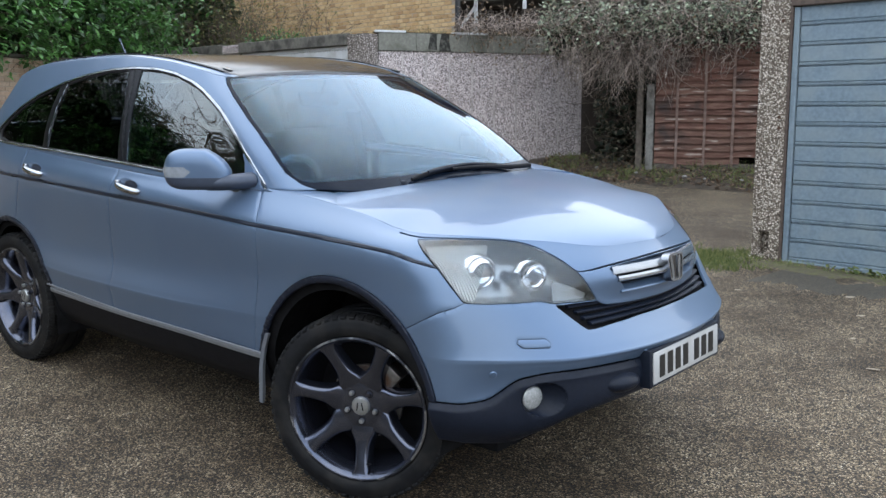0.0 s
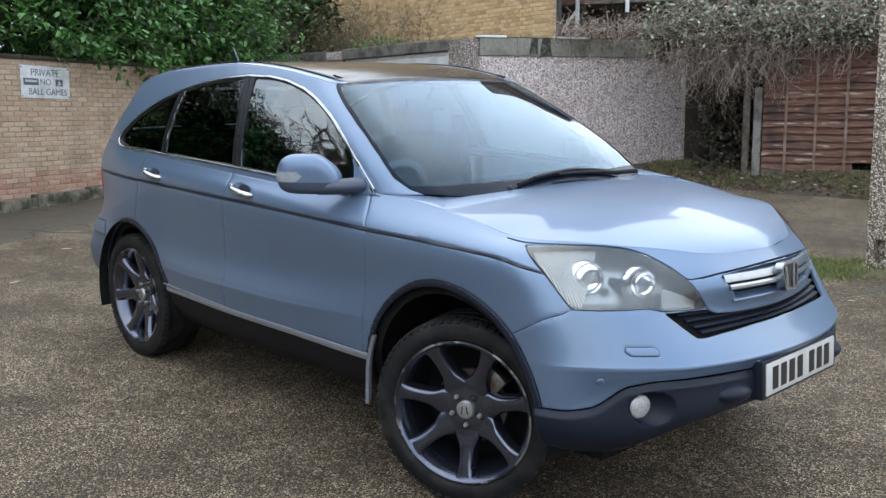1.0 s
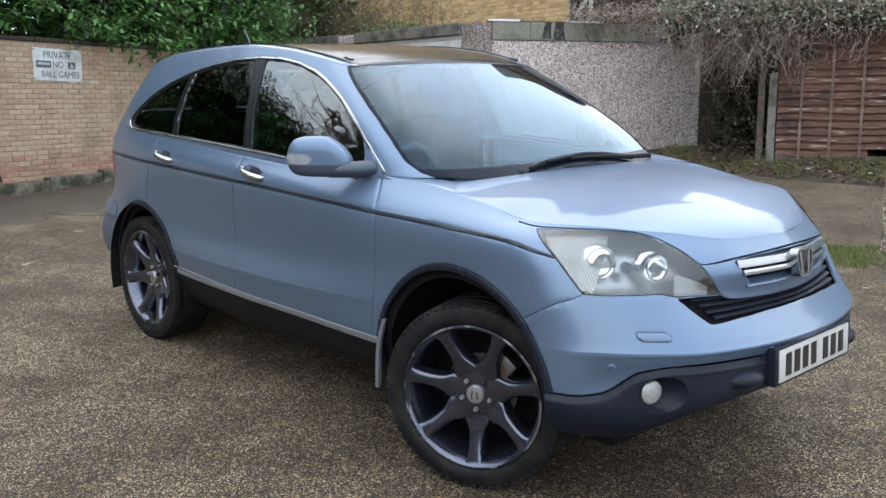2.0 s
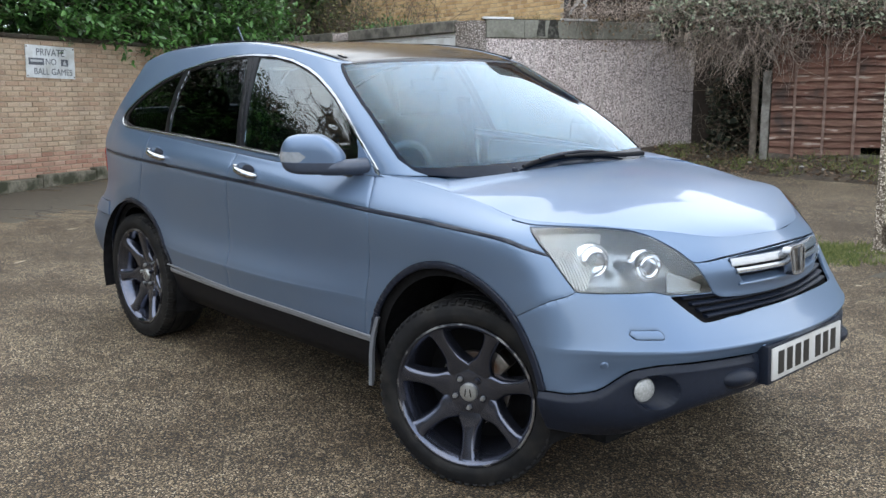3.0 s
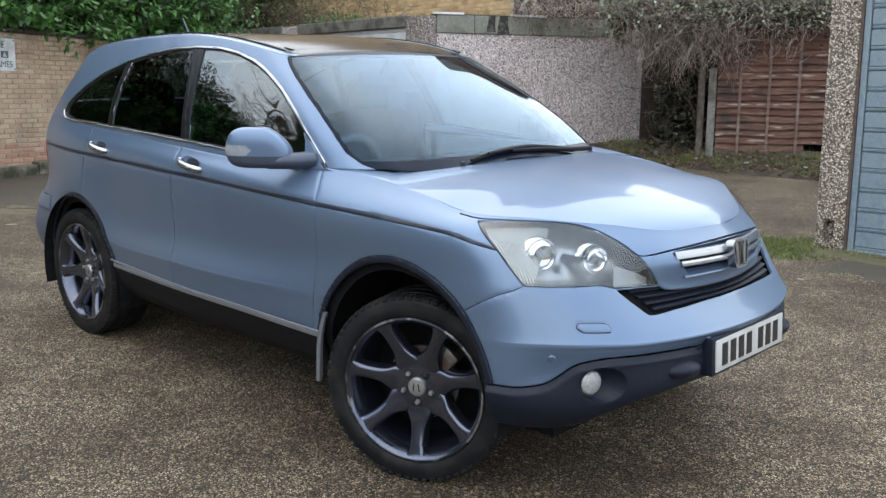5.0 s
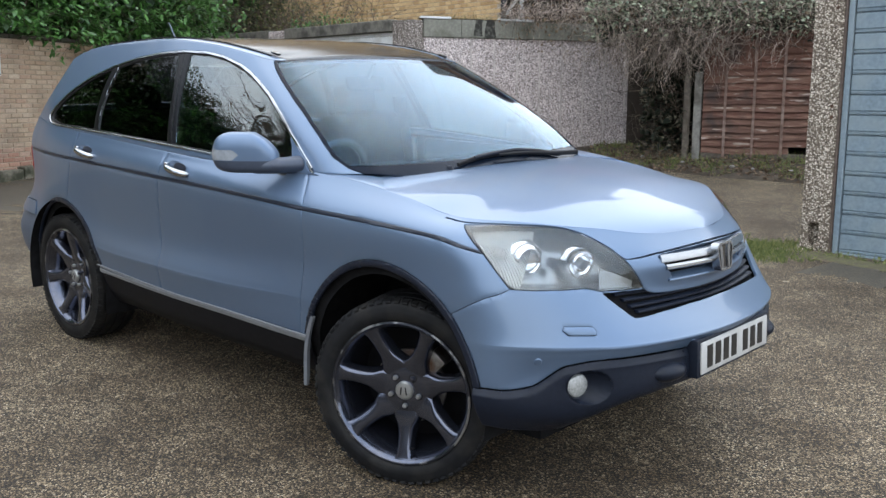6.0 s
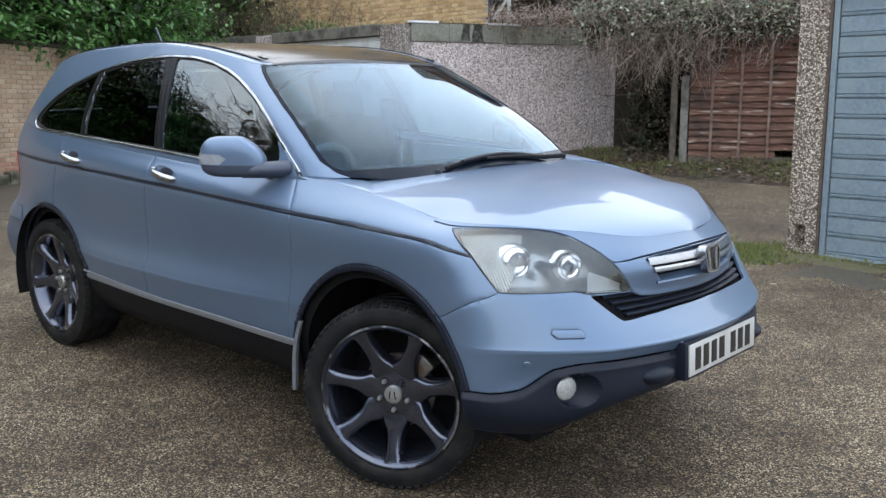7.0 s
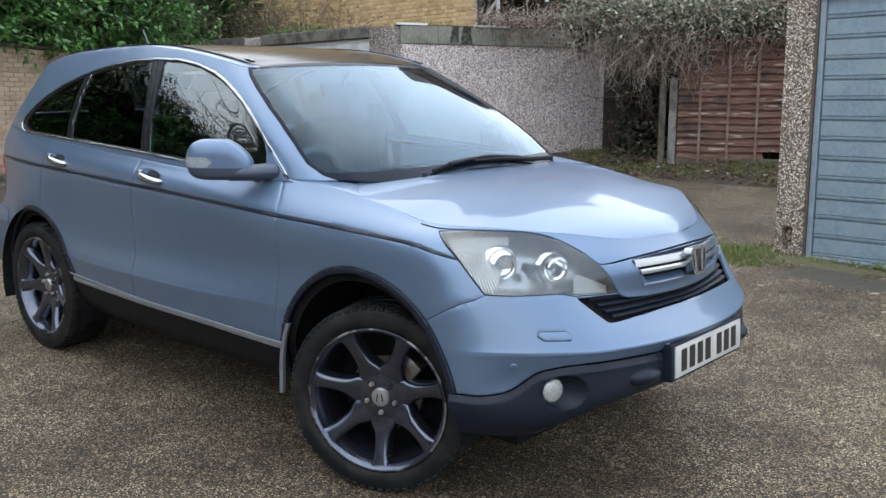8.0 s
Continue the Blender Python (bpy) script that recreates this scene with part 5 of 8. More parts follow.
for x in (2.0, 5.0, 8.5):
    win = new("window")
    win.parent = far_house
    bm = bmesh.new()
    for a, b, c, d in ((x, x + 1.2, 3.4, 3.48), (x, x + 1.2, 4.6, 4.68), (x, x + 0.08, 3.48, 4.6), (x + 1.12, x + 1.2, 3.48, 4.6)):
        block(bm, M_SH, a, b, -0.52, -0.42, c, d, 0.006)
    part("window_frame", bm, WHITE_PAINT, win, "white window frame", False)
    bm = bmesh.new()
    block(bm, M_SH, x + 0.08, x + 1.12, -0.49, -0.48, 3.48, 4.6)
    part("pane", bm, TINTED_GLASS, win, "", False)
tagged(far_house, "dark house with tiled roof beyond the hedge", "house")
tree(-13.5, -6.0, 9.0, 3.8, 3, "dark evergreen tree beyond the wall", 26000, 46)
tree(-4.0, -13.0, 7.0, 3.4, 4, "dark evergreen tree behind the forecourt", 9000, 46)
tree(-8.2, -7.2, 8.5, 3.6, 6, "bare winter tree beyond the wall", 0, 120)

# ---------------------------------------------------------------- the car's body surfaces
# car frame: x ahead of the front axle, y to its left, z up from the ground; w is the half width


def spline(points, n, mirrored=False):
    """n samples of a Catmull-Rom curve through points (rows); the ends are held, or run on into their mirror image across y = 0."""
    p = np.asarray(points, float)
    k = len(p)
    flip = np.array([1.0, -1.0, 1.0])
    q = np.vstack([p[1:2] * flip, p, p[-2:-1] * flip]) if mirrored else np.vstack([2 * p[:1] - p[1:2], p, 2 * p[-1:] - p[-2:-1]])
    t = np.linspace(0, k - 1, n)
    i = np.minimum(t.astype(int), k - 2)
    f = (t - i)[:, None]
    a, b, c, d = q[i], q[i + 1], q[i + 2], q[i + 3]
    return 0.5 * (2 * b + (c - a) * f + (2 * a - 5 * b + 4 * c - d) * f ** 2 + (3 * b - 3 * c + d - a) * f ** 3)


def curve(points, x):
    """Smooth y(x) through points given as (x, y), in either order of x."""
    p = spline(sorted(points), 400)
    return np.interp(x, p[:, 0], p[:, 1])


def grid_mesh(g):
    """Vertices and triangles of a grid of points (rows, columns, 3)."""
    r, c = g.shape[:2]
    i = np.arange(r * c).reshape(r, c)
    a, b, d, e = i[:-1, :-1].ravel(), i[:-1, 1:].ravel(), i[1:, 1:].ravel(), i[1:, :-1].ravel()
    return g.reshape(-1, 3), np.vstack([np.stack([a, b, d], 1), np.stack([a, d, e], 1)])


def loft(rows, nu, nv):
    """A smooth sheet through rows of control points, all rows of one length."""
    rows = np.asarray(rows, float)
    along = np.stack([spline(r, nu, True) for r in rows])
    flat = spline(along.reshape(len(rows), -1), nv)
    return flat.reshape(nv, nu, 3)


# rings round the right half, from the front centre to the rear centre: (x, w, z)
RING_CHIN = [(0.77, 0, 0.462), (0.745, 0.27, 0.460), (0.665, 0.50, 0.425), (0.595, 0.635, 0.345), (0.51, 0.76, 0.345), (0.42, 0.84, 0.36), (0.25, 0.85,
             0.35), (0, 0.85, 0.33), (-0.5, 0.800, 0.312), (-1, 0.795, 0.308), (-1.5, 0.79, 0.302), (-2.1, 0.765, 0.30), (-2.62, 0.785, 0.30),
             (-3.03, 0.75, 0.32), (-3.34, 0.67, 0.34), (-3.5, 0.4, 0.34), (-3.53, 0, 0.34)]
RING_LOWER = [(0.864, 0, 0.482), (0.842, 0.28, 0.480), (0.774, 0.515, 0.456), (0.677, 0.652, 0.415), (0.570, 0.775, 0.42), (0.44, 0.87, 0.43), (0.25,
              0.88, 0.4), (0, 0.88, 0.37), (-0.5, 0.847, 0.37), (-1, 0.845, 0.37), (-1.5, 0.845, 0.37), (-2.1, 0.818, 0.37), (-2.62, 0.815,
              0.38), (-3.03, 0.78, 0.42), (-3.37, 0.71, 0.44), (-3.58, 0.4, 0.44), (-3.62, 0, 0.44)]
RING_STRIP = [(0.870, 0, 0.565), (0.848, 0.28, 0.565), (0.777, 0.52, 0.565), (0.682, 0.655, 0.555), (0.565, 0.775, 0.53), (0.45, 0.875, 0.5), (0.25,
              0.885, 0.5), (0, 0.885, 0.5), (-0.5, 0.883, 0.49), (-1, 0.878, 0.49), (-1.5, 0.876, 0.49), (-2.1, 0.847, 0.49), (-2.62, 0.82,
              0.5), (-3.03, 0.785, 0.54), (-3.38, 0.728, 0.55), (-3.60, 0.4, 0.55), (-3.64, 0, 0.55)]
RING_CREASE = [(0.908, 0, 0.632), (0.88, 0.28, 0.632), (0.797, 0.525, 0.632), (0.697, 0.665, 0.632), (0.58, 0.788, 0.634), (0.445, 0.878, 0.635),
               (0.25, 0.89, 0.64), (0, 0.89, 0.63), (-0.5, 0.896, 0.63), (-1, 0.902, 0.607), (-1.5, 0.900, 0.600), (-2.1, 0.866, 0.592),
               (-2.62, 0.825, 0.64), (-3.03, 0.78, 0.67), (-3.36, 0.70, 0.675), (-3.56, 0.4, 0.68), (-3.60, 0, 0.68)]
RING_MIDDLE = [(0.802, 0, 0.76), (0.767, 0.28, 0.76), (0.695, 0.5, 0.78), (0.62, 0.64, 0.81), (0.52, 0.765, 0.83), (0.41, 0.868, 0.83), (0.25,
               0.893, 0.82), (0, 0.9, 0.81), (-0.5, 0.890, 0.775), (-1, 0.878, 0.745), (-1.5, 0.876, 0.74), (-2.1, 0.851, 0.745), (-2.62, 0.835,
               0.83), (-3.00, 0.765, 0.84), (-3.26, 0.665, 0.84), (-3.42, 0.4, 0.84), (-3.46, 0, 0.84)]
RING_BELT = [(0.820, 0, 0.865), (0.769, 0.28, 0.87), (0.664, 0.48, 0.89), (0.56, 0.62, 0.91), (0.46, 0.745, 0.94), (0.36, 0.845, 0.96), (0.22,
             0.885, 0.975), (0, 0.9, 0.985), (-0.5, 0.905, 0.99), (-1, 0.905, 1.005), (-1.5, 0.905, 1.02), (-2.1, 0.87, 1.035), (-2.62,
             0.83, 1.055), (-2.98, 0.765, 1.07), (-3.22, 0.68, 1.08), (-3.38, 0.4, 1.08), (-3.42, 0, 1.08)]
RING_TOP = [(0.75, 0, 0.955), (0.69, 0.27, 0.96), (0.585, 0.44, 0.985), (0.5, 0.56, 1), (0.41, 0.67, 1.015), (0.31, 0.745, 1.02), (0.18,
            0.775, 1.03), (-0.02, 0.775, 1.07), (-0.42, 0.795, 1.115), (-1, 0.845, 1.118), (-1.5, 0.855, 1.138), (-2.1, 0.825, 1.162),
            (-2.62, 0.788, 1.183), (-2.94, 0.735, 1.205), (-3.17, 0.645, 1.225), (-3.3, 0.4, 1.24), (-3.34, 0, 1.24)]
GLASS_BASE = [(-0.15, 0, 1.09), (-0.17, 0.35, 1.095), (-0.23, 0.58, 1.108), (-0.285, 0.69, 1.12), (-0.39, 0.775, 1.118), (-0.58, 0.81, 1.108),
              (-1, 0.843, 1.118), (-1.5, 0.853, 1.138), (-2.1, 0.823, 1.162), (-2.62, 0.786, 1.183), (-2.94, 0.733, 1.205), (-3.17, 0.643,
              1.225), (-3.32, 0.4, 1.24), (-3.36, 0, 1.24)]
ROOF_EDGE = [(-0.97, 0, 1.566), (-0.97, 0.35, 1.558), (-0.97, 0.5, 1.547), (-0.98, 0.565, 1.541), (-1.04, 0.6, 1.549), (-1.14, 0.62, 1.572), (-1.4,
             0.63, 1.614), (-1.75, 0.63, 1.638), (-2.15, 0.622, 1.628), (-2.54, 0.61, 1.60), (-2.83, 0.59, 1.545), (-2.98, 0.5, 1.5),
             (-3.08, 0.3, 1.5), (-3.1, 0, 1.5)]


def right_side(ring):
    p = np.asarray(ring, float)
    p[:, 1] *= -1
    return p


def lower_body(nu=440, nv=130):
    rings = [right_side(r) for r in (RING_CHIN, RING_LOWER, RING_STRIP, RING_CREASE, RING_MIDDLE, RING_BELT, RING_TOP)]
    rings.insert(3, rings[2] + (rings[3] - rings[2]) * 0.72)      # two more rings hold the crease crisp
    rings.insert(5, rings[4] + (rings[5] - rings[4]) * 0.16)
    return loft(rings, nu, nv)


def greenhouse(nu=420, nv=60):
    b, g = right_side(GLASS_BASE), right_side(ROOF_EDGE)
    d = np.gradient(b, axis=0)
    out = np.stack([-d[:, 1], d[:, 0], 0 * d[:, 0]], 1)
    out[[0, -1], 1] = 0          # square to the middle plane
    out /= np.linalg.norm(out, axis=1)[:, None]
    bulge = np.interp(b[:, 0], [-3.3, -2.9, -2.3, -0.6, -0.36, -0.2], [0.015, 0.015, 0.016, 0.022, 0.047, 0.047])[:, None]
    skew = 0.85
    rows = [b + (g - b) * t + out * bulge * math.sin(math.pi * t ** skew) for t in (0, 0.25, 0.5, 0.75, 1)]
    return loft(rows, nu, nv)


def bonnet(nu=110, nv=60, rear=-0.21):
    edge = spline(right_side(RING_TOP), 600)
    edge = edge[edge[:, 0] > rear - 0.3]
    x = rear + (0.7495 - rear) * np.linspace(0, 1, nu) ** 0.75
    o = np.argsort(edge[:, 0])
    w, z = np.interp(x, edge[o, 0], -edge[o, 1]), np.interp(x, edge[o, 0], edge[o, 2])
    mid = curve([(0.75, 0.955), (0.66, 0.995), (0.5, 1.035), (0.3, 1.075), (0.1, 1.10), (-0.21, 1.118)], x)
    s = np.linspace(0, 1, nv)[:, None]
    y = -s * w
    height = z + (np.maximum(mid - z, 0)) * (1 - s ** 2.2)
    back = -0.10 * s ** 2 * np.clip((0.15 - x) / 0.36, 0, 1) ** 2      # the rear edge sweeps back to the corners
    return np.stack([x + back + 0 * y, y, height], 2)


def roof(nu=120, nv=50):
    edge = spline(right_side(ROOF_EDGE)[3:11], 300)
    x = np.linspace(-0.98, -2.81, nu)
    o = np.argsort(edge[:, 0])
    w, z = np.interp(x, edge[o, 0], -edge[o, 1]), np.interp(x, edge[o, 0], edge[o, 2])
    mid = curve([(-0.97, 1.566), (-1.15, 1.606), (-1.3, 1.627), (-1.6, 1.650), (-2.1, 1.652), (-2.6, 1.605), (-2.81, 1.55)], x)
    s = np.linspace(0, 1, nv)[:, None]
    back = -0.24 * (1 - s ** 2) * np.clip((-2.3 - x) / 0.51, 0, 1) ** 2      # the rear edge bows out in the middle
    return np.stack([x + back, -s * w, z + (mid - z) * (1 - s ** 2.4)], 2)


# ---------------------------------------------------------------- cutting panels out of the surfaces
def weld(v, f):
    key = np.round(v, 5)
    _, first, back = np.unique(key, axis=0, return_index=True, return_inverse=True)
    f = back.ravel()[f]
    f = f[(f[:, 0] != f[:, 1]) & (f[:, 1] != f[:, 2]) & (f[:, 0] != f[:, 2])]
    return v[first], f


def keep_below(v, f, d):
    """The part of a triangle mesh where d < 0, cut along d = 0."""
    inside = d[f] < 0
    count = inside.sum(1)
    new_v, new_f, base = [v], [f[count == 3]], len(v)
    for n in (1, 2):
        t = f[count == n]
        if not len(t):
            continue
        odd = np.argmax(inside[count == n] if n == 1 else ~inside[count == n], axis=1)
        r = np.arange(len(t))
        a, b, c = t[r, odd], t[r, (odd + 1) % 3], t[r, (odd + 2) % 3]
        ab = v[a] + (v[b] - v[a]) * (d[a] / (d[a] - d[b]))[:, None]
        ac = v[a] + (v[c] - v[a]) * (d[a] / (d[a] - d[c]))[:, None]
        i = base + np.arange(len(t))
        j = i + len(t)
        new_v += [ab, ac]
        base += 2 * len(t)
        if n == 1:
            new_f.append(np.stack([a, i, j], 1))
        else:
            new_f += [np.stack([i, b, c], 1), np.stack([i, c, j], 1)]
    v, f = np.vstack(new_v), np.vstack(new_f)
    used, back = np.unique(f, return_inverse=True)
    return weld(v[used], back.reshape(-1, 3))


def outline(points, p, smooth=0):
    """Signed distance of points p (n, 2) to a closed outline, negative inside."""
    q = np.asarray(points, float)
    if smooth:
        q = spline(np.vstack([q, q[:1]]), smooth)[:-1]
    best, odd = np.full(len(p), 1e9), np.zeros(len(p), bool)
    for a, b in zip(q, np.roll(q, -1, axis=0)):
        e = b - a
        t = np.clip(((p - a) @ e) / max(e @ e, 1e-12), 0, 1)
        best = np.minimum(best, np.hypot(*(p - a - t[:, None] * e).T))
        if a[1] != b[1]:
            cross = (a[1] > p[:, 1]) != (b[1] > p[:, 1])
            odd ^= cross & (p[:, 0] < (b[0] - a[0]) * (p[:, 1] - a[1]) / (b[1] - a[1]) + a[0])
    return np.where(odd, -best, best)


def normals(v, f):
    n = np.zeros_like(v)
    c = np.cross(v[f[:, 1]] - v[f[:, 0]], v[f[:, 2]] - v[f[:, 0]])
    for k in range(3):
        np.add.at(n, f[:, k], c)
    return n / np.maximum(np.linalg.norm(n, axis=1), 1e-12)[:, None]


def outward(v, f, middle=(-1.2, 0, 0.75)):
    n = np.cross(v[f[:, 1]] - v[f[:, 0]], v[f[:, 2]] - v[f[:, 0]])
    c = v[f].mean(1) - np.array(middle)
    return f if (n * c).sum() > 0 else f[:, ::-1]


def rim_edges(f):
    e = np.vstack([f[:, [0, 1]], f[:, [1, 2]], f[:, [2, 0]]])
    s = np.sort(e, 1)
    _, i, n = np.unique(s, axis=0, return_index=True, return_counts=True)
    return e[i[n == 1]]


def panel(v, f, thick=0.012, lift=0.0, bevel=0.0018):
    """A sheet with thickness, its outer face lifted off the surface and its rim slightly turned in."""
    f = outward(v, f)
    n = normals(v, f)
    top = v + n * lift
    edge = rim_edges(f)
    border = np.unique(edge)
    top[border] -= n[border] * bevel
    k = len(v)
    low = v + n * (lift - thick)
    a, b = edge[:, 0], edge[:, 1]
    sides = np.vstack([np.stack([b, a, a + k], 1), np.stack([b, a + k, b + k], 1)])
    return np.vstack([top, low]), np.vstack([f, f[:, ::-1] + k, sides])


def both_sides(v, f):
    m = v * np.array([1, -1, 1])
    return weld(np.vstack([v, m]), np.vstack([f, f[:, ::-1] + len(v)]))


def mesh_part(name, v, f, material, parent, label="", sharp=35):
    me = bpy.data.meshes.new(name)
    me.from_pydata(v.tolist(), [], f.tolist())
    me.polygons.foreach_set("use_smooth", [True] * len(me.polygons))
    me.set_sharp_from_angle(angle=radians(sharp))
    me.materials.append(material)
    ob = new(name, me)
    ob.parent = parent
    return tagged(ob, label)


def lathe(bm, profile, n, m, closed=False):
    """Turns (radius, height) points round the z axis of the pose m."""
    rings = []
    for r, h in profile:
        rings.append([bm.verts.new(m @ Vector((r * math.cos(2 * math.pi * k / n), r * math.sin(2 * math.pi * k / n), h))) for k in range(n)])
    pairs = list(zip(rings, rings[1:])) + ([(rings[-1], rings[0])] if closed else [])
    for a, b in pairs:
        for k in range(n):
            bm.faces.new((a[k], a[(k + 1) % n], b[(k + 1) % n], b[k]))
    if not closed:
        for ring, flip in ((rings[0], True), (rings[-1], False)):
            bm.faces.new(ring[::-1] if flip else ring)
    return bm


def tube(bm, points, radius, n=8, flat=1.0, caps=True):
    """A round or flattened bar along points; radius may be a list."""
    pts = [Vector(p) for p in points]
    rad = list(radius) if isinstance(radius, (list, tuple, np.ndarray)) else [radius] * len(pts)
    rings, side = [], None
    for i, p in enumerate(pts):
        d = (pts[min(i + 1, len(pts) - 1)] - pts[max(i - 1, 0)]).normalized()
        if side is None:
            side = d.cross(Vector((0, 0, 1)) if abs(d.z) < 0.9 else Vector((0, 1, 0))).normalized()
        side = (side - d * side.dot(d)).normalized()
        up = d.cross(side)
        rings.append([bm.verts.new(p + side * rad[i] * math.cos(2 * math.pi * k / n) + up * rad[i] * flat * math.sin(2 * math.pi * k / n)) for k in range(n)])
    for a, b in zip(rings, rings[1:]):
        for k in range(n):
            bm.faces.new((a[k], b[k], b[(k + 1) % n], a[(k + 1) % n]))
    if caps:
        bm.faces.new(rings[0])
        bm.faces.new(rings[-1][::-1])
    return bm


# ---------------------------------------------------------------- the car
car = new("estate_car")
car.matrix_world = SLOPE
tagged(car, "metallic light blue five-door SUV with dark alloy wheels on the forecourt", "car")

LV, LF = grid_mesh(lower_body())
LV, LF = weld(LV, LF)
ARCH_F, ARCH_R = (-0.009, 0.394, 0.433), (-2.588, 0.345, 0.437)


def arch(v, a):
    r = np.hypot(v[:, 0] - a[0], v[:, 2] - a[1])
    return np.where(v[:, 2] > a[1], r, np.abs(v[:, 0] - a[0])) - a[2]


def turn_of(v):
    """The bearing round the nose, in degrees from straight ahead; used to draw outlines on the front."""
    return np.degrees(np.arctan2(-v[:, 1], v[:, 0] + 0.2))


def nose(v):
    return np.stack([turn_of(v) / 60, v[:, 2]], 1)


def nose_outline(points):
    return [(a / 60, z) for a, z in points]


BELT = [(-3.3, 1.03), (-2.9, 1.035), (-2.44, 1.033), (-1.42, 1.022), (-0.77, 1.004), (-0.43, 0.992), (-0.1, 0.986), (0.2, 0.973), (0.33, 0.950), (0.45, 0.918)]
CLAD_TOP = [(0, 0.588), (13.1, 0.587), (23.2, 0.590), (32.9, 0.588), (38, 0.575), (40.4, 0.560), (45, 0.503), (49.8, 0.489), (54.3, 0.492), (75, 0.492)]
LAMP = [(58.5, 1.006), (53.9, 0.926), (49.2, 0.819), (45, 0.814), (40, 0.812), (34.8, 0.811), (32.1, 0.798), (27, 0.793), (21.9, 0.791), (24, 0.845),
        (25.9, 0.892), (28.3, 0.925), (31, 0.952), (33.6, 0.972), (37, 0.988), (40.8, 0.997), (46, 1.004), (52, 1.008)]
BONNET_NOSE = [(-1, 0.919), (4, 0.917), (10, 0.912), (18.3, 0.903), (23, 0.894), (25.9, 0.894), (28.3, 0.927), (31, 0.954), (33.6, 0.974), (37, 0.990),
               (40.8, 0.999), (46, 1.006), (52, 1.010), (58.5, 1.012), (63, 1.02)]
GRILLE_HOLE = [(-3, 0.913), (4, 0.911), (12, 0.906), (17.6, 0.898), (18.2, 0.890), (16.4, 0.850), (14.4, 0.812), (13.4, 0.806), (6, 0.803), (-3, 0.802)]
LOWER_HOLE = [(31.7, 0.791), (21.6, 0.787), (20.6, 0.776), (18.5, 0.768), (14.9, 0.764), (8, 0.762), (-3, 0.762), (-3, 0.722), (10, 0.718), (20, 0.711), (24, 0.706), (25.8, 0.707), (27, 0.722)]
SURROUND = [(-3, 0.917), (4, 0.915), (10, 0.910), (18.3, 0.901), (23, 0.892), (26.0, 0.892), (24, 0.842), (22.1, 0.790), (21.2, 0.778), (19.2, 0.768), (14.9, 0.762), (8, 0.760), (-3, 0.760)]
WASHER = [(39.9, 0.700), (34.9, 0.697), (34.1, 0.685), (34.2, 0.670), (39.0, 0.672), (40.1, 0.686)]
FOG_HOLE = [(35.4 + 4.0 * math.cos(a), 0.500 + 0.058 * math.sin(a)) for a in np.linspace(0, 2 * math.pi, 28)[:-1]]
WING_CUT = [(0.28, 0.70), (0.34, 0.734), (0.43, 0.785), (0.492, 0.818), (0.54, 0.90), (0.60, 1.2)]
DOOR_FRONT = [(0.40, -0.495), (0.46, -0.49), (0.70, -0.46), (0.93, -0.43), (1.03, -0.45), (1.10, -0.50), (1.2, -0.56)]
DOOR_MIDDLE = [(0.40, -1.53), (0.49, -1.527), (0.63, -1.512), (0.795, -1.503), (1.01, -1.461), (1.15, -1.44), (1.2, -1.43)]
DOOR_REAR = [(0.40, -2.56), (0.70, -2.54), (0.80, -2.507), (0.98, -2.439), (1.13, -2.386), (1.2, -2.37)]
GAP = 0.0014

rest = keep_below(LV, LF, np.maximum(-arch(LV, ARCH_F), -arch(LV, ARCH_R)))


def take(distance, gap=GAP):
    """Cuts the piece where distance(v) < 0 off what is left of the body; a shut line stays between."""
    global rest
    v, f = rest
    d = distance(v)
    piece = keep_below(v, f, d + gap)
    rest = keep_below(v, f, gap - d)
    return piece


def on_nose(points):
    return lambda v: np.where(v[:, 0] > 0.1, outline(nose_outline(points), nose(v)), 1.0)


def trim_of(a, low):
    return lambda v: np.maximum(arch(v, a) - 0.026, low - v[:, 2])


arch_trim_f = take(trim_of(ARCH_F, 0.49), 0.0008)
arch_trim_r = take(trim_of(ARCH_R, 0.50), 0.0008)
fog_hole = take(on_nose(FOG_HOLE), 0.0)
cladding = take(lambda v: np.maximum(v[:, 2] - curve(CLAD_TOP, turn_of(v)), 0.28 - v[:, 0]))
sill = take(lambda v: np.maximum.reduce([v[:, 2] - 0.462, v[:, 0] + 0.40, -2.3 - v[:, 0]]), 0.001)
strip = take(lambda v: np.maximum.reduce([v[:, 2] - 0.487, v[:, 0] + 0.40, -2.3 - v[:, 0]]), 0.001)
rear_cladding = take(lambda v: np.maximum(v[:, 2] - 0.655, v[:, 0] + 2.7))
lamp = take(on_nose(LAMP))
take(on_nose(GRILLE_HOLE), 0.0)
take(on_nose(LOWER_HOLE), 0.0)
nose_piece = take(lambda v: np.where(v[:, 0] > 0.20, curve(BONNET_NOSE, turn_of(v)) - v[:, 2], 1.0))
surround = take(on_nose(SURROUND))
washer = take(on_nose(WASHER), 0.0006)
bumper = take(lambda v: np.maximum(v[:, 2] - curve(WING_CUT, v[:, 0]), 0.26 - v[:, 0]))
moulding = take(lambda v: np.maximum.reduce([np.abs(v[:, 2] - curve(BELT, v[:, 0])) - np.interp(v[:, 0], [-0.5, 0.0, 0.3, 0.42], [0.0075, 0.007, 0.006, 0.003]), v[:, 0] - 0.42, -3.1 - v[:, 0]]), 0.0005)
tail_lamp = take(lambda v: np.maximum.reduce([v[:, 0] + 3.14, 0.91 - v[:, 2], v[:, 2] - 1.05, v[:, 1] + 0.45]))
rear_bumper = take(lambda v: np.maximum(v[:, 2] - 0.735, v[:, 0] + 3.04))
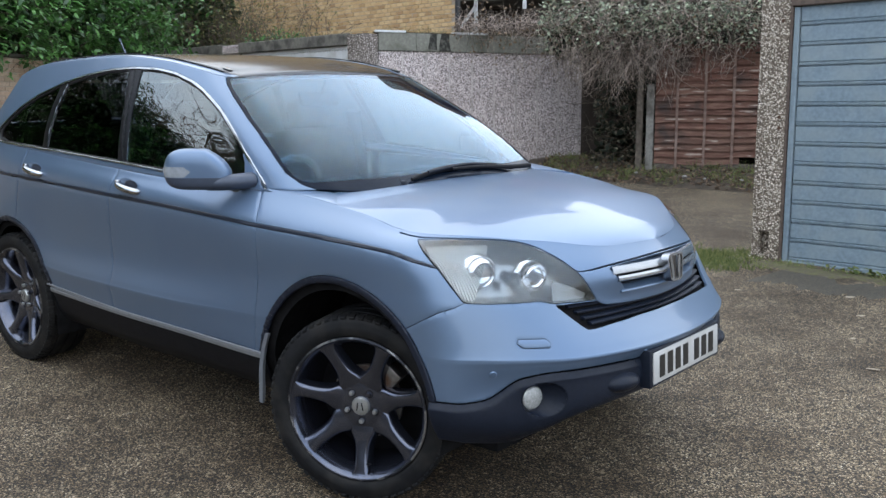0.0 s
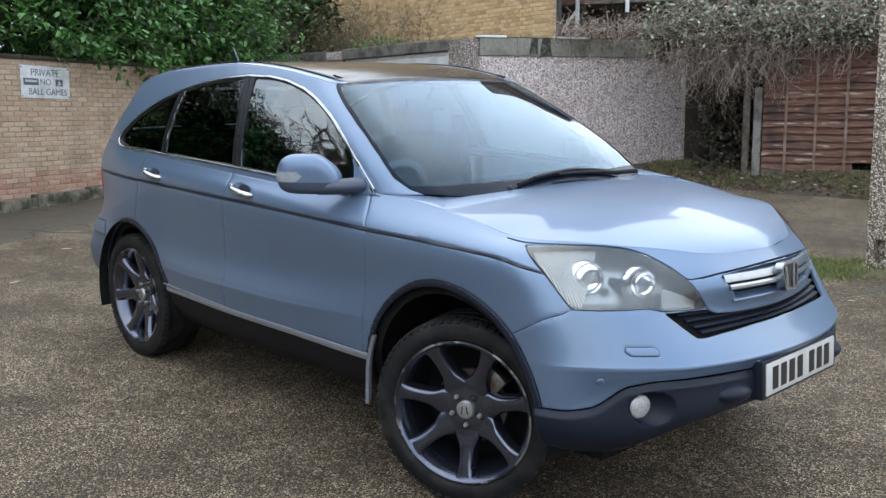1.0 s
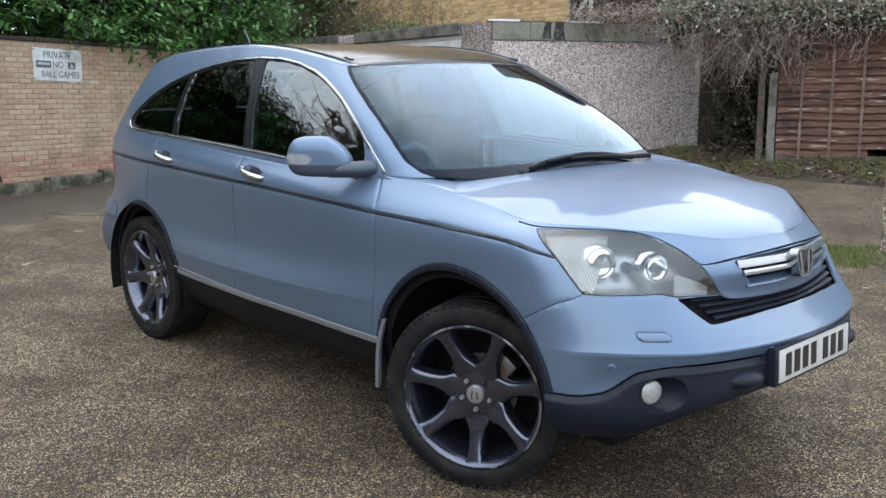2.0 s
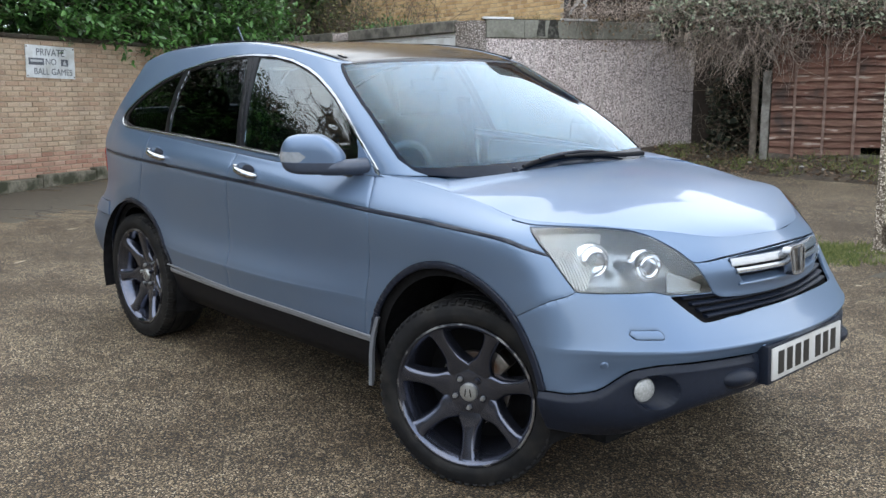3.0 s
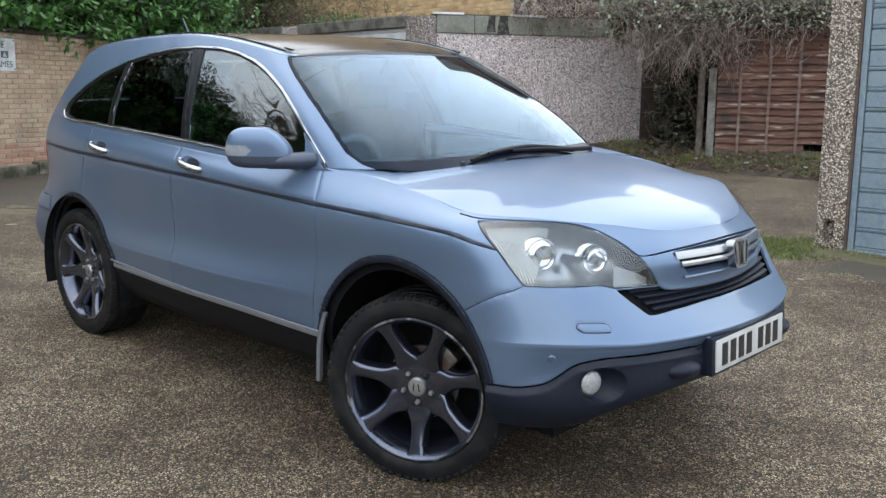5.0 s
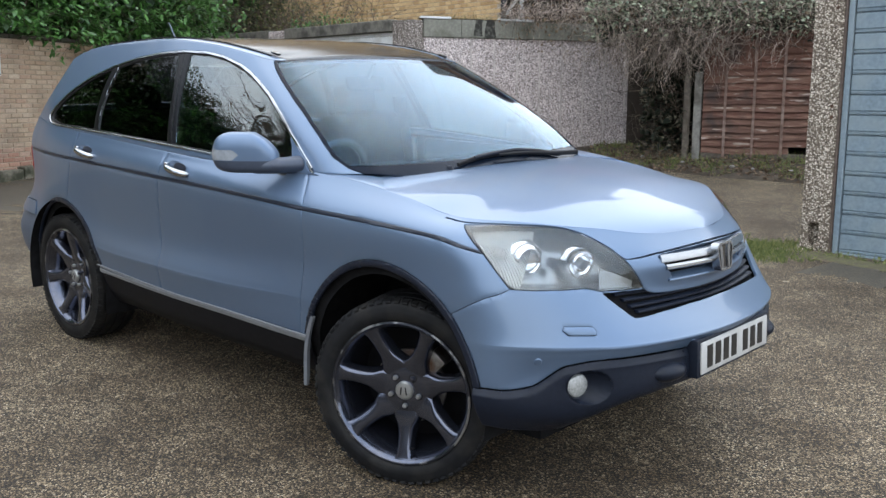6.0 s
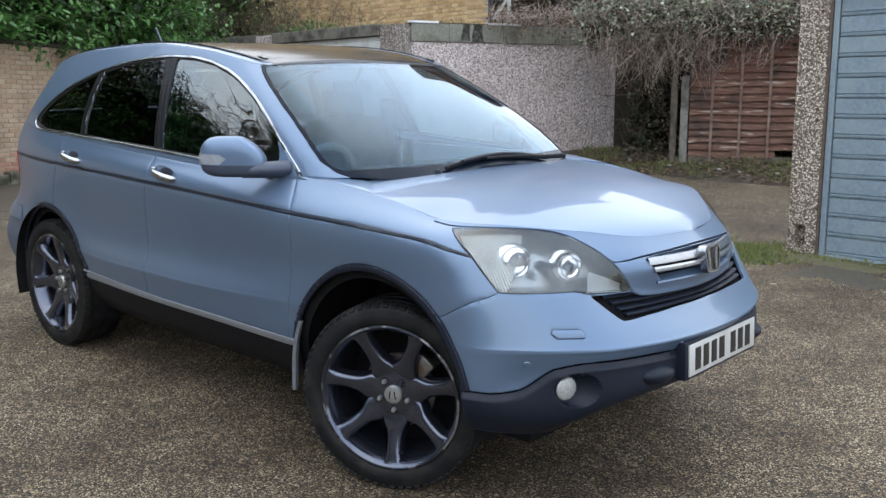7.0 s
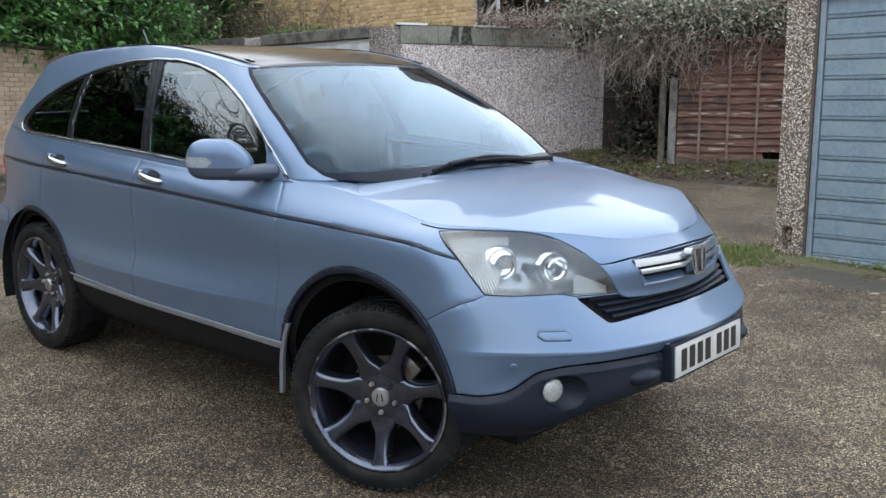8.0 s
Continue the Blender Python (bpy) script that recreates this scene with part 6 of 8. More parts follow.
wing = take(lambda v: curve(DOOR_FRONT, v[:, 2]) - v[:, 0])
front_door = take(lambda v: curve(DOOR_MIDDLE, v[:, 2]) - v[:, 0])
rear_door = take(lambda v: curve(DOOR_REAR, v[:, 2]) - v[:, 0])
quarter = rest

GV, GF = grid_mesh(greenhouse(520, 100))
GV, GF = weld(GV, GF)
rest = (GV, GF)
DLO = [(-0.49, 1.100), (-0.693, 1.121), (-0.869, 1.131), (-1.091, 1.142), (-1.364, 1.156), (-1.511, 1.162), (-1.847, 1.173), (-2.17, 1.179), (-2.382, 1.184), (-2.686, 1.188), (-2.79, 1.200),
       (-2.825, 1.233), (-2.787, 1.279), (-2.699, 1.330), (-2.596, 1.383), (-2.423, 1.449), (-2.202, 1.509), (-1.986, 1.550), (-1.777, 1.574), (-1.582, 1.583), (-1.4, 1.577), (-1.267, 1.558),
       (-1.132, 1.522), (-1.036, 1.484), (-0.872, 1.403), (-0.696, 1.289), (-0.549, 1.172), (-0.475, 1.106)]
FRONT_PANE = [(-0.625, 1.134), (-0.702, 1.143), (-0.878, 1.153), (-1.103, 1.165), (-1.394, 1.178), (-1.441, 1.315), (-1.477, 1.442), (-1.511, 1.558), (-1.381, 1.552), (-1.246, 1.530),
              (-1.104, 1.486), (-1.004, 1.443), (-0.893, 1.385), (-0.785, 1.319), (-0.67, 1.240), (-0.645, 1.206)]
REAR_PANE = [(-1.482, 1.181), (-1.854, 1.192), (-2.165, 1.199), (-2.176, 1.272), (-2.173, 1.373), (-2.145, 1.493), (-1.965, 1.528), (-1.757, 1.552), (-1.621, 1.558), (-1.553, 1.402)]
QUARTER_PANE = [(-2.232, 1.201), (-2.39, 1.204), (-2.663, 1.208), (-2.752, 1.224), (-2.757, 1.250), (-2.678, 1.306), (-2.574, 1.362), (-2.407, 1.428), (-2.226, 1.482), (-2.243, 1.385), (-2.242, 1.27)]
DIVIDER = [(-2.167, 1.190), (-2.178, 1.272), (-2.175, 1.373), (-2.147, 1.505), (-2.157, 1.505), (-2.187, 1.373), (-2.190, 1.272), (-2.179, 1.190)]
SAIL = [(-0.50, 1.104), (-0.615, 1.122), (-0.64, 1.206), (-0.66, 1.240), (-0.645, 1.243), (-0.549, 1.160)]
DOOR_POST = [(-1.394, 1.174), (-1.441, 1.315), (-1.477, 1.442), (-1.511, 1.558), (-1.516, 1.575), (-1.572, 1.575), (-1.515, 1.402), (-1.436, 1.171)]


def on_side(points, smooth=0, grow=0.0):
    return lambda v: np.where((v[:, 1] < -0.45) & (v[:, 0] > -2.98), outline(points, v[:, [0, 2]], smooth) - grow, 1.0)


SCREEN_EDGE = ([1.10, 1.118, 1.136, 1.177, 1.225, 1.296, 1.374, 1.457, 1.508, 1.545], [0.655, 0.707, 0.737, 0.752, 0.744, 0.722, 0.691, 0.648, 0.615, 0.583])


def screen_distance(v):
    """Negative on the windscreen: bounded by the two pillars, the foot and the roof."""
    return np.maximum(-v[:, 1] - np.interp(v[:, 2], *SCREEN_EDGE), np.where(v[:, 0] > -1.0, -1.0, 1.0))


chrome_frame = take(on_side(DLO, 0), 0.0005)
dlo_inside = keep_below(*chrome_frame, on_side(DLO, 0, -0.0085)(chrome_frame[0]))
chrome_frame = keep_below(*chrome_frame, -on_side(DLO, 0, -0.0085)(chrome_frame[0]))
screen_band = take(screen_distance, 0.001)
rear_screen = take(lambda v: np.maximum.reduce([np.abs(v[:, 1]) - 0.50, np.where(v[:, 0] < -2.7, -1.0, 1.0), 1.27 - v[:, 2], v[:, 2] - 1.545]), 0.002)
shell = rest
rest = dlo_inside
front_pane = take(on_side(FRONT_PANE, 0, 0.008), 0.0)
rear_pane = take(on_side(REAR_PANE, 0, 0.006), 0.0)
quarter_pane = take(on_side(QUARTER_PANE, 0, 0.006), 0.0)
divider = take(on_side(DIVIDER), 0.0)
sail = take(on_side(SAIL), 0.001)
door_post = take(on_side(DOOR_POST), 0.0006)
pillar_trim = rest


def pair(name, piece, material, label="", parent=car, **kw):
    """The right and the left part, as two objects."""
    v, f = panel(*piece, **kw)
    a = mesh_part(name, v, f, material, parent, label)
    b = mesh_part(name, v * np.array([1, -1, 1]), f[:, ::-1], material, parent, label)
    return a, b


def whole(name, piece, material, label="", parent=car, **kw):
    """One part across both sides."""
    v, f = panel(*both_sides(*piece), **kw)
    return mesh_part(name, v, f, material, parent, label)


# painted panels
BV, BF = grid_mesh(bonnet())
BF = outward(BV, BF, (0, 0, 0))
BV, BF = keep_below(BV, BF, (-0.117 - BV[:, 0]) * 0.80 - (0.775 + BV[:, 1]) * 0.95 + 0.002)          # cut off along the wing's rear corner
bonnet_all = weld(np.vstack([BV, nose_piece[0]]), np.vstack([BF, outward(*nose_piece) + len(BV)]))
whole("bonnet", bonnet_all, PAINT, thick=0.010, bevel=0.0)
fold = spline(right_side(RING_TOP), 600)
fold = [tuple(p) for p in fold[fold[:, 0] > 0.30]]
fold = fold + [(x, -y, z) for x, y, z in fold[-2::-1]] if fold[-1][1] > -0.01 else [(x, -y, z) for x, y, z in fold[:0:-1]] + fold
part("bonnet_fold", tube(bmesh.new(), [(x - 0.001, y, z - 0.0022) for x, y, z in fold[::3]], 0.0028, 8), PAINT, car)
whole("front_bumper", bumper, PAINT)
whole("grille_surround", surround, PAINT, thick=0.02)
pair("washer_cover", washer, PAINT, lift=0.003)
pair("front_wing", wing, PAINT, bevel=0.001)
front_doors = pair("front_door", front_door, PAINT)
rear_doors = pair("rear_door", rear_door, PAINT)
pair("quarter_panel", quarter, PAINT)
whole("rear_bumper", rear_bumper, PAINT, lift=0.006)
pair("sill_strip", strip, SILL_SILVER, "satin silver strip along the sill", lift=0.011, bevel=0.005)
pair("side_frame", shell, PAINT)
# a rounded ledge along the foot of the doors
for s in (-1, 1):
    pts = []
    for x in np.linspace(-0.44, -2.20, 40):
        i = int(np.argmin((LV[:, 0] - x) ** 2 + (LV[:, 2] - 0.488) ** 2))
        pts.append((x, s * (-LV[i, 1] + 0.006), 0.486 + 0.012 * np.clip((-1.4 - x) / 0.8, 0, 1)))
    part("sill_ledge", tube(bmesh.new(), pts, 0.0055, 8, 0.9), SILL_SILVER, car)
pair("mirror_sail", sail, PAINT, lift=0.004)
# the rear corner of the wing, between the bonnet, the windscreen's foot and the pillar, tangent to the body and to the pillar
low, high = lower_body(), greenhouse()
rim, rim_way = low[-1], low[-1] - low[-4]
sill_line, sill_way = high[0], high[2] - high[0]
c0, c1 = np.argmin(np.abs(rim[:, 0] + 0.11)), np.argmin(np.abs(rim[:, 0] + 0.70))
k0, k1 = np.argmin(np.abs(sill_line[:150, 1] + 0.655)), np.argmin(np.abs(sill_line[:, 0] + 0.70))
ci, ki = np.linspace(c0, c1, 60), np.linspace(k0, k1, 60)
at = lambda g, i: np.stack([np.interp(i, np.arange(len(g)), g[:, k]) for k in range(3)], 1)
a, b, da, db = at(rim, ci), at(sill_line, ki), at(rim_way, ci), at(sill_way, ki)
span = np.linalg.norm(b - a, axis=1)[:, None]
ease = np.linspace(0, 1, 60)[:, None]
da, db = da / np.linalg.norm(da, axis=1)[:, None] * span * (0.15 + 0.65 * ease), db / np.linalg.norm(db, axis=1)[:, None] * span * (0.10 + 0.70 * ease)
b[:, 2] -= 0.012 * (1 - ease[:, 0]) ** 2
s = np.linspace(0, 1, 16)[:, None, None]
patch = grid_mesh(a[None] * (2 * s ** 3 - 3 * s ** 2 + 1) + da[None] * (s ** 3 - 2 * s ** 2 + s) + b[None] * (3 * s ** 2 - 2 * s ** 3) + db[None] * (s ** 3 - s ** 2))
pair("wing_corner", patch, PAINT, bevel=0.0)
# dark trim
cv, cf = cladding
cf = outward(cv, cf)
below = curve(CLAD_TOP, turn_of(cv)) - cv[:, 2]
cv = cv + normals(cv, cf) * (0.002 + 0.017 * np.clip(below / 0.022, 0, 1))[:, None]          # a sloping ledge along its top
clad = whole("bumper_cladding", (cv, cf), BLACK_PLASTIC, "dark grey textured plastic lower bumper", bevel=0.002)
pair("arch_trim", arch_trim_f, ARCH_PLASTIC, lift=0.006, bevel=0.004)
pair("arch_trim", arch_trim_r, ARCH_PLASTIC, lift=0.006, bevel=0.004)
pair("sill_cladding", sill, BLACK_RUBBER, "black plastic sill cladding", lift=0.004)
whole("rear_cladding", rear_cladding, MIRROR_GREY, "grey plastic lower rear bumper")
pair("belt_moulding", moulding, MOULDING, lift=0.003)
pair("pillar_trim", pillar_trim, PILLAR_BLACK, thick=0.02)
pair("door_post_film", door_post, POST_FILM, thick=0.02, lift=0.001)
pair("divider_chrome", divider, DARK_CHROME, lift=0.003)
pair("window_chrome", chrome_frame, TRIM_CHROME, lift=0.006, bevel=0.0)
# a rounded chrome bead round the side windows
bead = spline(DLO, 150)
bead = bead[(bead[:, 0] < -0.50) | (bead[:, 1] > 1.125)]
pts = []
for x, z in bead:
    i = int(np.argmin((GV[:, 0] - x) ** 2 + (GV[:, 2] - z) ** 2 + (GV[:, 1] > -0.4)))
    pts.append((x, GV[i, 1] - 0.004, z + (0.004 if z < 1.24 else -0.004)))
for s in (-1, 1):
    part("window_bead", tube(bmesh.new(), [(x, y * -s, z) for x, y, z in pts], 0.0045, 8), TRIM_CHROME, car, "polished chrome window surround")
# glass
pair("front_side_window", front_pane, CLEAR_GLASS, "clear side window glass", thick=0.004, lift=-0.004, bevel=0)
pair("rear_side_window", rear_pane, TINTED_GLASS, "black tinted privacy glass", thick=0.004, lift=-0.004, bevel=0)
pair("quarter_window", quarter_pane, TINTED_GLASS, "black tinted privacy glass", thick=0.004, lift=-0.004, bevel=0)
whole("tailgate_window", rear_screen, TINTED_GLASS, thick=0.004, bevel=0)
pair("tail_light", tail_lamp, RED_LENS, "red plastic tail light", lift=0.004)


def frit(v):
    """Negative in the clear part of the windscreen, inside its black border."""
    return np.maximum.reduce([np.abs(v[:, 1]) - np.interp(v[:, 2], *SCREEN_EDGE) + 0.010, v[:, 2] - 1.552 + 0.05 * v[:, 1] ** 2, 1.146 - v[:, 2]])


clear = keep_below(*screen_band, frit(screen_band[0]))
border = keep_below(*screen_band, -frit(screen_band[0]))
windscreen = whole("windscreen", clear, SCREEN_GLASS, "windscreen with the blue of the reflected sky put into its glass", thick=0.005, bevel=0)
whole("windscreen_border", border, FRIT_BLACK, parent=windscreen, thick=0.006, bevel=0.001)
for ob in [windscreen] + [o for o in car.children if "window" in o.name and "chrome" not in o.name]:
    ob.visible_shadow = False

# roof: a glossy black panel between two painted rails
RV, RF = grid_mesh(roof())
RV, RF = weld(RV, RF)
rail_at = lambda v: np.abs(v[:, 1]) - np.interp(v[:, 0], [-2.92, -2.5, -1.6, -1.1, -0.99], [0.52, 0.545, 0.565, 0.55, 0.535])
whole("roof_panel", keep_below(RV, RF, rail_at(RV) + 0.002), ROOF_BLACK, "glossy black roof panel", thick=0.02)
pair("roof_side", keep_below(RV, RF, 0.002 - rail_at(RV)), PAINT, thick=0.02, lift=0.002)
for s in (-1, 1):
    bm = bmesh.new()
    xs = np.linspace(-2.75, -1.05, 40)
    e = spline(right_side(ROOF_EDGE)[3:11], 300)
    o = np.argsort(e[:, 0])
    pts = [(x, s * (np.interp(x, e[o, 0], -e[o, 1]) - 0.045), np.interp(x, e[o, 0], e[o, 2]) + 0.010) for x in xs]
    tube(bm, pts, 0.0035, 6)
    part("roof_moulding", bm, BLACK_RUBBER, car)
    bm = bmesh.new()
    box(bm, pose(-1.05, s * 0.538, 1.572, 0, 14, 0), 0.045, 0.022, 0.010, 0.003)
    part("rail_cap", bm, GLOSS_BLACK, car)
bm = bmesh.new()
tube(bm, [(-2.62, -0.05, 1.59), (-2.635, -0.05, 1.64), (-2.72, -0.045, 1.757)], [0.009, 0.0045, 0.004], 8)
part("aerial", bm, MIRROR_GREY, car)

# inner shell, wheel housings, floor
v, f = grid_mesh(lower_body(150, 44))
v, f = weld(v, f)
f = outward(v, f)
v = v - normals(v, f) * 0.026
v, f = keep_below(v, f, np.maximum.reduce([-arch(v, ARCH_F) - 0.03, -arch(v, ARCH_R) - 0.03, np.where(v[:, 0] > 0.2, -outline(nose_outline([(a, z) for a, z in LAMP]), nose(v)), -1)]))
v, f = both_sides(v, f)
mesh_part("inner_body", v, f, UNDER_BLACK, car)
for a in (ARCH_F, ARCH_R):
    for s in (-1, 1):
        bm = bmesh.new()
        n, rows = 28, []
        for y in (0.50, 0.84):
            ring = [(a[0] + (a[2] + 0.012) * math.cos(t), s * y, a[1] + (a[2] + 0.012) * math.sin(t)) for t in np.linspace(-0.25, math.pi + 0.25, n)]
            rows.append([bm.verts.new(p) for p in ring])
        for k in range(n - 1):
            bm.faces.new((rows[0][k], rows[0][k + 1], rows[1][k + 1], rows[1][k]))
        bm.faces.new(rows[0])
        part("wheel_housing", bm, UNDER_BLACK, car)
bm = bmesh.new()
box(bm, pose(-1.3, 0, 0.255), 3.5, 1.10, 0.10, 0.02)
box(bm, pose(0.25, 0, 0.42), 0.75, 1.05, 0.12, 0.03)
box(bm, pose(-1.3, 0, 0.315), 1.62, 1.40, 0.13, 0.02)
part("underbody", bm, UNDER_BLACK, car)
for s in (-1, 1):
    bm = bmesh.new()
    box(bm, pose(0.40, s * 0.72, 0.36, 0, -12, 0), 0.03, 0.14, 0.07, 0.01)
    part("air_deflector", bm, UNDER_BLACK, car)
    bm = bmesh.new()
    rows = []
    for k, z in enumerate(np.linspace(0.285, 0.575, 15)):          # follows the arch, broader towards its foot
        back = ARCH_F[0] - math.sqrt(ARCH_F[2] ** 2 - max(z - ARCH_F[1], 0) ** 2) + 0.002
        wide = 0.015 + 0.007 * (1 - k / 14) - 0.008 * max(0.317 - z, 0) / 0.032
        rows.append([bm.verts.new((back + dx - 0.010 * (1 - k / 14), s * (0.898 - dy), z)) for dx, dy in ((0.010, 0.004), (-0.006, 0.0), (-0.008, wide), (0.008, wide))])
    for p, q in zip(rows, rows[1:]):
        for i in range(4):
            bm.faces.new((p[i], p[(i + 1) % 4], q[(i + 1) % 4], q[i]))
    bm.faces.new(rows[0])
    bm.faces.new(rows[-1])
    bmesh.ops.recalc_face_normals(bm, faces=bm.faces)
    part("mudguard", bm, FLAP_GREY, car, "grey mudguard strip behind the front wheel")
    bm = bmesh.new()
    box(bm, pose(-3.000, s * 0.690, 0.475, 0, 6, 0), 0.02, 0.20, 0.30, 0.008)
    part("mud_flap", bm, BLACK_RUBBER, car, "black rubber mud flap")


LG = lower_body()
LG = LG[:, (LG[:, :, 0].min(0) > 0.0)]          # the columns of the nose, from the centre round to the wheel arch


def spot(bearing, z):
    """The place and the outward normal of the body at a bearing round the nose and a height."""
    def at(zz):
        ring = np.array([[np.interp(zz, LG[:, k, 2], LG[:, k, 0]), np.interp(zz, LG[:, k, 2], LG[:, k, 1])] for k in range(0, LG.shape[1], 3)])
        a = np.degrees(np.arctan2(-ring[:, 1], ring[:, 0] + 0.2))
        return lambda b: np.array([np.interp(b, a, ring[:, 0]), np.interp(b, a, ring[:, 1]), zz])
    mid, high = at(z), at(z + 0.01)
    p = mid(bearing)
    n = np.cross(mid(bearing + 1) - mid(max(bearing - 1, 0)), high(bearing) - p)
    n /= np.linalg.norm(n)
    if n[0] < 0:
        n = -n
    return Vector(p), Vector(n)




def facing(place, ahead, s=1):
    """A pose at place whose z axis points along ahead; s = -1 mirrors it to the other side."""
    p, d = Vector(place), Vector(ahead)
    if s < 0:
        p, d = Vector((p.x, -p.y, p.z)), Vector((d.x, -d.y, d.z))
    return Matrix.Translation(p) @ d.to_track_quat("Z", "Y").to_matrix().to_4x4()


# headlights: a bowl behind a clear cover, with a projector, a main reflector and an indicator
for s in (-1, 1):
    flip = np.array([1, -s, 1])
    v, f = panel(*lamp, thick=0.004, bevel=0)
    light = mesh_part("headlight", v * flip, f if s < 0 else f[:, ::-1], LAMP_GLASS, car, "clear headlight with projector lens and chrome reflectors")
    light.visible_shadow = False
    v, f = lamp
    f = outward(v, f)
    n = normals(v, f)
    c = v.mean(0)
    deep = v - n * 0.02 + (c - v) * 0.04 - np.array([0.085, -0.035, 0.0])
    edge = rim_edges(f)
    k = len(v)
    side = np.vstack([np.stack([edge[:, 1], edge[:, 0], edge[:, 0] + k], 1), np.stack([edge[:, 1], edge[:, 0] + k, edge[:, 1] + k], 1)])
    vv, ff = np.vstack([v - n * 0.004, deep]), np.vstack([f + k, side])
    mesh_part("lamp_bowl", vv * flip, ff if s < 0 else ff[:, ::-1], LAMP_SILVER, light, "silver-grey lamp bowl")
    ahead = Vector((0.93, -0.36, -0.02)).normalized()
    for bearing, z, r, back in ((44.2, 0.893, 0.052, 0.062), (34.0, 0.876, 0.046, 0.058)):
        p, _ = spot(bearing, z)
        m = facing(p - ahead * back, ahead, -s)
        bm = bmesh.new()
        if r > 0.05:          # a polished dome round the lens
            lathe(bm, [(0.030, -0.06), (0.056, -0.04), (0.059, -0.018), (0.056, 0.000), (0.049, 0.014), (0.041, 0.020), (0.037, 0.016), (0.035, 0.0)], 40, m)
        else:
            lathe(bm, [(0.012, -0.035), (r * 0.66, -0.02), (r * 0.92, 0.004), (r, 0.018), (r * 1.08, 0.018), (r * 1.10, -0.02), (r * 0.7, -0.045)], 40, m)
        part("reflector", bm, CHROME, light, "chrome reflector bowl")
        bm = bmesh.new()
        if r > 0.05:
            lathe(bm, [(0.030, -0.03), (0.033, 0.004), (0.031, 0.014), (0.024, 0.024), (0.013, 0.030), (0.004, 0.032)], 32, m)
            part("projector_lens", bm, LENS_GLASS, light, "glass projector lens")
            bm = bmesh.new()
            lathe(bm, [(0.0335, -0.03), (0.0335, 0.010), (0.040, 0.012), (0.041, -0.03)], 32, m, closed=True)
            part("projector_ring", bm, DARK_CHROME, light)
        else:
            lathe(bm, [(0.004, 0.0), (0.010, -0.005), (0.011, -0.03), (0.005, -0.034)], 20, m)
            part("bulb_shield", bm, DARK_CHROME, light)
            bm = bmesh.new()
            lathe(bm, [(r * 0.60, 0.020), (r * 0.72, 0.026), (r * 0.80, 0.020), (r * 0.70, 0.010)], 36, m, closed=True)
            part("inner_ring", bm, CHROME, light)
    for bearing, z, r in ((44.2, 0.893, 0.062), (34.0, 0.876, 0.055)):
        p, _ = spot(bearing, z)
        bm = lathe(bmesh.new(), [(r - 0.008, -0.02), (r - 0.008, 0.0), (r - 0.003, 0.006), (r, 0.0), (r + 0.004, -0.02)], 40, facing(p - ahead * 0.066, ahead, -s), closed=True)
        part("bezel", bm, CHROME, light)
    v, f = lamp
    v, f = keep_below(v, f, 45.5 - 22 * (v[:, 2] - 0.90) - turn_of(v))
    f = outward(v, f)
    v, f = panel(v - normals(v, f) * 0.030, f, thick=0.004, bevel=0)
    mesh_part("corner_reflector", v * flip, f if s < 0 else f[:, ::-1], LAMP_BRIGHT, light, "bright ribbed corner reflector")
    p, _ = spot(39.3, 0.880)
    bm = bmesh.new()
    lathe(bm, [(0.004, -0.012), (0.012, -0.006), (0.016, 0.006), (0.018, 0.006), (0.018, -0.02)], 20, facing(p - ahead * 0.05, ahead, -s))
    part("side_bulb", bm, DARK_CHROME, light)
    p, q = spot(51.0, 0.945)
    bm = bmesh.new()
    m = facing(p - q * 0.03, q, -s)
    for i in range(9):
        box(bm, m @ pose(-0.026 + 0.0065 * i, 0.012 - 0.003 * i, -0.004, 0, 0, 4), 0.0042, 0.050 - 0.002 * abs(i - 4), 0.010, 0.0016, 1)
    part("indicator", bm, AMBER_CLEAR, light, "finely ribbed clear indicator lens")
    # a pale wedge of the bowl towards the grille
    v, f = lamp
    v, f = keep_below(v, f, np.maximum.reduce([turn_of(v) - 31.0, 23.2 - turn_of(v), v[:, 2] - 0.800 - 0.0085 * (turn_of(v) - 22.0)]))
    f = outward(v, f)
    v, f = panel(v - normals(v, f) * 0.034, f, thick=0.004, bevel=0)
    mesh_part("inner_reflector", v * flip, f if s < 0 else f[:, ::-1], LAMP_MID, light, "pale inner reflector wedge")

# front grilles


def slat(bearing_end, z, height, depth, proud, z_end=None, n=26, sec=None):
    """A bar across the nose that follows its curve, as a loop of rings."""
    bm, rings = bmesh.new(), []
    for t in np.linspace(-bearing_end, bearing_end, 2 * n + 1):
        zz = z + (0 if z_end is None else (z_end - z) * (t / bearing_end) ** 2)
        p, d = spot(abs(t), zz)
        d = Vector((d.x, d.y, 0)).normalized()
        if t < 0:
            p, d = Vector((p.x, -p.y, p.z)), Vector((d.x, -d.y, d.z))
        p = Vector((p.x, p.y, zz)) + d * proud
        up = Vector((0, 0, 1))
        h = height / 2
        sec = sec or [(0, -h * 0.7), (0.004, -h * 0.3), (0.004, h * 0.3), (0, h * 0.75), (-depth, h), (-depth, -h)]
        rings.append([bm.verts.new(p + d * a + up * b) for a, b in sec])
    for a, b in zip(rings, rings[1:]):
        for k in range(6):
            bm.faces.new((a[k], b[k], b[(k + 1) % 6], a[(k + 1) % 6]))
    bm.faces.new(rings[0][::-1])
    bm.faces.new(rings[-1])
    bmesh.ops.recalc_face_normals(bm, faces=bm.faces)
    return bm


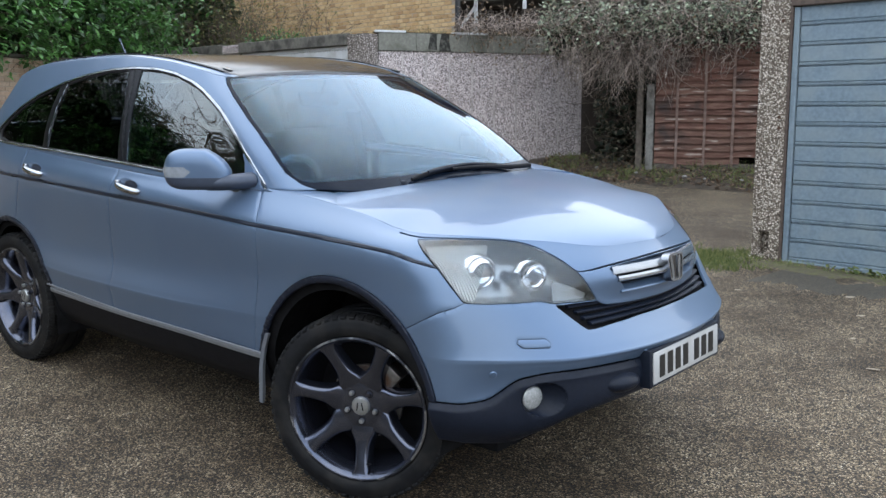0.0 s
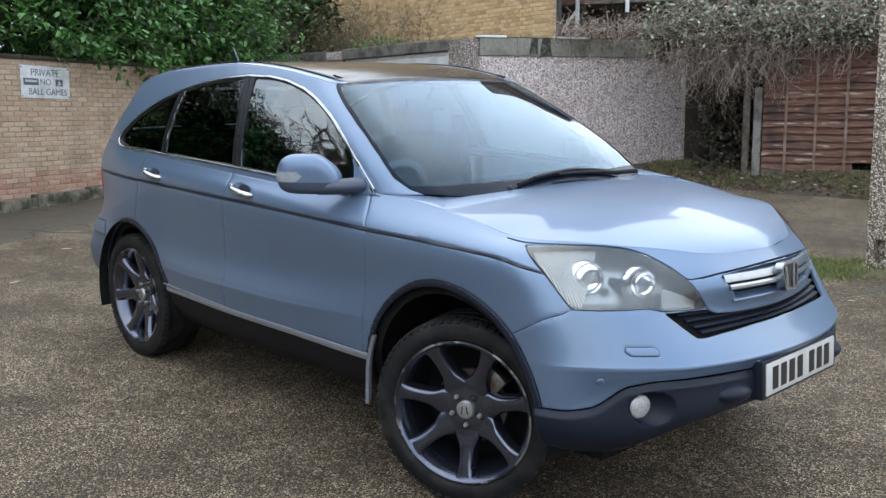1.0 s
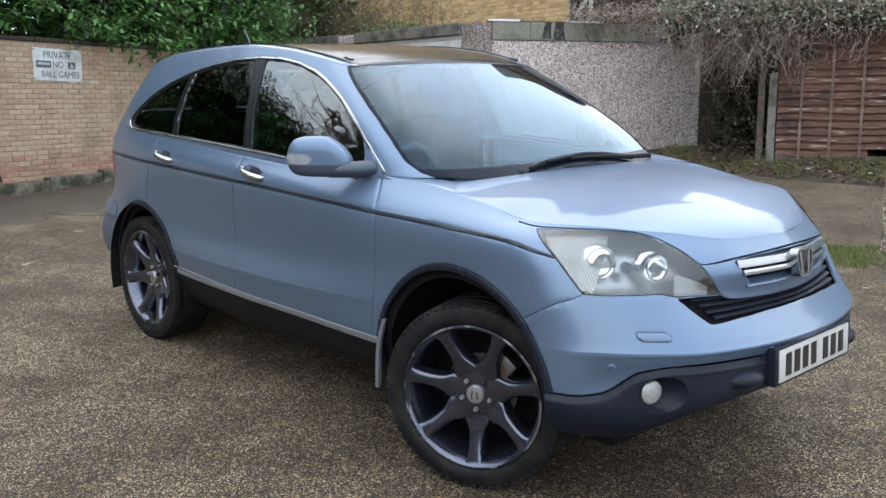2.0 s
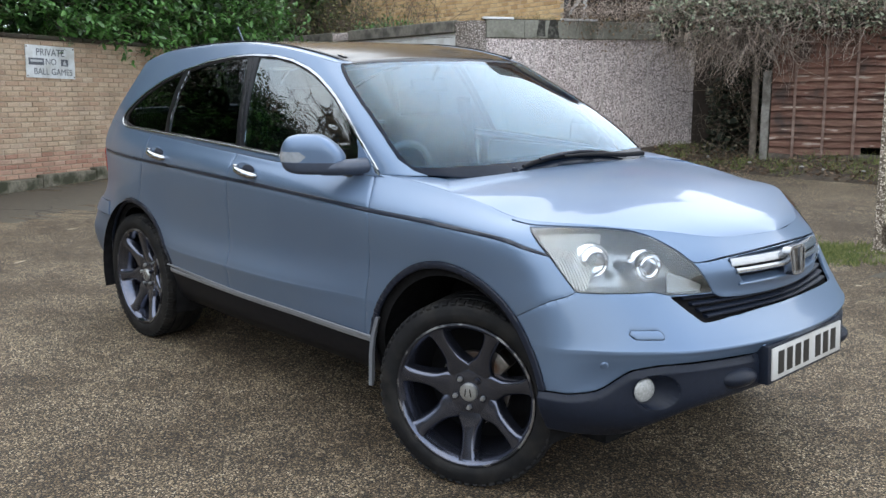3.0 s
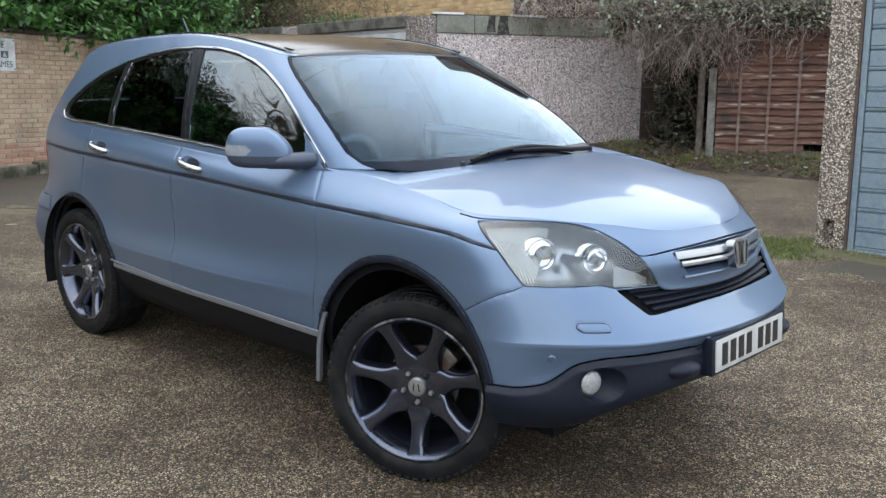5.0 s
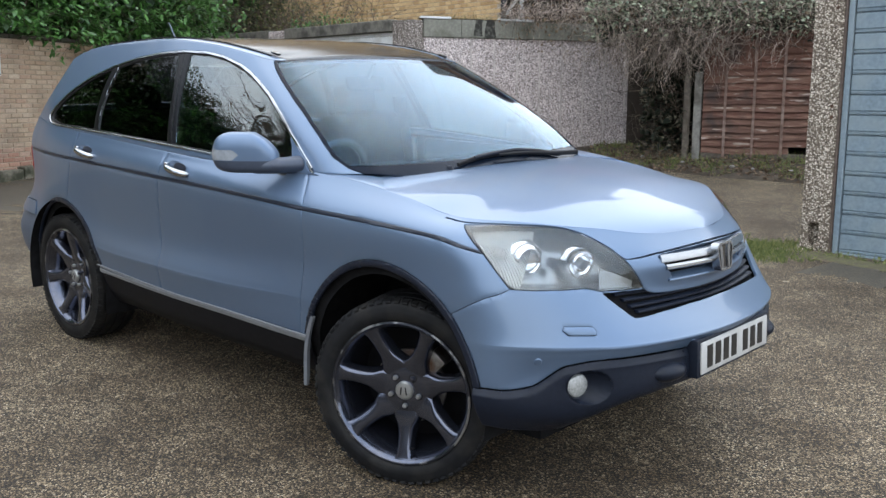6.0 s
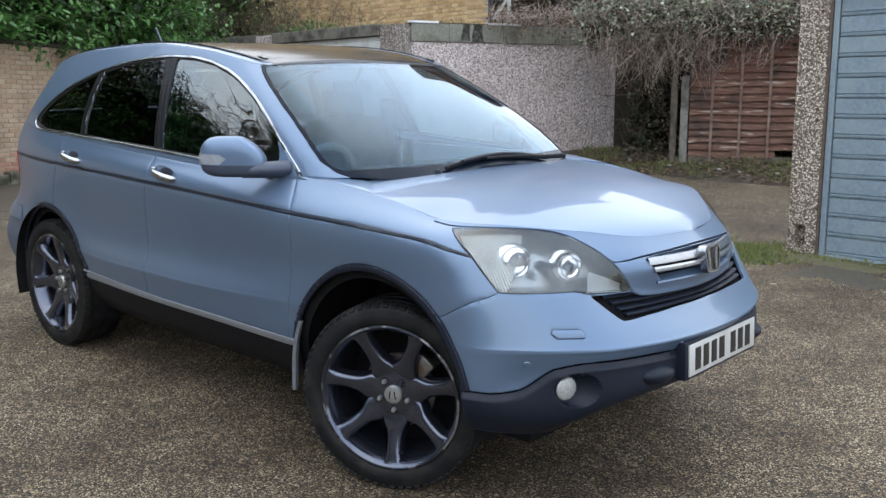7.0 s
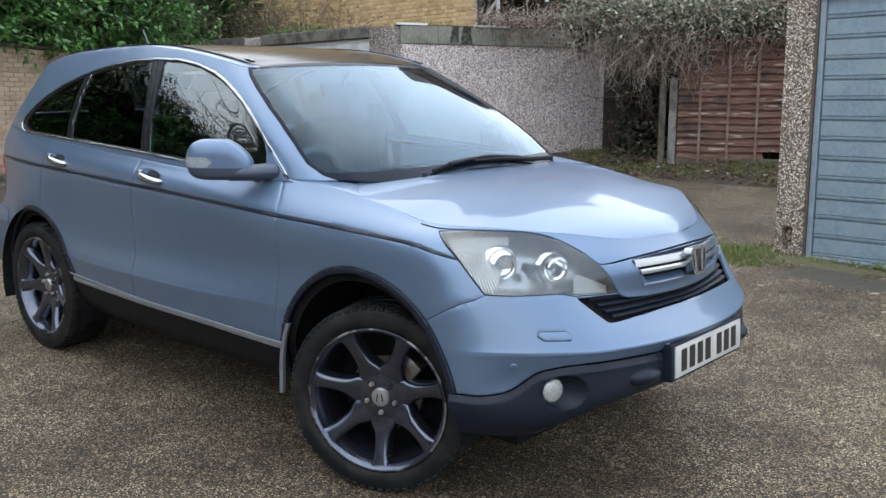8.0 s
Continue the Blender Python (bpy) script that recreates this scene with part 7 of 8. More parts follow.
grille = part("grille", slat(15.5, 0.848, 0.09, 0.01, -0.045), UNDER_BLACK, car, "chrome-barred upper grille")
part("chrome_bar", slat(17.9, 0.884, 0.030, 0.03, 0.000, 0.882, sec=[(0.002, -0.015), (0.008, -0.010), (0.006, 0.004), (-0.002, 0.015), (-0.03, 0.015), (-0.03, -0.015)]), SATIN_CHROME, grille)
part("chrome_bar", slat(16.9, 0.856, 0.022, 0.03, 0.000, 0.854, sec=[(0.000, -0.011), (0.010, -0.004), (0.009, 0.004), (0.003, 0.0105), (-0.03, 0.0105), (-0.03, -0.011)]), SATIN_CHROME, grille)
part("grille_ledge", slat(15.6, 0.822, 0.032, 0.05, 0.000, 0.820, sec=[(0.000, -0.018), (0.006, -0.014), (0.004, -0.009), (-0.040, 0.014), (-0.05, 0.014), (-0.05, -0.018)]), PAINT, grille, "body-coloured ledge under the chrome bars")
lower = part("lower_grille", slat(24.0, 0.752, 0.10, 0.01, -0.06), UNDER_BLACK, car, "black slatted lower grille")
for z, e, ze in ((0.776, 28.5, 0.778), (0.757, 26.8, 0.757), (0.738, 25.5, 0.736), (0.724, 24.2, 0.718)):
    part("grille_slat", slat(e, z, 0.012, 0.03, -0.012, ze), BLACK_PLASTIC, lower)
# emblem: a chrome frame round a dark plaque with two plain uprights
badge = new("emblem")
badge.parent = car
p, d = spot(0, 0.862)
m = facing(p + Vector((0.012, 0, 0)), Vector((0.98, 0, 0.12)))
m = Matrix.Translation(m.translation) @ Matrix((( 0, 0, 1), (1, 0, 0), (0, 1, 0))).to_4x4() @ pose(0, 0, 0, -7)


def trapeze(w0, w1, h, r, n=6):
    pts = []
    for cx, cy, a0 in ((w1 / 2, h / 2, 0), (-w1 / 2, h / 2, 90), (-w0 / 2, -h / 2, 180), (w0 / 2, -h / 2, 270)):
        sx, sy = (1 if cx > 0 else -1), (1 if cy > 0 else -1)
        for k in range(n + 1):
            t = radians(a0 + 90 * k / n)
            pts.append((cx - sx * r + r * math.cos(t), cy - sy * r + r * math.sin(t)))
    return pts


def plate_solid(bm, pts, z0, z1, m):
    a = [bm.verts.new(m @ Vector((x, y, z0))) for x, y in pts]
    b = [bm.verts.new(m @ Vector((x, y, z1))) for x, y in pts]
    bm.faces.new(a[::-1])
    bm.faces.new(b)
    for k in range(len(pts)):
        bm.faces.new((a[k], a[(k + 1) % len(pts)], b[(k + 1) % len(pts)], b[k]))
    return bm


part("plaque", plate_solid(bmesh.new(), trapeze(0.082, 0.106, 0.090, 0.020), -0.02, 0.004, m), GLOSS_BLACK, badge)
bm = bmesh.new()
outer, inner = trapeze(0.094, 0.118, 0.102, 0.024), trapeze(0.080, 0.102, 0.086, 0.018)
for o0, o1, i0, i1 in zip(outer, outer[1:] + outer[:1], inner, inner[1:] + inner[:1]):
    q = [[bm.verts.new(m @ Vector((*p2, h))) for p2 in (o0, o1, i1, i0)] for h in (-0.02, 0.010)]
    bm.faces.new(q[1])
    bm.faces.new((q[0][1], q[0][0], q[1][0], q[1][1])[::-1])
    bm.faces.new((q[0][2], q[0][3], q[1][3], q[1][2])[::-1])
bmesh.ops.remove_doubles(bm, verts=bm.verts, dist=0.0002)
part("emblem_frame", bm, SATIN_CHROME, badge)
for sx in (-1, 1):
    bm = bmesh.new()
    pts = [(sx * 0.016, -0.040), (sx * 0.030, -0.040), (sx * 0.040, 0.040), (sx * 0.024, 0.040), (sx * 0.017, 0.0)]
    plate_solid(bm, pts if sx > 0 else pts[::-1], 0.0, 0.009, m)
    part("emblem_upright", bm, SATIN_CHROME, badge)

# number plate on a dark plinth, with plain bars
plate = new("number_plate")
plate.parent = car
m = Matrix.Translation((0.901, 0, 0.548)) @ Matrix(((0, 0, 1), (1, 0, 0), (0, 1, 0))).to_4x4() @ pose(0, 0, 0, -3)
part("plate_plinth", box(bmesh.new(), m @ pose(0, 0, -0.030), 0.56, 0.135, 0.056, 0.006), BLACK_PLASTIC, plate, "dark plastic plate holder")
part("plate_face", box(bmesh.new(), m @ pose(0, 0, 0.0), 0.52, 0.111, 0.006, 0.002), PLATE_WHITE, plate, "white reflective plate with dark bars")
at = -0.225
for k, wide in enumerate((0.05, 0.05, 0.05, 0.05, 0, 0.05, 0.05, 0.05)):
    if wide:
        part("plate_bar", box(bmesh.new(), m @ pose(at + wide / 2, 0, 0.0035), 0.040, 0.079, 0.002), PLATE_INK, plate)
        at += 0.061
    else:
        at += 0.030

# fog lamps, parking sensors, a raised boss on the cladding
for s in (-1, 1):
    p, q = spot(35.4, 0.50)
    q = (q + Vector((0.5, 0, 0))).normalized()
    v, f = fog_hole
    f = outward(v, f)
    n = normals(v, f)
    depth = np.clip(-outline(nose_outline(FOG_HOLE), nose(v)) / 0.030, 0, 1) ** 0.6 * 0.055
    v = v + n * 0.019 - np.array([1, 0.0, 0]) * depth[:, None]
    mesh_part("fog_recess", v * np.array([1, -s, 1]), f if s < 0 else f[:, ::-1], BLACK_PLASTIC, clad)
    p, _ = spot(37.2, 0.502)
    ahead = Vector((0.95, -0.30, 0)).normalized()
    m = facing(p - ahead * 0.004, ahead, -s)
    bm = lathe(bmesh.new(), [(0.03, -0.04), (0.038, -0.03), (0.040, 0.004), (0.036, 0.010), (0.025, 0.014), (0.008, 0.016)], 32, m)
    part("fog_lamp", bm, FOG_GLASS, clad, "round frosted fog lamp")
    bm = lathe(bmesh.new(), [(0.0405, -0.04), (0.0405, 0.004), (0.045, 0.006), (0.046, -0.04)], 32, m, closed=True)
    part("fog_ring", bm, BLACK_PLASTIC, clad)
    for bearing, z in ((44.2, 0.588), (14.0, 0.606)):
        p, q = spot(bearing, z)
        bm = lathe(bmesh.new(), [(0.013, -0.004), (0.013, 0.001), (0.011, 0.0035), (0.004, 0.0042)], 24, facing(p, q, -s))
        part("parking_sensor", bm, PAINT, car)
    p, q = spot(19.5, 0.516)
    bm = bmesh.new()
    bmesh.ops.create_uvsphere(bm, u_segments=28, v_segments=14, radius=1, matrix=facing(p, q, -s) @ Matrix.Diagonal((0.080, 0.036, 0.052, 1)))
    part("cladding_boss", bm, BLACK_PLASTIC, clad)

# door handles
for s in (-1, 1):
    for doors, x, z in ((front_doors, -1.30, 1.068), (rear_doors, -2.22, 1.079)):
        door = doors[0 if s < 0 else 1]
        i = int(np.argmin((LV[:, 0] - x) ** 2 + (LV[:, 2] - z) ** 2))
        w = -LV[i, 1]
        lean = -0.018
        handle = new("door_handle")
        handle.parent = door
        bm = bmesh.new()
        pts = [(x + dx, s * (w + out), z + lean * dx / 0.1) for dx, out in ((0.080, 0.002), (0.070, 0.018), (0.038, 0.032), (0.0, 0.036), (-0.038, 0.032), (-0.064, 0.018), (-0.072, 0.002))]
        tube(bm, spline(pts, 24), 0.018 * np.sin(np.linspace(0.5, math.pi - 0.22, 24)) ** 0.6, 14, 0.9)
        part("handle_bar", bm, HANDLE_CHROME, handle, "chrome pull handle")
        bm = bmesh.new()
        bmesh.ops.create_uvsphere(bm, u_segments=24, v_segments=12, radius=1, matrix=pose(x - 0.02, s * (w - 0.001), z) @ Matrix.Diagonal((0.085, 0.004, 0.040, 1)))
        part("handle_cup", bm, PAINT, handle)
        # a thin dark disc paints the shade in the hollow of the cup
        bm = bmesh.new()
        bmesh.ops.create_uvsphere(bm, u_segments=24, v_segments=12, radius=1, matrix=pose(x + 0.012, s * (w + 0.002), z + 0.012) @ Matrix.Diagonal((0.050, 0.004, 0.020, 1)))
        part("handle_shade", bm, MOULDING, handle, "dark disc painting the shade of the hollow behind the handle")
        part("lock_cover", box(bmesh.new(), pose(x - 0.078, s * (w + 0.010), z + 0.014), 0.026, 0.020, 0.030, 0.008, 3), HANDLE_CHROME, handle, "chrome lock cover")

# door mirrors
for s in (-1, 1):
    mirror = new("door_mirror")
    mirror.parent = front_doors[0 if s < 0 else 1]
    along = Vector((-0.19, s * 0.17, 0)).normalized() if s < 0 else Vector((-0.95, 0.31, 0)).normalized()          # the left mirror is folded back
    up = Vector((0, 0, 1))
    ahead = Vector((along.y * s, -along.x * s, 0)) * 1.0
    ahead = ahead if ahead.x > 0 else -ahead
    middle = Vector((-0.725, s * 0.938, 1.182)) if s < 0 else Vector((-0.80, 0.90, 1.182))
    pts, faces, nu, nv = [], [], 44, 24
    for j in range(nv + 1):
        b = math.pi * (j / nv - 0.5)
        for i in range(nu):
            a = 2 * math.pi * i / nu
            pw = lambda q, e: math.copysign(abs(q) ** e, q)
            ex, ey, ez = pw(math.cos(b), 0.5) * pw(math.cos(a), 0.55), pw(math.cos(b), 0.5) * pw(math.sin(a), 0.8), pw(math.sin(b), 0.62)
            taper = 1 - 0.16 * max(-ex, 0) * (0.5 + 0.5 * ez) - 0.10 * max(ez, 0)
            rise = ez * 0.084 * (1 - 0.55 * max(-ex - 0.25, 0) + 0.03 * ex) if ez > 0 else -0.074 * abs(ez) ** 0.6
            q = middle + along * (ex * 0.136 * taper + 0.020 * min(ez, 0) * max(ex, 0)) + ahead * ey * (0.062 if ey > 0 else 0.045) + up * rise
            pts.append(q)
    v = np.array([tuple(q) for q in pts])
    f = []
    for j in range(nv):
        for i in range(nu):
            a, b, c, d = j * nu + i, j * nu + (i + 1) % nu, (j + 1) * nu + (i + 1) % nu, (j + 1) * nu + i
            f += [(a, b, c), (a, c, d)]
    v, f = weld(v, np.array(f))
    f = outward(v, f, tuple(middle))
    cut_z = 1.158
    mesh_part("mirror_housing", *keep_below(v, f, cut_z - v[:, 2]), PAINT, mirror, "painted mirror cover")
    # lower shell coloured dark for the shade on the mirror's underside
    mesh_part("mirror_base", *keep_below(v, f, v[:, 2] - cut_z), MIRROR_DARK, mirror, "dark lower mirror shell")
    # the flat glass faces back, the indicator wraps the outer end
    rel = v - np.array(middle)
    e, g, h = rel @ np.array(along), rel @ np.array(ahead), rel[:, 2]
    lens = keep_below(v + normals(v, f) * 0.002, f, np.maximum.reduce([-g, -0.012 - e, h - 0.018 - 0.9 * np.minimum(e - 0.035, 0), -0.024 - h]))
    mesh_part("indicator_lens", *lens, REPEATER, mirror, "clear side repeater lens")
    bm = bmesh.new()
    box(bm, Matrix.Translation(middle - ahead * 0.046) @ along.to_track_quat("X", "Z").to_matrix().to_4x4(), 0.15, 0.004, 0.085, 0.001)
    part("mirror_glass", bm, MIRROR_GLASS, mirror)
    bm = bmesh.new()
    tube(bm, [(-0.69, s * 0.925, 1.134), (-0.635, s * 0.885, 1.137), (-0.605, s * 0.85, 1.139), (-0.585, s * 0.79, 1.140)], [0.042, 0.044, 0.044, 0.048], 16, 0.72)
    part("mirror_arm", bm, MIRROR_DARK, mirror)


# wheels
def make_wheel():
    """A wheel about its hub; the outer side looks along -y."""
    wheel = new("wheel")
    out = pose(0, 0, 0, 90)          # local z of lathes runs along -y
    R, r = 0.352, 0.268
    tyre_profile = [(r - 0.006, -0.10), (r + 0.004, -0.115), (r + 0.03, -0.124), (R - 0.025, -0.122), (R - 0.008, -0.112), (R, -0.095)]
    tread = [(R, -0.095), (R, -0.062), (R - 0.007, -0.060), (R - 0.007, -0.052), (R, -0.050), (R + 0.001, -0.006), (R - 0.006, -0.004), (R - 0.006, 0.004), (R + 0.001, 0.006),
             (R, 0.050), (R - 0.007, 0.052), (R - 0.007, 0.060), (R, 0.062), (R, 0.095)]
    outer_side = [(R - 0.008, 0.112), (R - 0.025, 0.121), (R - 0.035, 0.1215), (r + 0.045, 0.123), (r + 0.030, 0.1235), (r + 0.022, 0.121), (r + 0.012, 0.118), (r + 0.004, 0.110), (r - 0.006, 0.098)]
    bm = lathe(bmesh.new(), tyre_profile + tread[1:] + outer_side, 96, out, closed=True)
    # shoulder blocks: short radial cuts between the blocks on the outer edge
    tyre = part("tyre", bm, TYRE, wheel, "black rubber tyre", sharp=50)
    bm = bmesh.new()
    for k in range(64):
        a = 2 * math.pi * k / 64
        m = Matrix.Rotation(a, 4, "Y") @ pose(0, 0, R - 0.0035)
        box(bm, m @ pose(0, -0.103, -0.003, 18), 0.022, 0.030, 0.012, 0.0025, 1)
        box(bm, m @ pose(0.008, -0.078, 0.0), 0.018, 0.024, 0.012, 0.002, 1)
    part("tread", bm, TYRE, tyre)
    rim = part("rim", lathe(bmesh.new(), [(r - 0.012, -0.09), (r - 0.02, -0.02), (r - 0.030, 0.03), (r - 0.022, 0.080), (r - 0.012, 0.106), (r - 0.002, 0.110), (r + 0.004, 0.1125), (r + 0.004, 0.1175),
                                               (r - 0.004, 0.119), (r - 0.010, 0.114), (r - 0.020, 0.095), (r - 0.032, 0.070), (r - 0.040, 0.02), (r - 0.045, -0.09)], 96, out, closed=True),
               GUNMETAL, wheel, "gunmetal painted alloy rim")
    part("rim_lip", lathe(bmesh.new(), [(r + 0.0045, 0.113), (r + 0.0045, 0.1185), (r - 0.001, 0.1200), (r - 0.0035, 0.1185)], 96, out, closed=True), LIP, rim, "scuffed bare metal rim edge")
    for k in range(7):
        a = 2 * math.pi * k / 7
        bm, rings = bmesh.new(), []
        for t in np.linspace(0, 1, 25):
            rr = 0.030 + (r - 0.010 - 0.030) * t
            half = np.interp(t, [0, 0.28, 0.34, 0.39, 0.45, 0.53, 0.65, 0.78, 0.90, 0.96, 1.0], [0.045, 0.050, 0.046, 0.039, 0.0315, 0.0265, 0.0240, 0.0240, 0.0275, 0.034, 0.046])
            face = np.interp(t, [0, 0.2, 0.45, 0.8, 1.0], [0.062, 0.066, 0.080, 0.102, 0.112])
            deep = np.interp(t, [0, 0.3, 1.0], [0.050, 0.055, 0.040])
            sec = [(-half - 0.009, face - deep), (-half - 0.005, face - 0.022), (-half - 0.001, face - 0.010), (-half + 0.006, face - 0.002), (-half + 0.012, face), (half - 0.012, face), (half - 0.006, face - 0.002), (half + 0.001, face - 0.010), (half + 0.005, face - 0.022), (half + 0.009, face - deep)]
            rings.append([bm.verts.new(Matrix.Rotation(a, 4, "Y") @ Vector((q, -h, -rr))) for q, h in sec])
        for u, w in zip(rings, rings[1:]):
            for j in range(10):
                bm.faces.new((u[j], u[(j + 1) % 10], w[(j + 1) % 10], w[j]))
        bm.faces.new(rings[0])
        bm.faces.new(rings[-1][::-1])
        bmesh.ops.recalc_face_normals(bm, faces=bm.faces)
        part("spoke", bm, GUNMETAL, rim, sharp=60)
    part("hub", lathe(bmesh.new(), [(0.102, 0.0), (0.106, 0.050), (0.100, 0.062), (0.092, 0.0665), (0.050, 0.0675), (0.030, 0.066)], 48, out), GUNMETAL, rim)
    part("centre_cap", lathe(bmesh.new(), [(0.035, 0.055), (0.035, 0.074), (0.031, 0.079), (0.018, 0.081), (0.004, 0.0815)], 40, out), CAP_SILVER, wheel, "silver centre cap")
    for sx in (-1, 1):
        part("cap_mark", box(bmesh.new(), pose(sx * 0.010, -0.0815, 0, 0, sx * -8, 0), 0.0045, 0.002, 0.030), GUNMETAL, wheel)
    for k in range(5):
        a = 2 * math.pi * (k + 0.5) / 5
        m = out @ pose(0.058 * math.sin(a), 0.058 * math.cos(a), 0)
        part("wheel_nut", lathe(bmesh.new(), [(0.0095, 0.055), (0.0095, 0.075), (0.008, 0.081), (0.003, 0.082)], 6, m), CAP_SILVER if k else GUNMETAL, wheel)
        part("nut_seat", lathe(bmesh.new(), [(0.0155, 0.058), (0.0155, 0.0675), (0.0125, 0.0675), (0.0125, 0.058)], 20, m, closed=True), UNDER_BLACK, wheel)
    part("brake_disc", lathe(bmesh.new(), [(0.14, -0.005), (0.14, 0.012), (0.07, 0.012), (0.07, 0.04)], 48, out), DISC, wheel, "dull steel brake disc")
    bm = bmesh.new()
    box(bm, pose(0.085, 0.0, 0.085, 0, 45, 0), 0.07, 0.09, 0.13, 0.015)
    part("brake_caliper", bm, DISC, wheel)
    bm = lathe(bmesh.new(), [(0.012, -0.10), (0.235, -0.095), (0.235, -0.08), (0.012, -0.075)], 48, out)
    part("back_plate", bm, UNDER_BLACK, wheel)
    bm = bmesh.new()
    tube(bm, [(0.03, -0.075, -0.222), (0.03, -0.098, -0.213)], 0.004, 8)
    part("tyre_valve", bm, BLACK_RUBBER, wheel)
    return wheel


wheel = make_wheel()
wheel.parent = car
STEER = 22          # the front wheels are turned to the left
wheel.matrix_basis = pose(-0.020, -0.732, 0.352, 0, 0, STEER) @ pose(0, 0, 0, 0, -2, 0)
for x, y, turn, spin in ((-2.640, -0.690, 0, 30), (0.030, 0.732, 180 + STEER, 20), (-2.640, 0.690, 180, 70)):
    copy_thing(wheel, pose(x, y, 0.352, 0, 0, turn) @ pose(0, 0, 0, 0, spin, 0))

# wipers, scuttle
bm = bmesh.new()
scuttle = spline([(-0.275, -0.70, 1.085), (-0.235, -0.35, 1.088), (-0.225, 0, 1.088), (-0.235, 0.35, 1.088), (-0.275, 0.70, 1.085)], 40)
tube(bm, scuttle, 0.030, 8, 0.5)
part("scuttle_panel", bm, BLACK_PLASTIC, car, "black plastic panel under the windscreen")


def screen_point(y, k, lift=0.0):
    """A place on the windscreen: y across, k from its foot (0) to the roof (1)."""
    i = int(np.argmin((GV[:, 1] + abs(y)) ** 2 + (GV[:, 2] - (1.10 + 0.52 * k)) ** 2 + (GV[:, 0] < -1.2) * 9))
    p = GV[i]
    return (p[0] + 0.55 * lift, y, p[2] + 0.84 * lift)


wiper = new("wiper")
wiper.parent = car
smooth = lambda rows, lift, n: spline([screen_point(y, k, lift) for y, k in rows], n)
blade = smooth([(-0.29, 0.045), (-0.10, 0.082), (0.10, 0.092), (0.28, 0.070), (0.42, 0.030)], 0.012, 30)
taper = np.sin(np.linspace(0.35, math.pi - 0.35, 30)) ** 0.5
part("wiper_blade", tube(bmesh.new(), blade, list(0.010 * taper), 8, 1.3), BLACK_RUBBER, wiper)
arm = smooth([(0.56, 0.0), (0.38, 0.030), (0.16, 0.056), (-0.03, 0.066)], 0.026, 20)
part("wiper_arm", tube(bmesh.new(), arm, list(np.linspace(0.012, 0.006, 20)), 8), BLACK_RUBBER, wiper)
bridge = smooth([(-0.18, 0.064), (-0.05, 0.080), (0.10, 0.088), (0.22, 0.074)], 0.022, 16)
part("wiper_bridge", tube(bmesh.new(), bridge, 0.007, 6), BLACK_PLASTIC, wiper)
bm = lathe(bmesh.new(), [(0.014, -0.02), (0.014, 0.006), (0.010, 0.013), (0.003, 0.015)], 16, pose(-0.205, -0.33, 1.115))
part("wiper_pivot", bm, BLACK_PLASTIC, car)

# interior
dash = bmesh.new()
rows = []
for y in np.linspace(-0.70, 0.70, 29):
    prof = [(-0.30 - 0.12 * (abs(y) / 0.7) ** 2, 1.070), (-0.45, 1.095), (-0.62, 1.10), (-0.74, 1.085), (-0.80, 1.04), (-0.80, 0.80), (-0.60, 0.55)]
    rows.append([dash.verts.new((a, y, b + (0.010 if abs(y + 0.37) < 0.17 and i in (2, 3) else 0))) for i, (a, b) in enumerate(prof)])
for a, b in zip(rows, rows[1:]):
    for k in range(6):
        dash.faces.new((a[k], a[k + 1], b[k + 1], b[k]))
bmesh.ops.recalc_face_normals(dash, faces=dash.faces)
part("dashboard", dash, DASH, car, "dark grey soft dashboard")
wheel_rim = bmesh.new()
m = pose(-0.88, -0.37, 1.02, 0, -68, 0)
ring = [m @ Vector((0.185 * math.cos(t), 0.185 * math.sin(t), 0)) for t in np.linspace(0, 2 * math.pi, 49)]
tube(wheel_rim, ring, 0.015, 8, caps=False)
lathe(wheel_rim, [(0.07, -0.03), (0.075, 0.0), (0.05, 0.02), (0.01, 0.025)], 24, m)
for a in (0, 120, 240):
    box(wheel_rim, m @ pose(0, 0, 0, 0, 0, a + 90) @ pose(0.12, 0, 0), 0.13, 0.03, 0.02, 0.006)
part("steering_wheel", wheel_rim, WHEEL_SKIN, car, "dark steering wheel")


def make_seat(y, x, wide):
    seat = new("seat")
    seat.parent = car
    part("cushion", box(bmesh.new(), pose(x + 0.22, y, 0.62, 0, -6, 0), 0.52, wide, 0.16, 0.05, 4), SEAT, seat)
    part("backrest", box(bmesh.new(), pose(x - 0.10, y, 0.96, 0, -14, 0), 0.15, wide, 0.62, 0.06, 4), SEAT, seat)
    return seat


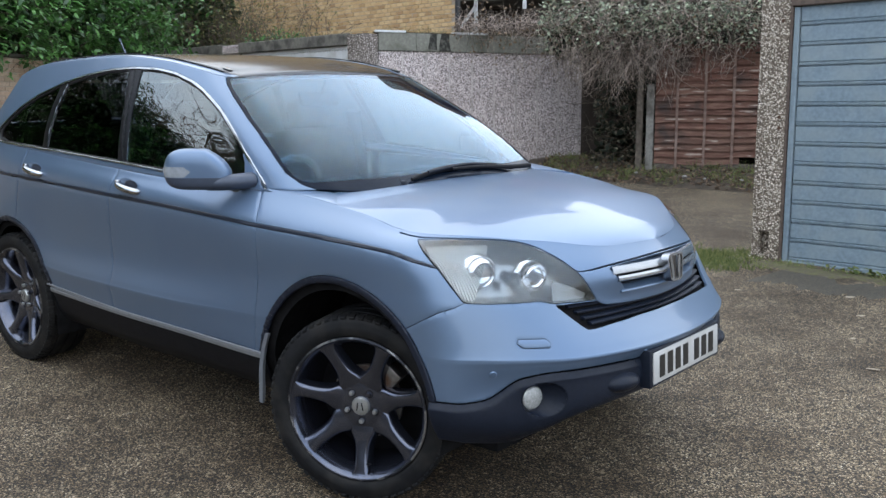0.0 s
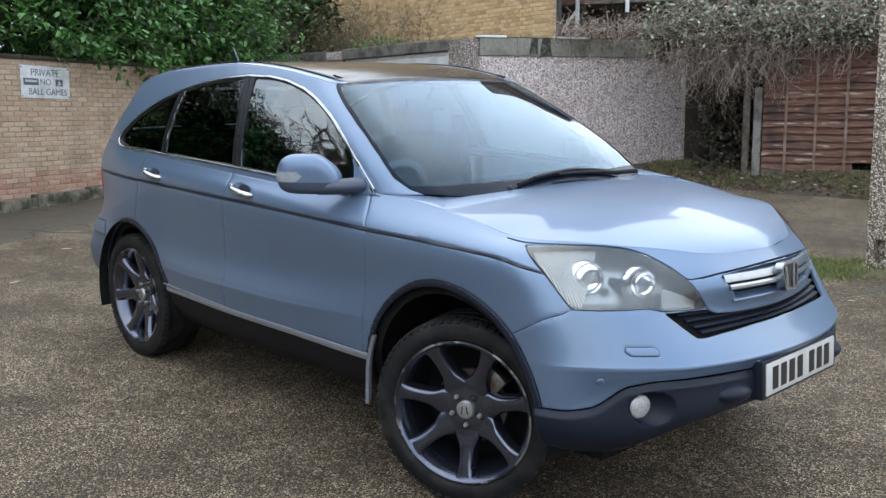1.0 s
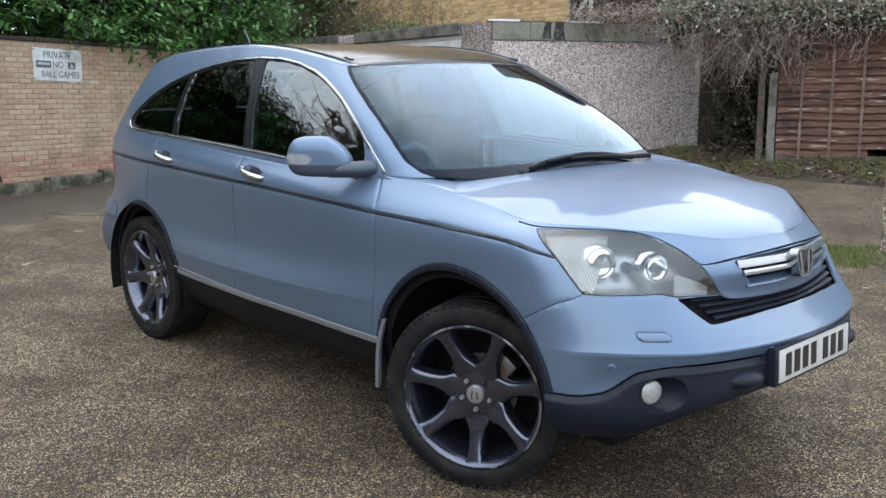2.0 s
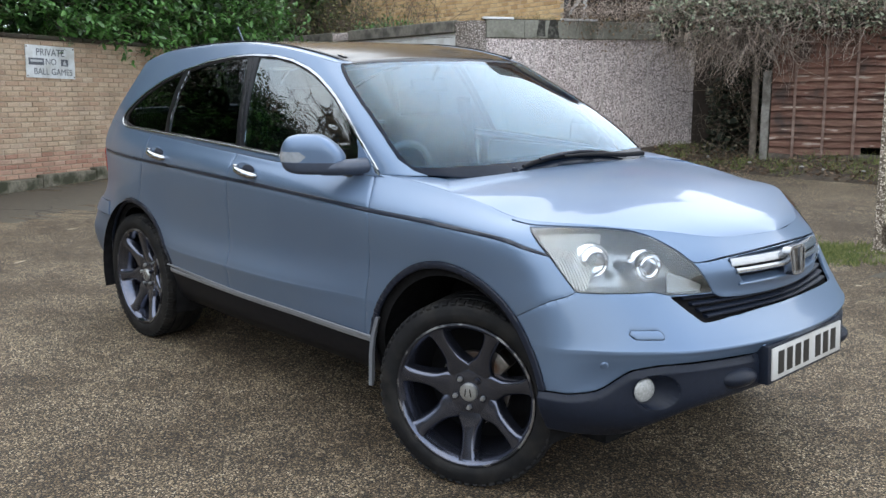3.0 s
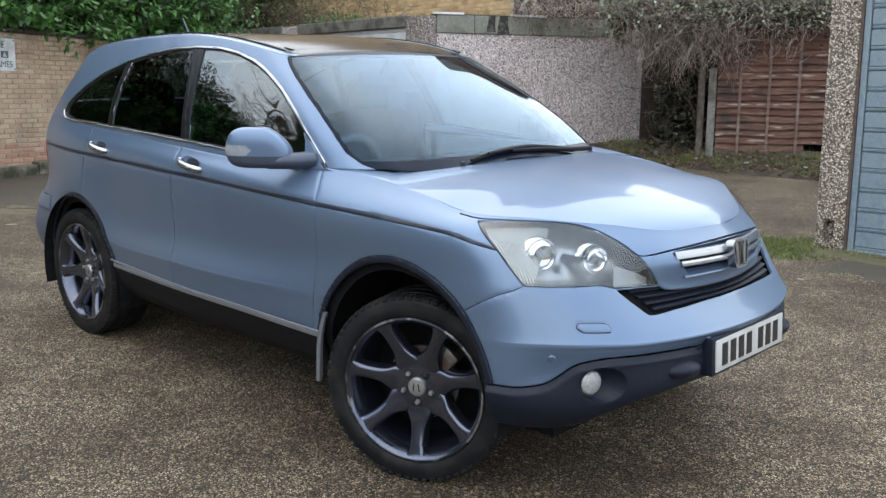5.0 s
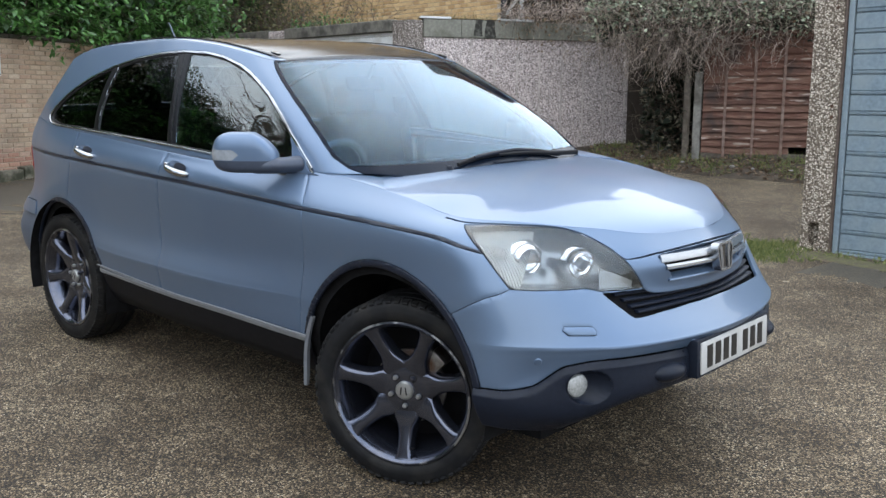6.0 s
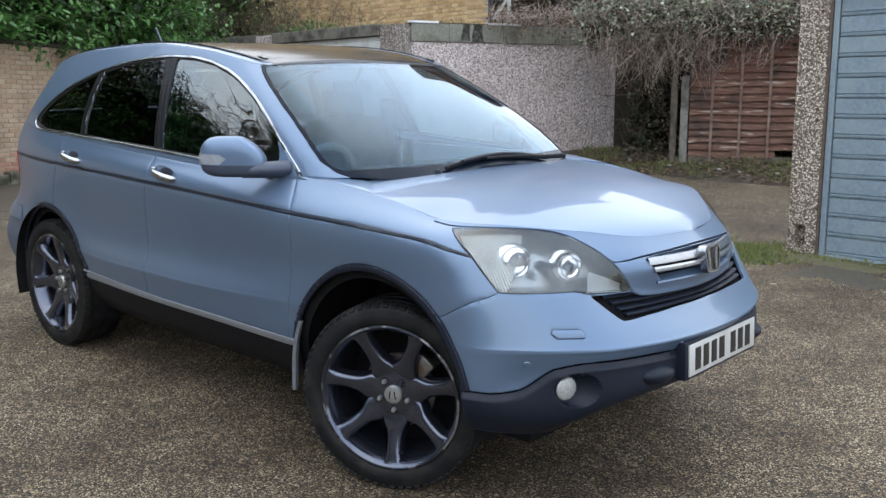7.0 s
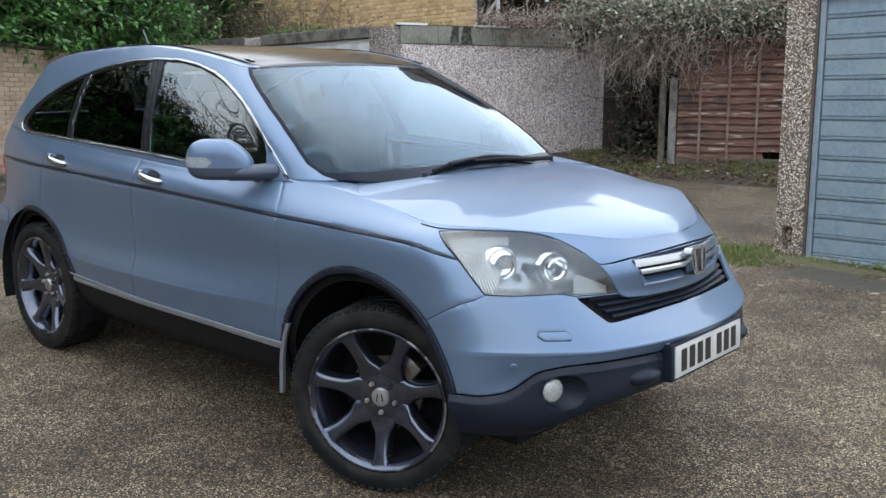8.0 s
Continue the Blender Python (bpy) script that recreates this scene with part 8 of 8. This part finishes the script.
for y in (-0.37, 0.37):
    s = make_seat(y, -1.35, 0.50)
    part("headrest", box(bmesh.new(), pose(-1.55, y, 1.335, 0, -10, 0), 0.11, 0.24, 0.17, 0.045, 4), SEAT, s)
    bm = bmesh.new()
    for q in (-0.06, 0.06):
        tube(bm, [(-1.53, y + q, 1.18), (-1.55, y + q, 1.27)], 0.006, 8)
    part("headrest_post", bm, DASH, s)
for s in (-1, 1):
    for x0, x1 in ((-0.62, -1.42), (-1.52, -2.38)):
        bm = bmesh.new()
        box(bm, pose((x0 + x1) / 2, s * 0.800, 0.88, s * -3), x0 - x1, 0.05, 0.46, 0.018, 2)
        box(bm, pose((x0 + x1) / 2, s * 0.762, 0.90, s * -3), (x0 - x1) * 0.62, 0.05, 0.07, 0.018, 2)
        part("door_trim", bm, DOOR_TRIM, car, "grey inner door trim with armrest")
rear = make_seat(0, -2.25, 1.25)
for y in (-0.42, 0, 0.42):
    part("headrest", box(bmesh.new(), pose(-2.46, y, 1.34, 0, -10, 0), 0.10, 0.25, 0.14, 0.04, 4), SEAT, rear)
bm = bmesh.new()
box(bm, pose(-1.06, 0.0, 1.435, 0, -20, 0), 0.03, 0.24, 0.07, 0.02, 3)
tube(bm, [(-1.04, 0, 1.46), (-1.00, 0, 1.525)], 0.010, 8)
part("rear_view_mirror", bm, DASH, car)
lining = keep_below(RV * np.array([1, 1, 1]) - np.array([0, 0, 0.035]), RF, np.full(len(RV), -1.0))
v, f = both_sides(*lining)
mesh_part("headlining", v, f, HEADLINING, car, "grey headlining")
for s in (-1, 1):
    bm = bmesh.new()
    tube(bm, [(-1.50, s * 0.66, 1.35), (-1.52, s * 0.74, 1.0), (-1.50, s * 0.76, 0.6)], 0.05, 10, 0.6)
    part("pillar_lining", bm, DASH, car)


# bricks of the wall and of the house come last
lay_bricks(wall, M_WALL, L_WALL, 0.395, 0.715, (99, 0, 0, 0), BRICK_PIECE, RED_JOINED, 0.0635, 0.192)          # the lower courses are redder
lay_bricks(wall, M_WALL, L_WALL, 0.7125, 2.115, (2.55, 5.0, 0.75, 2.115), BRICK_PIECE, BRICK_JOINED, 0.0635, 0.192)
lay_bricks(house, M_HO @ pose(-6.075, 0, 0), L_HO + 6.075, 2.30, 9.35, (9.5, 12.7, 2.72, 3.62), YELLOW_PIECE, YELLOW_JOINED, 0.078, 0.185)
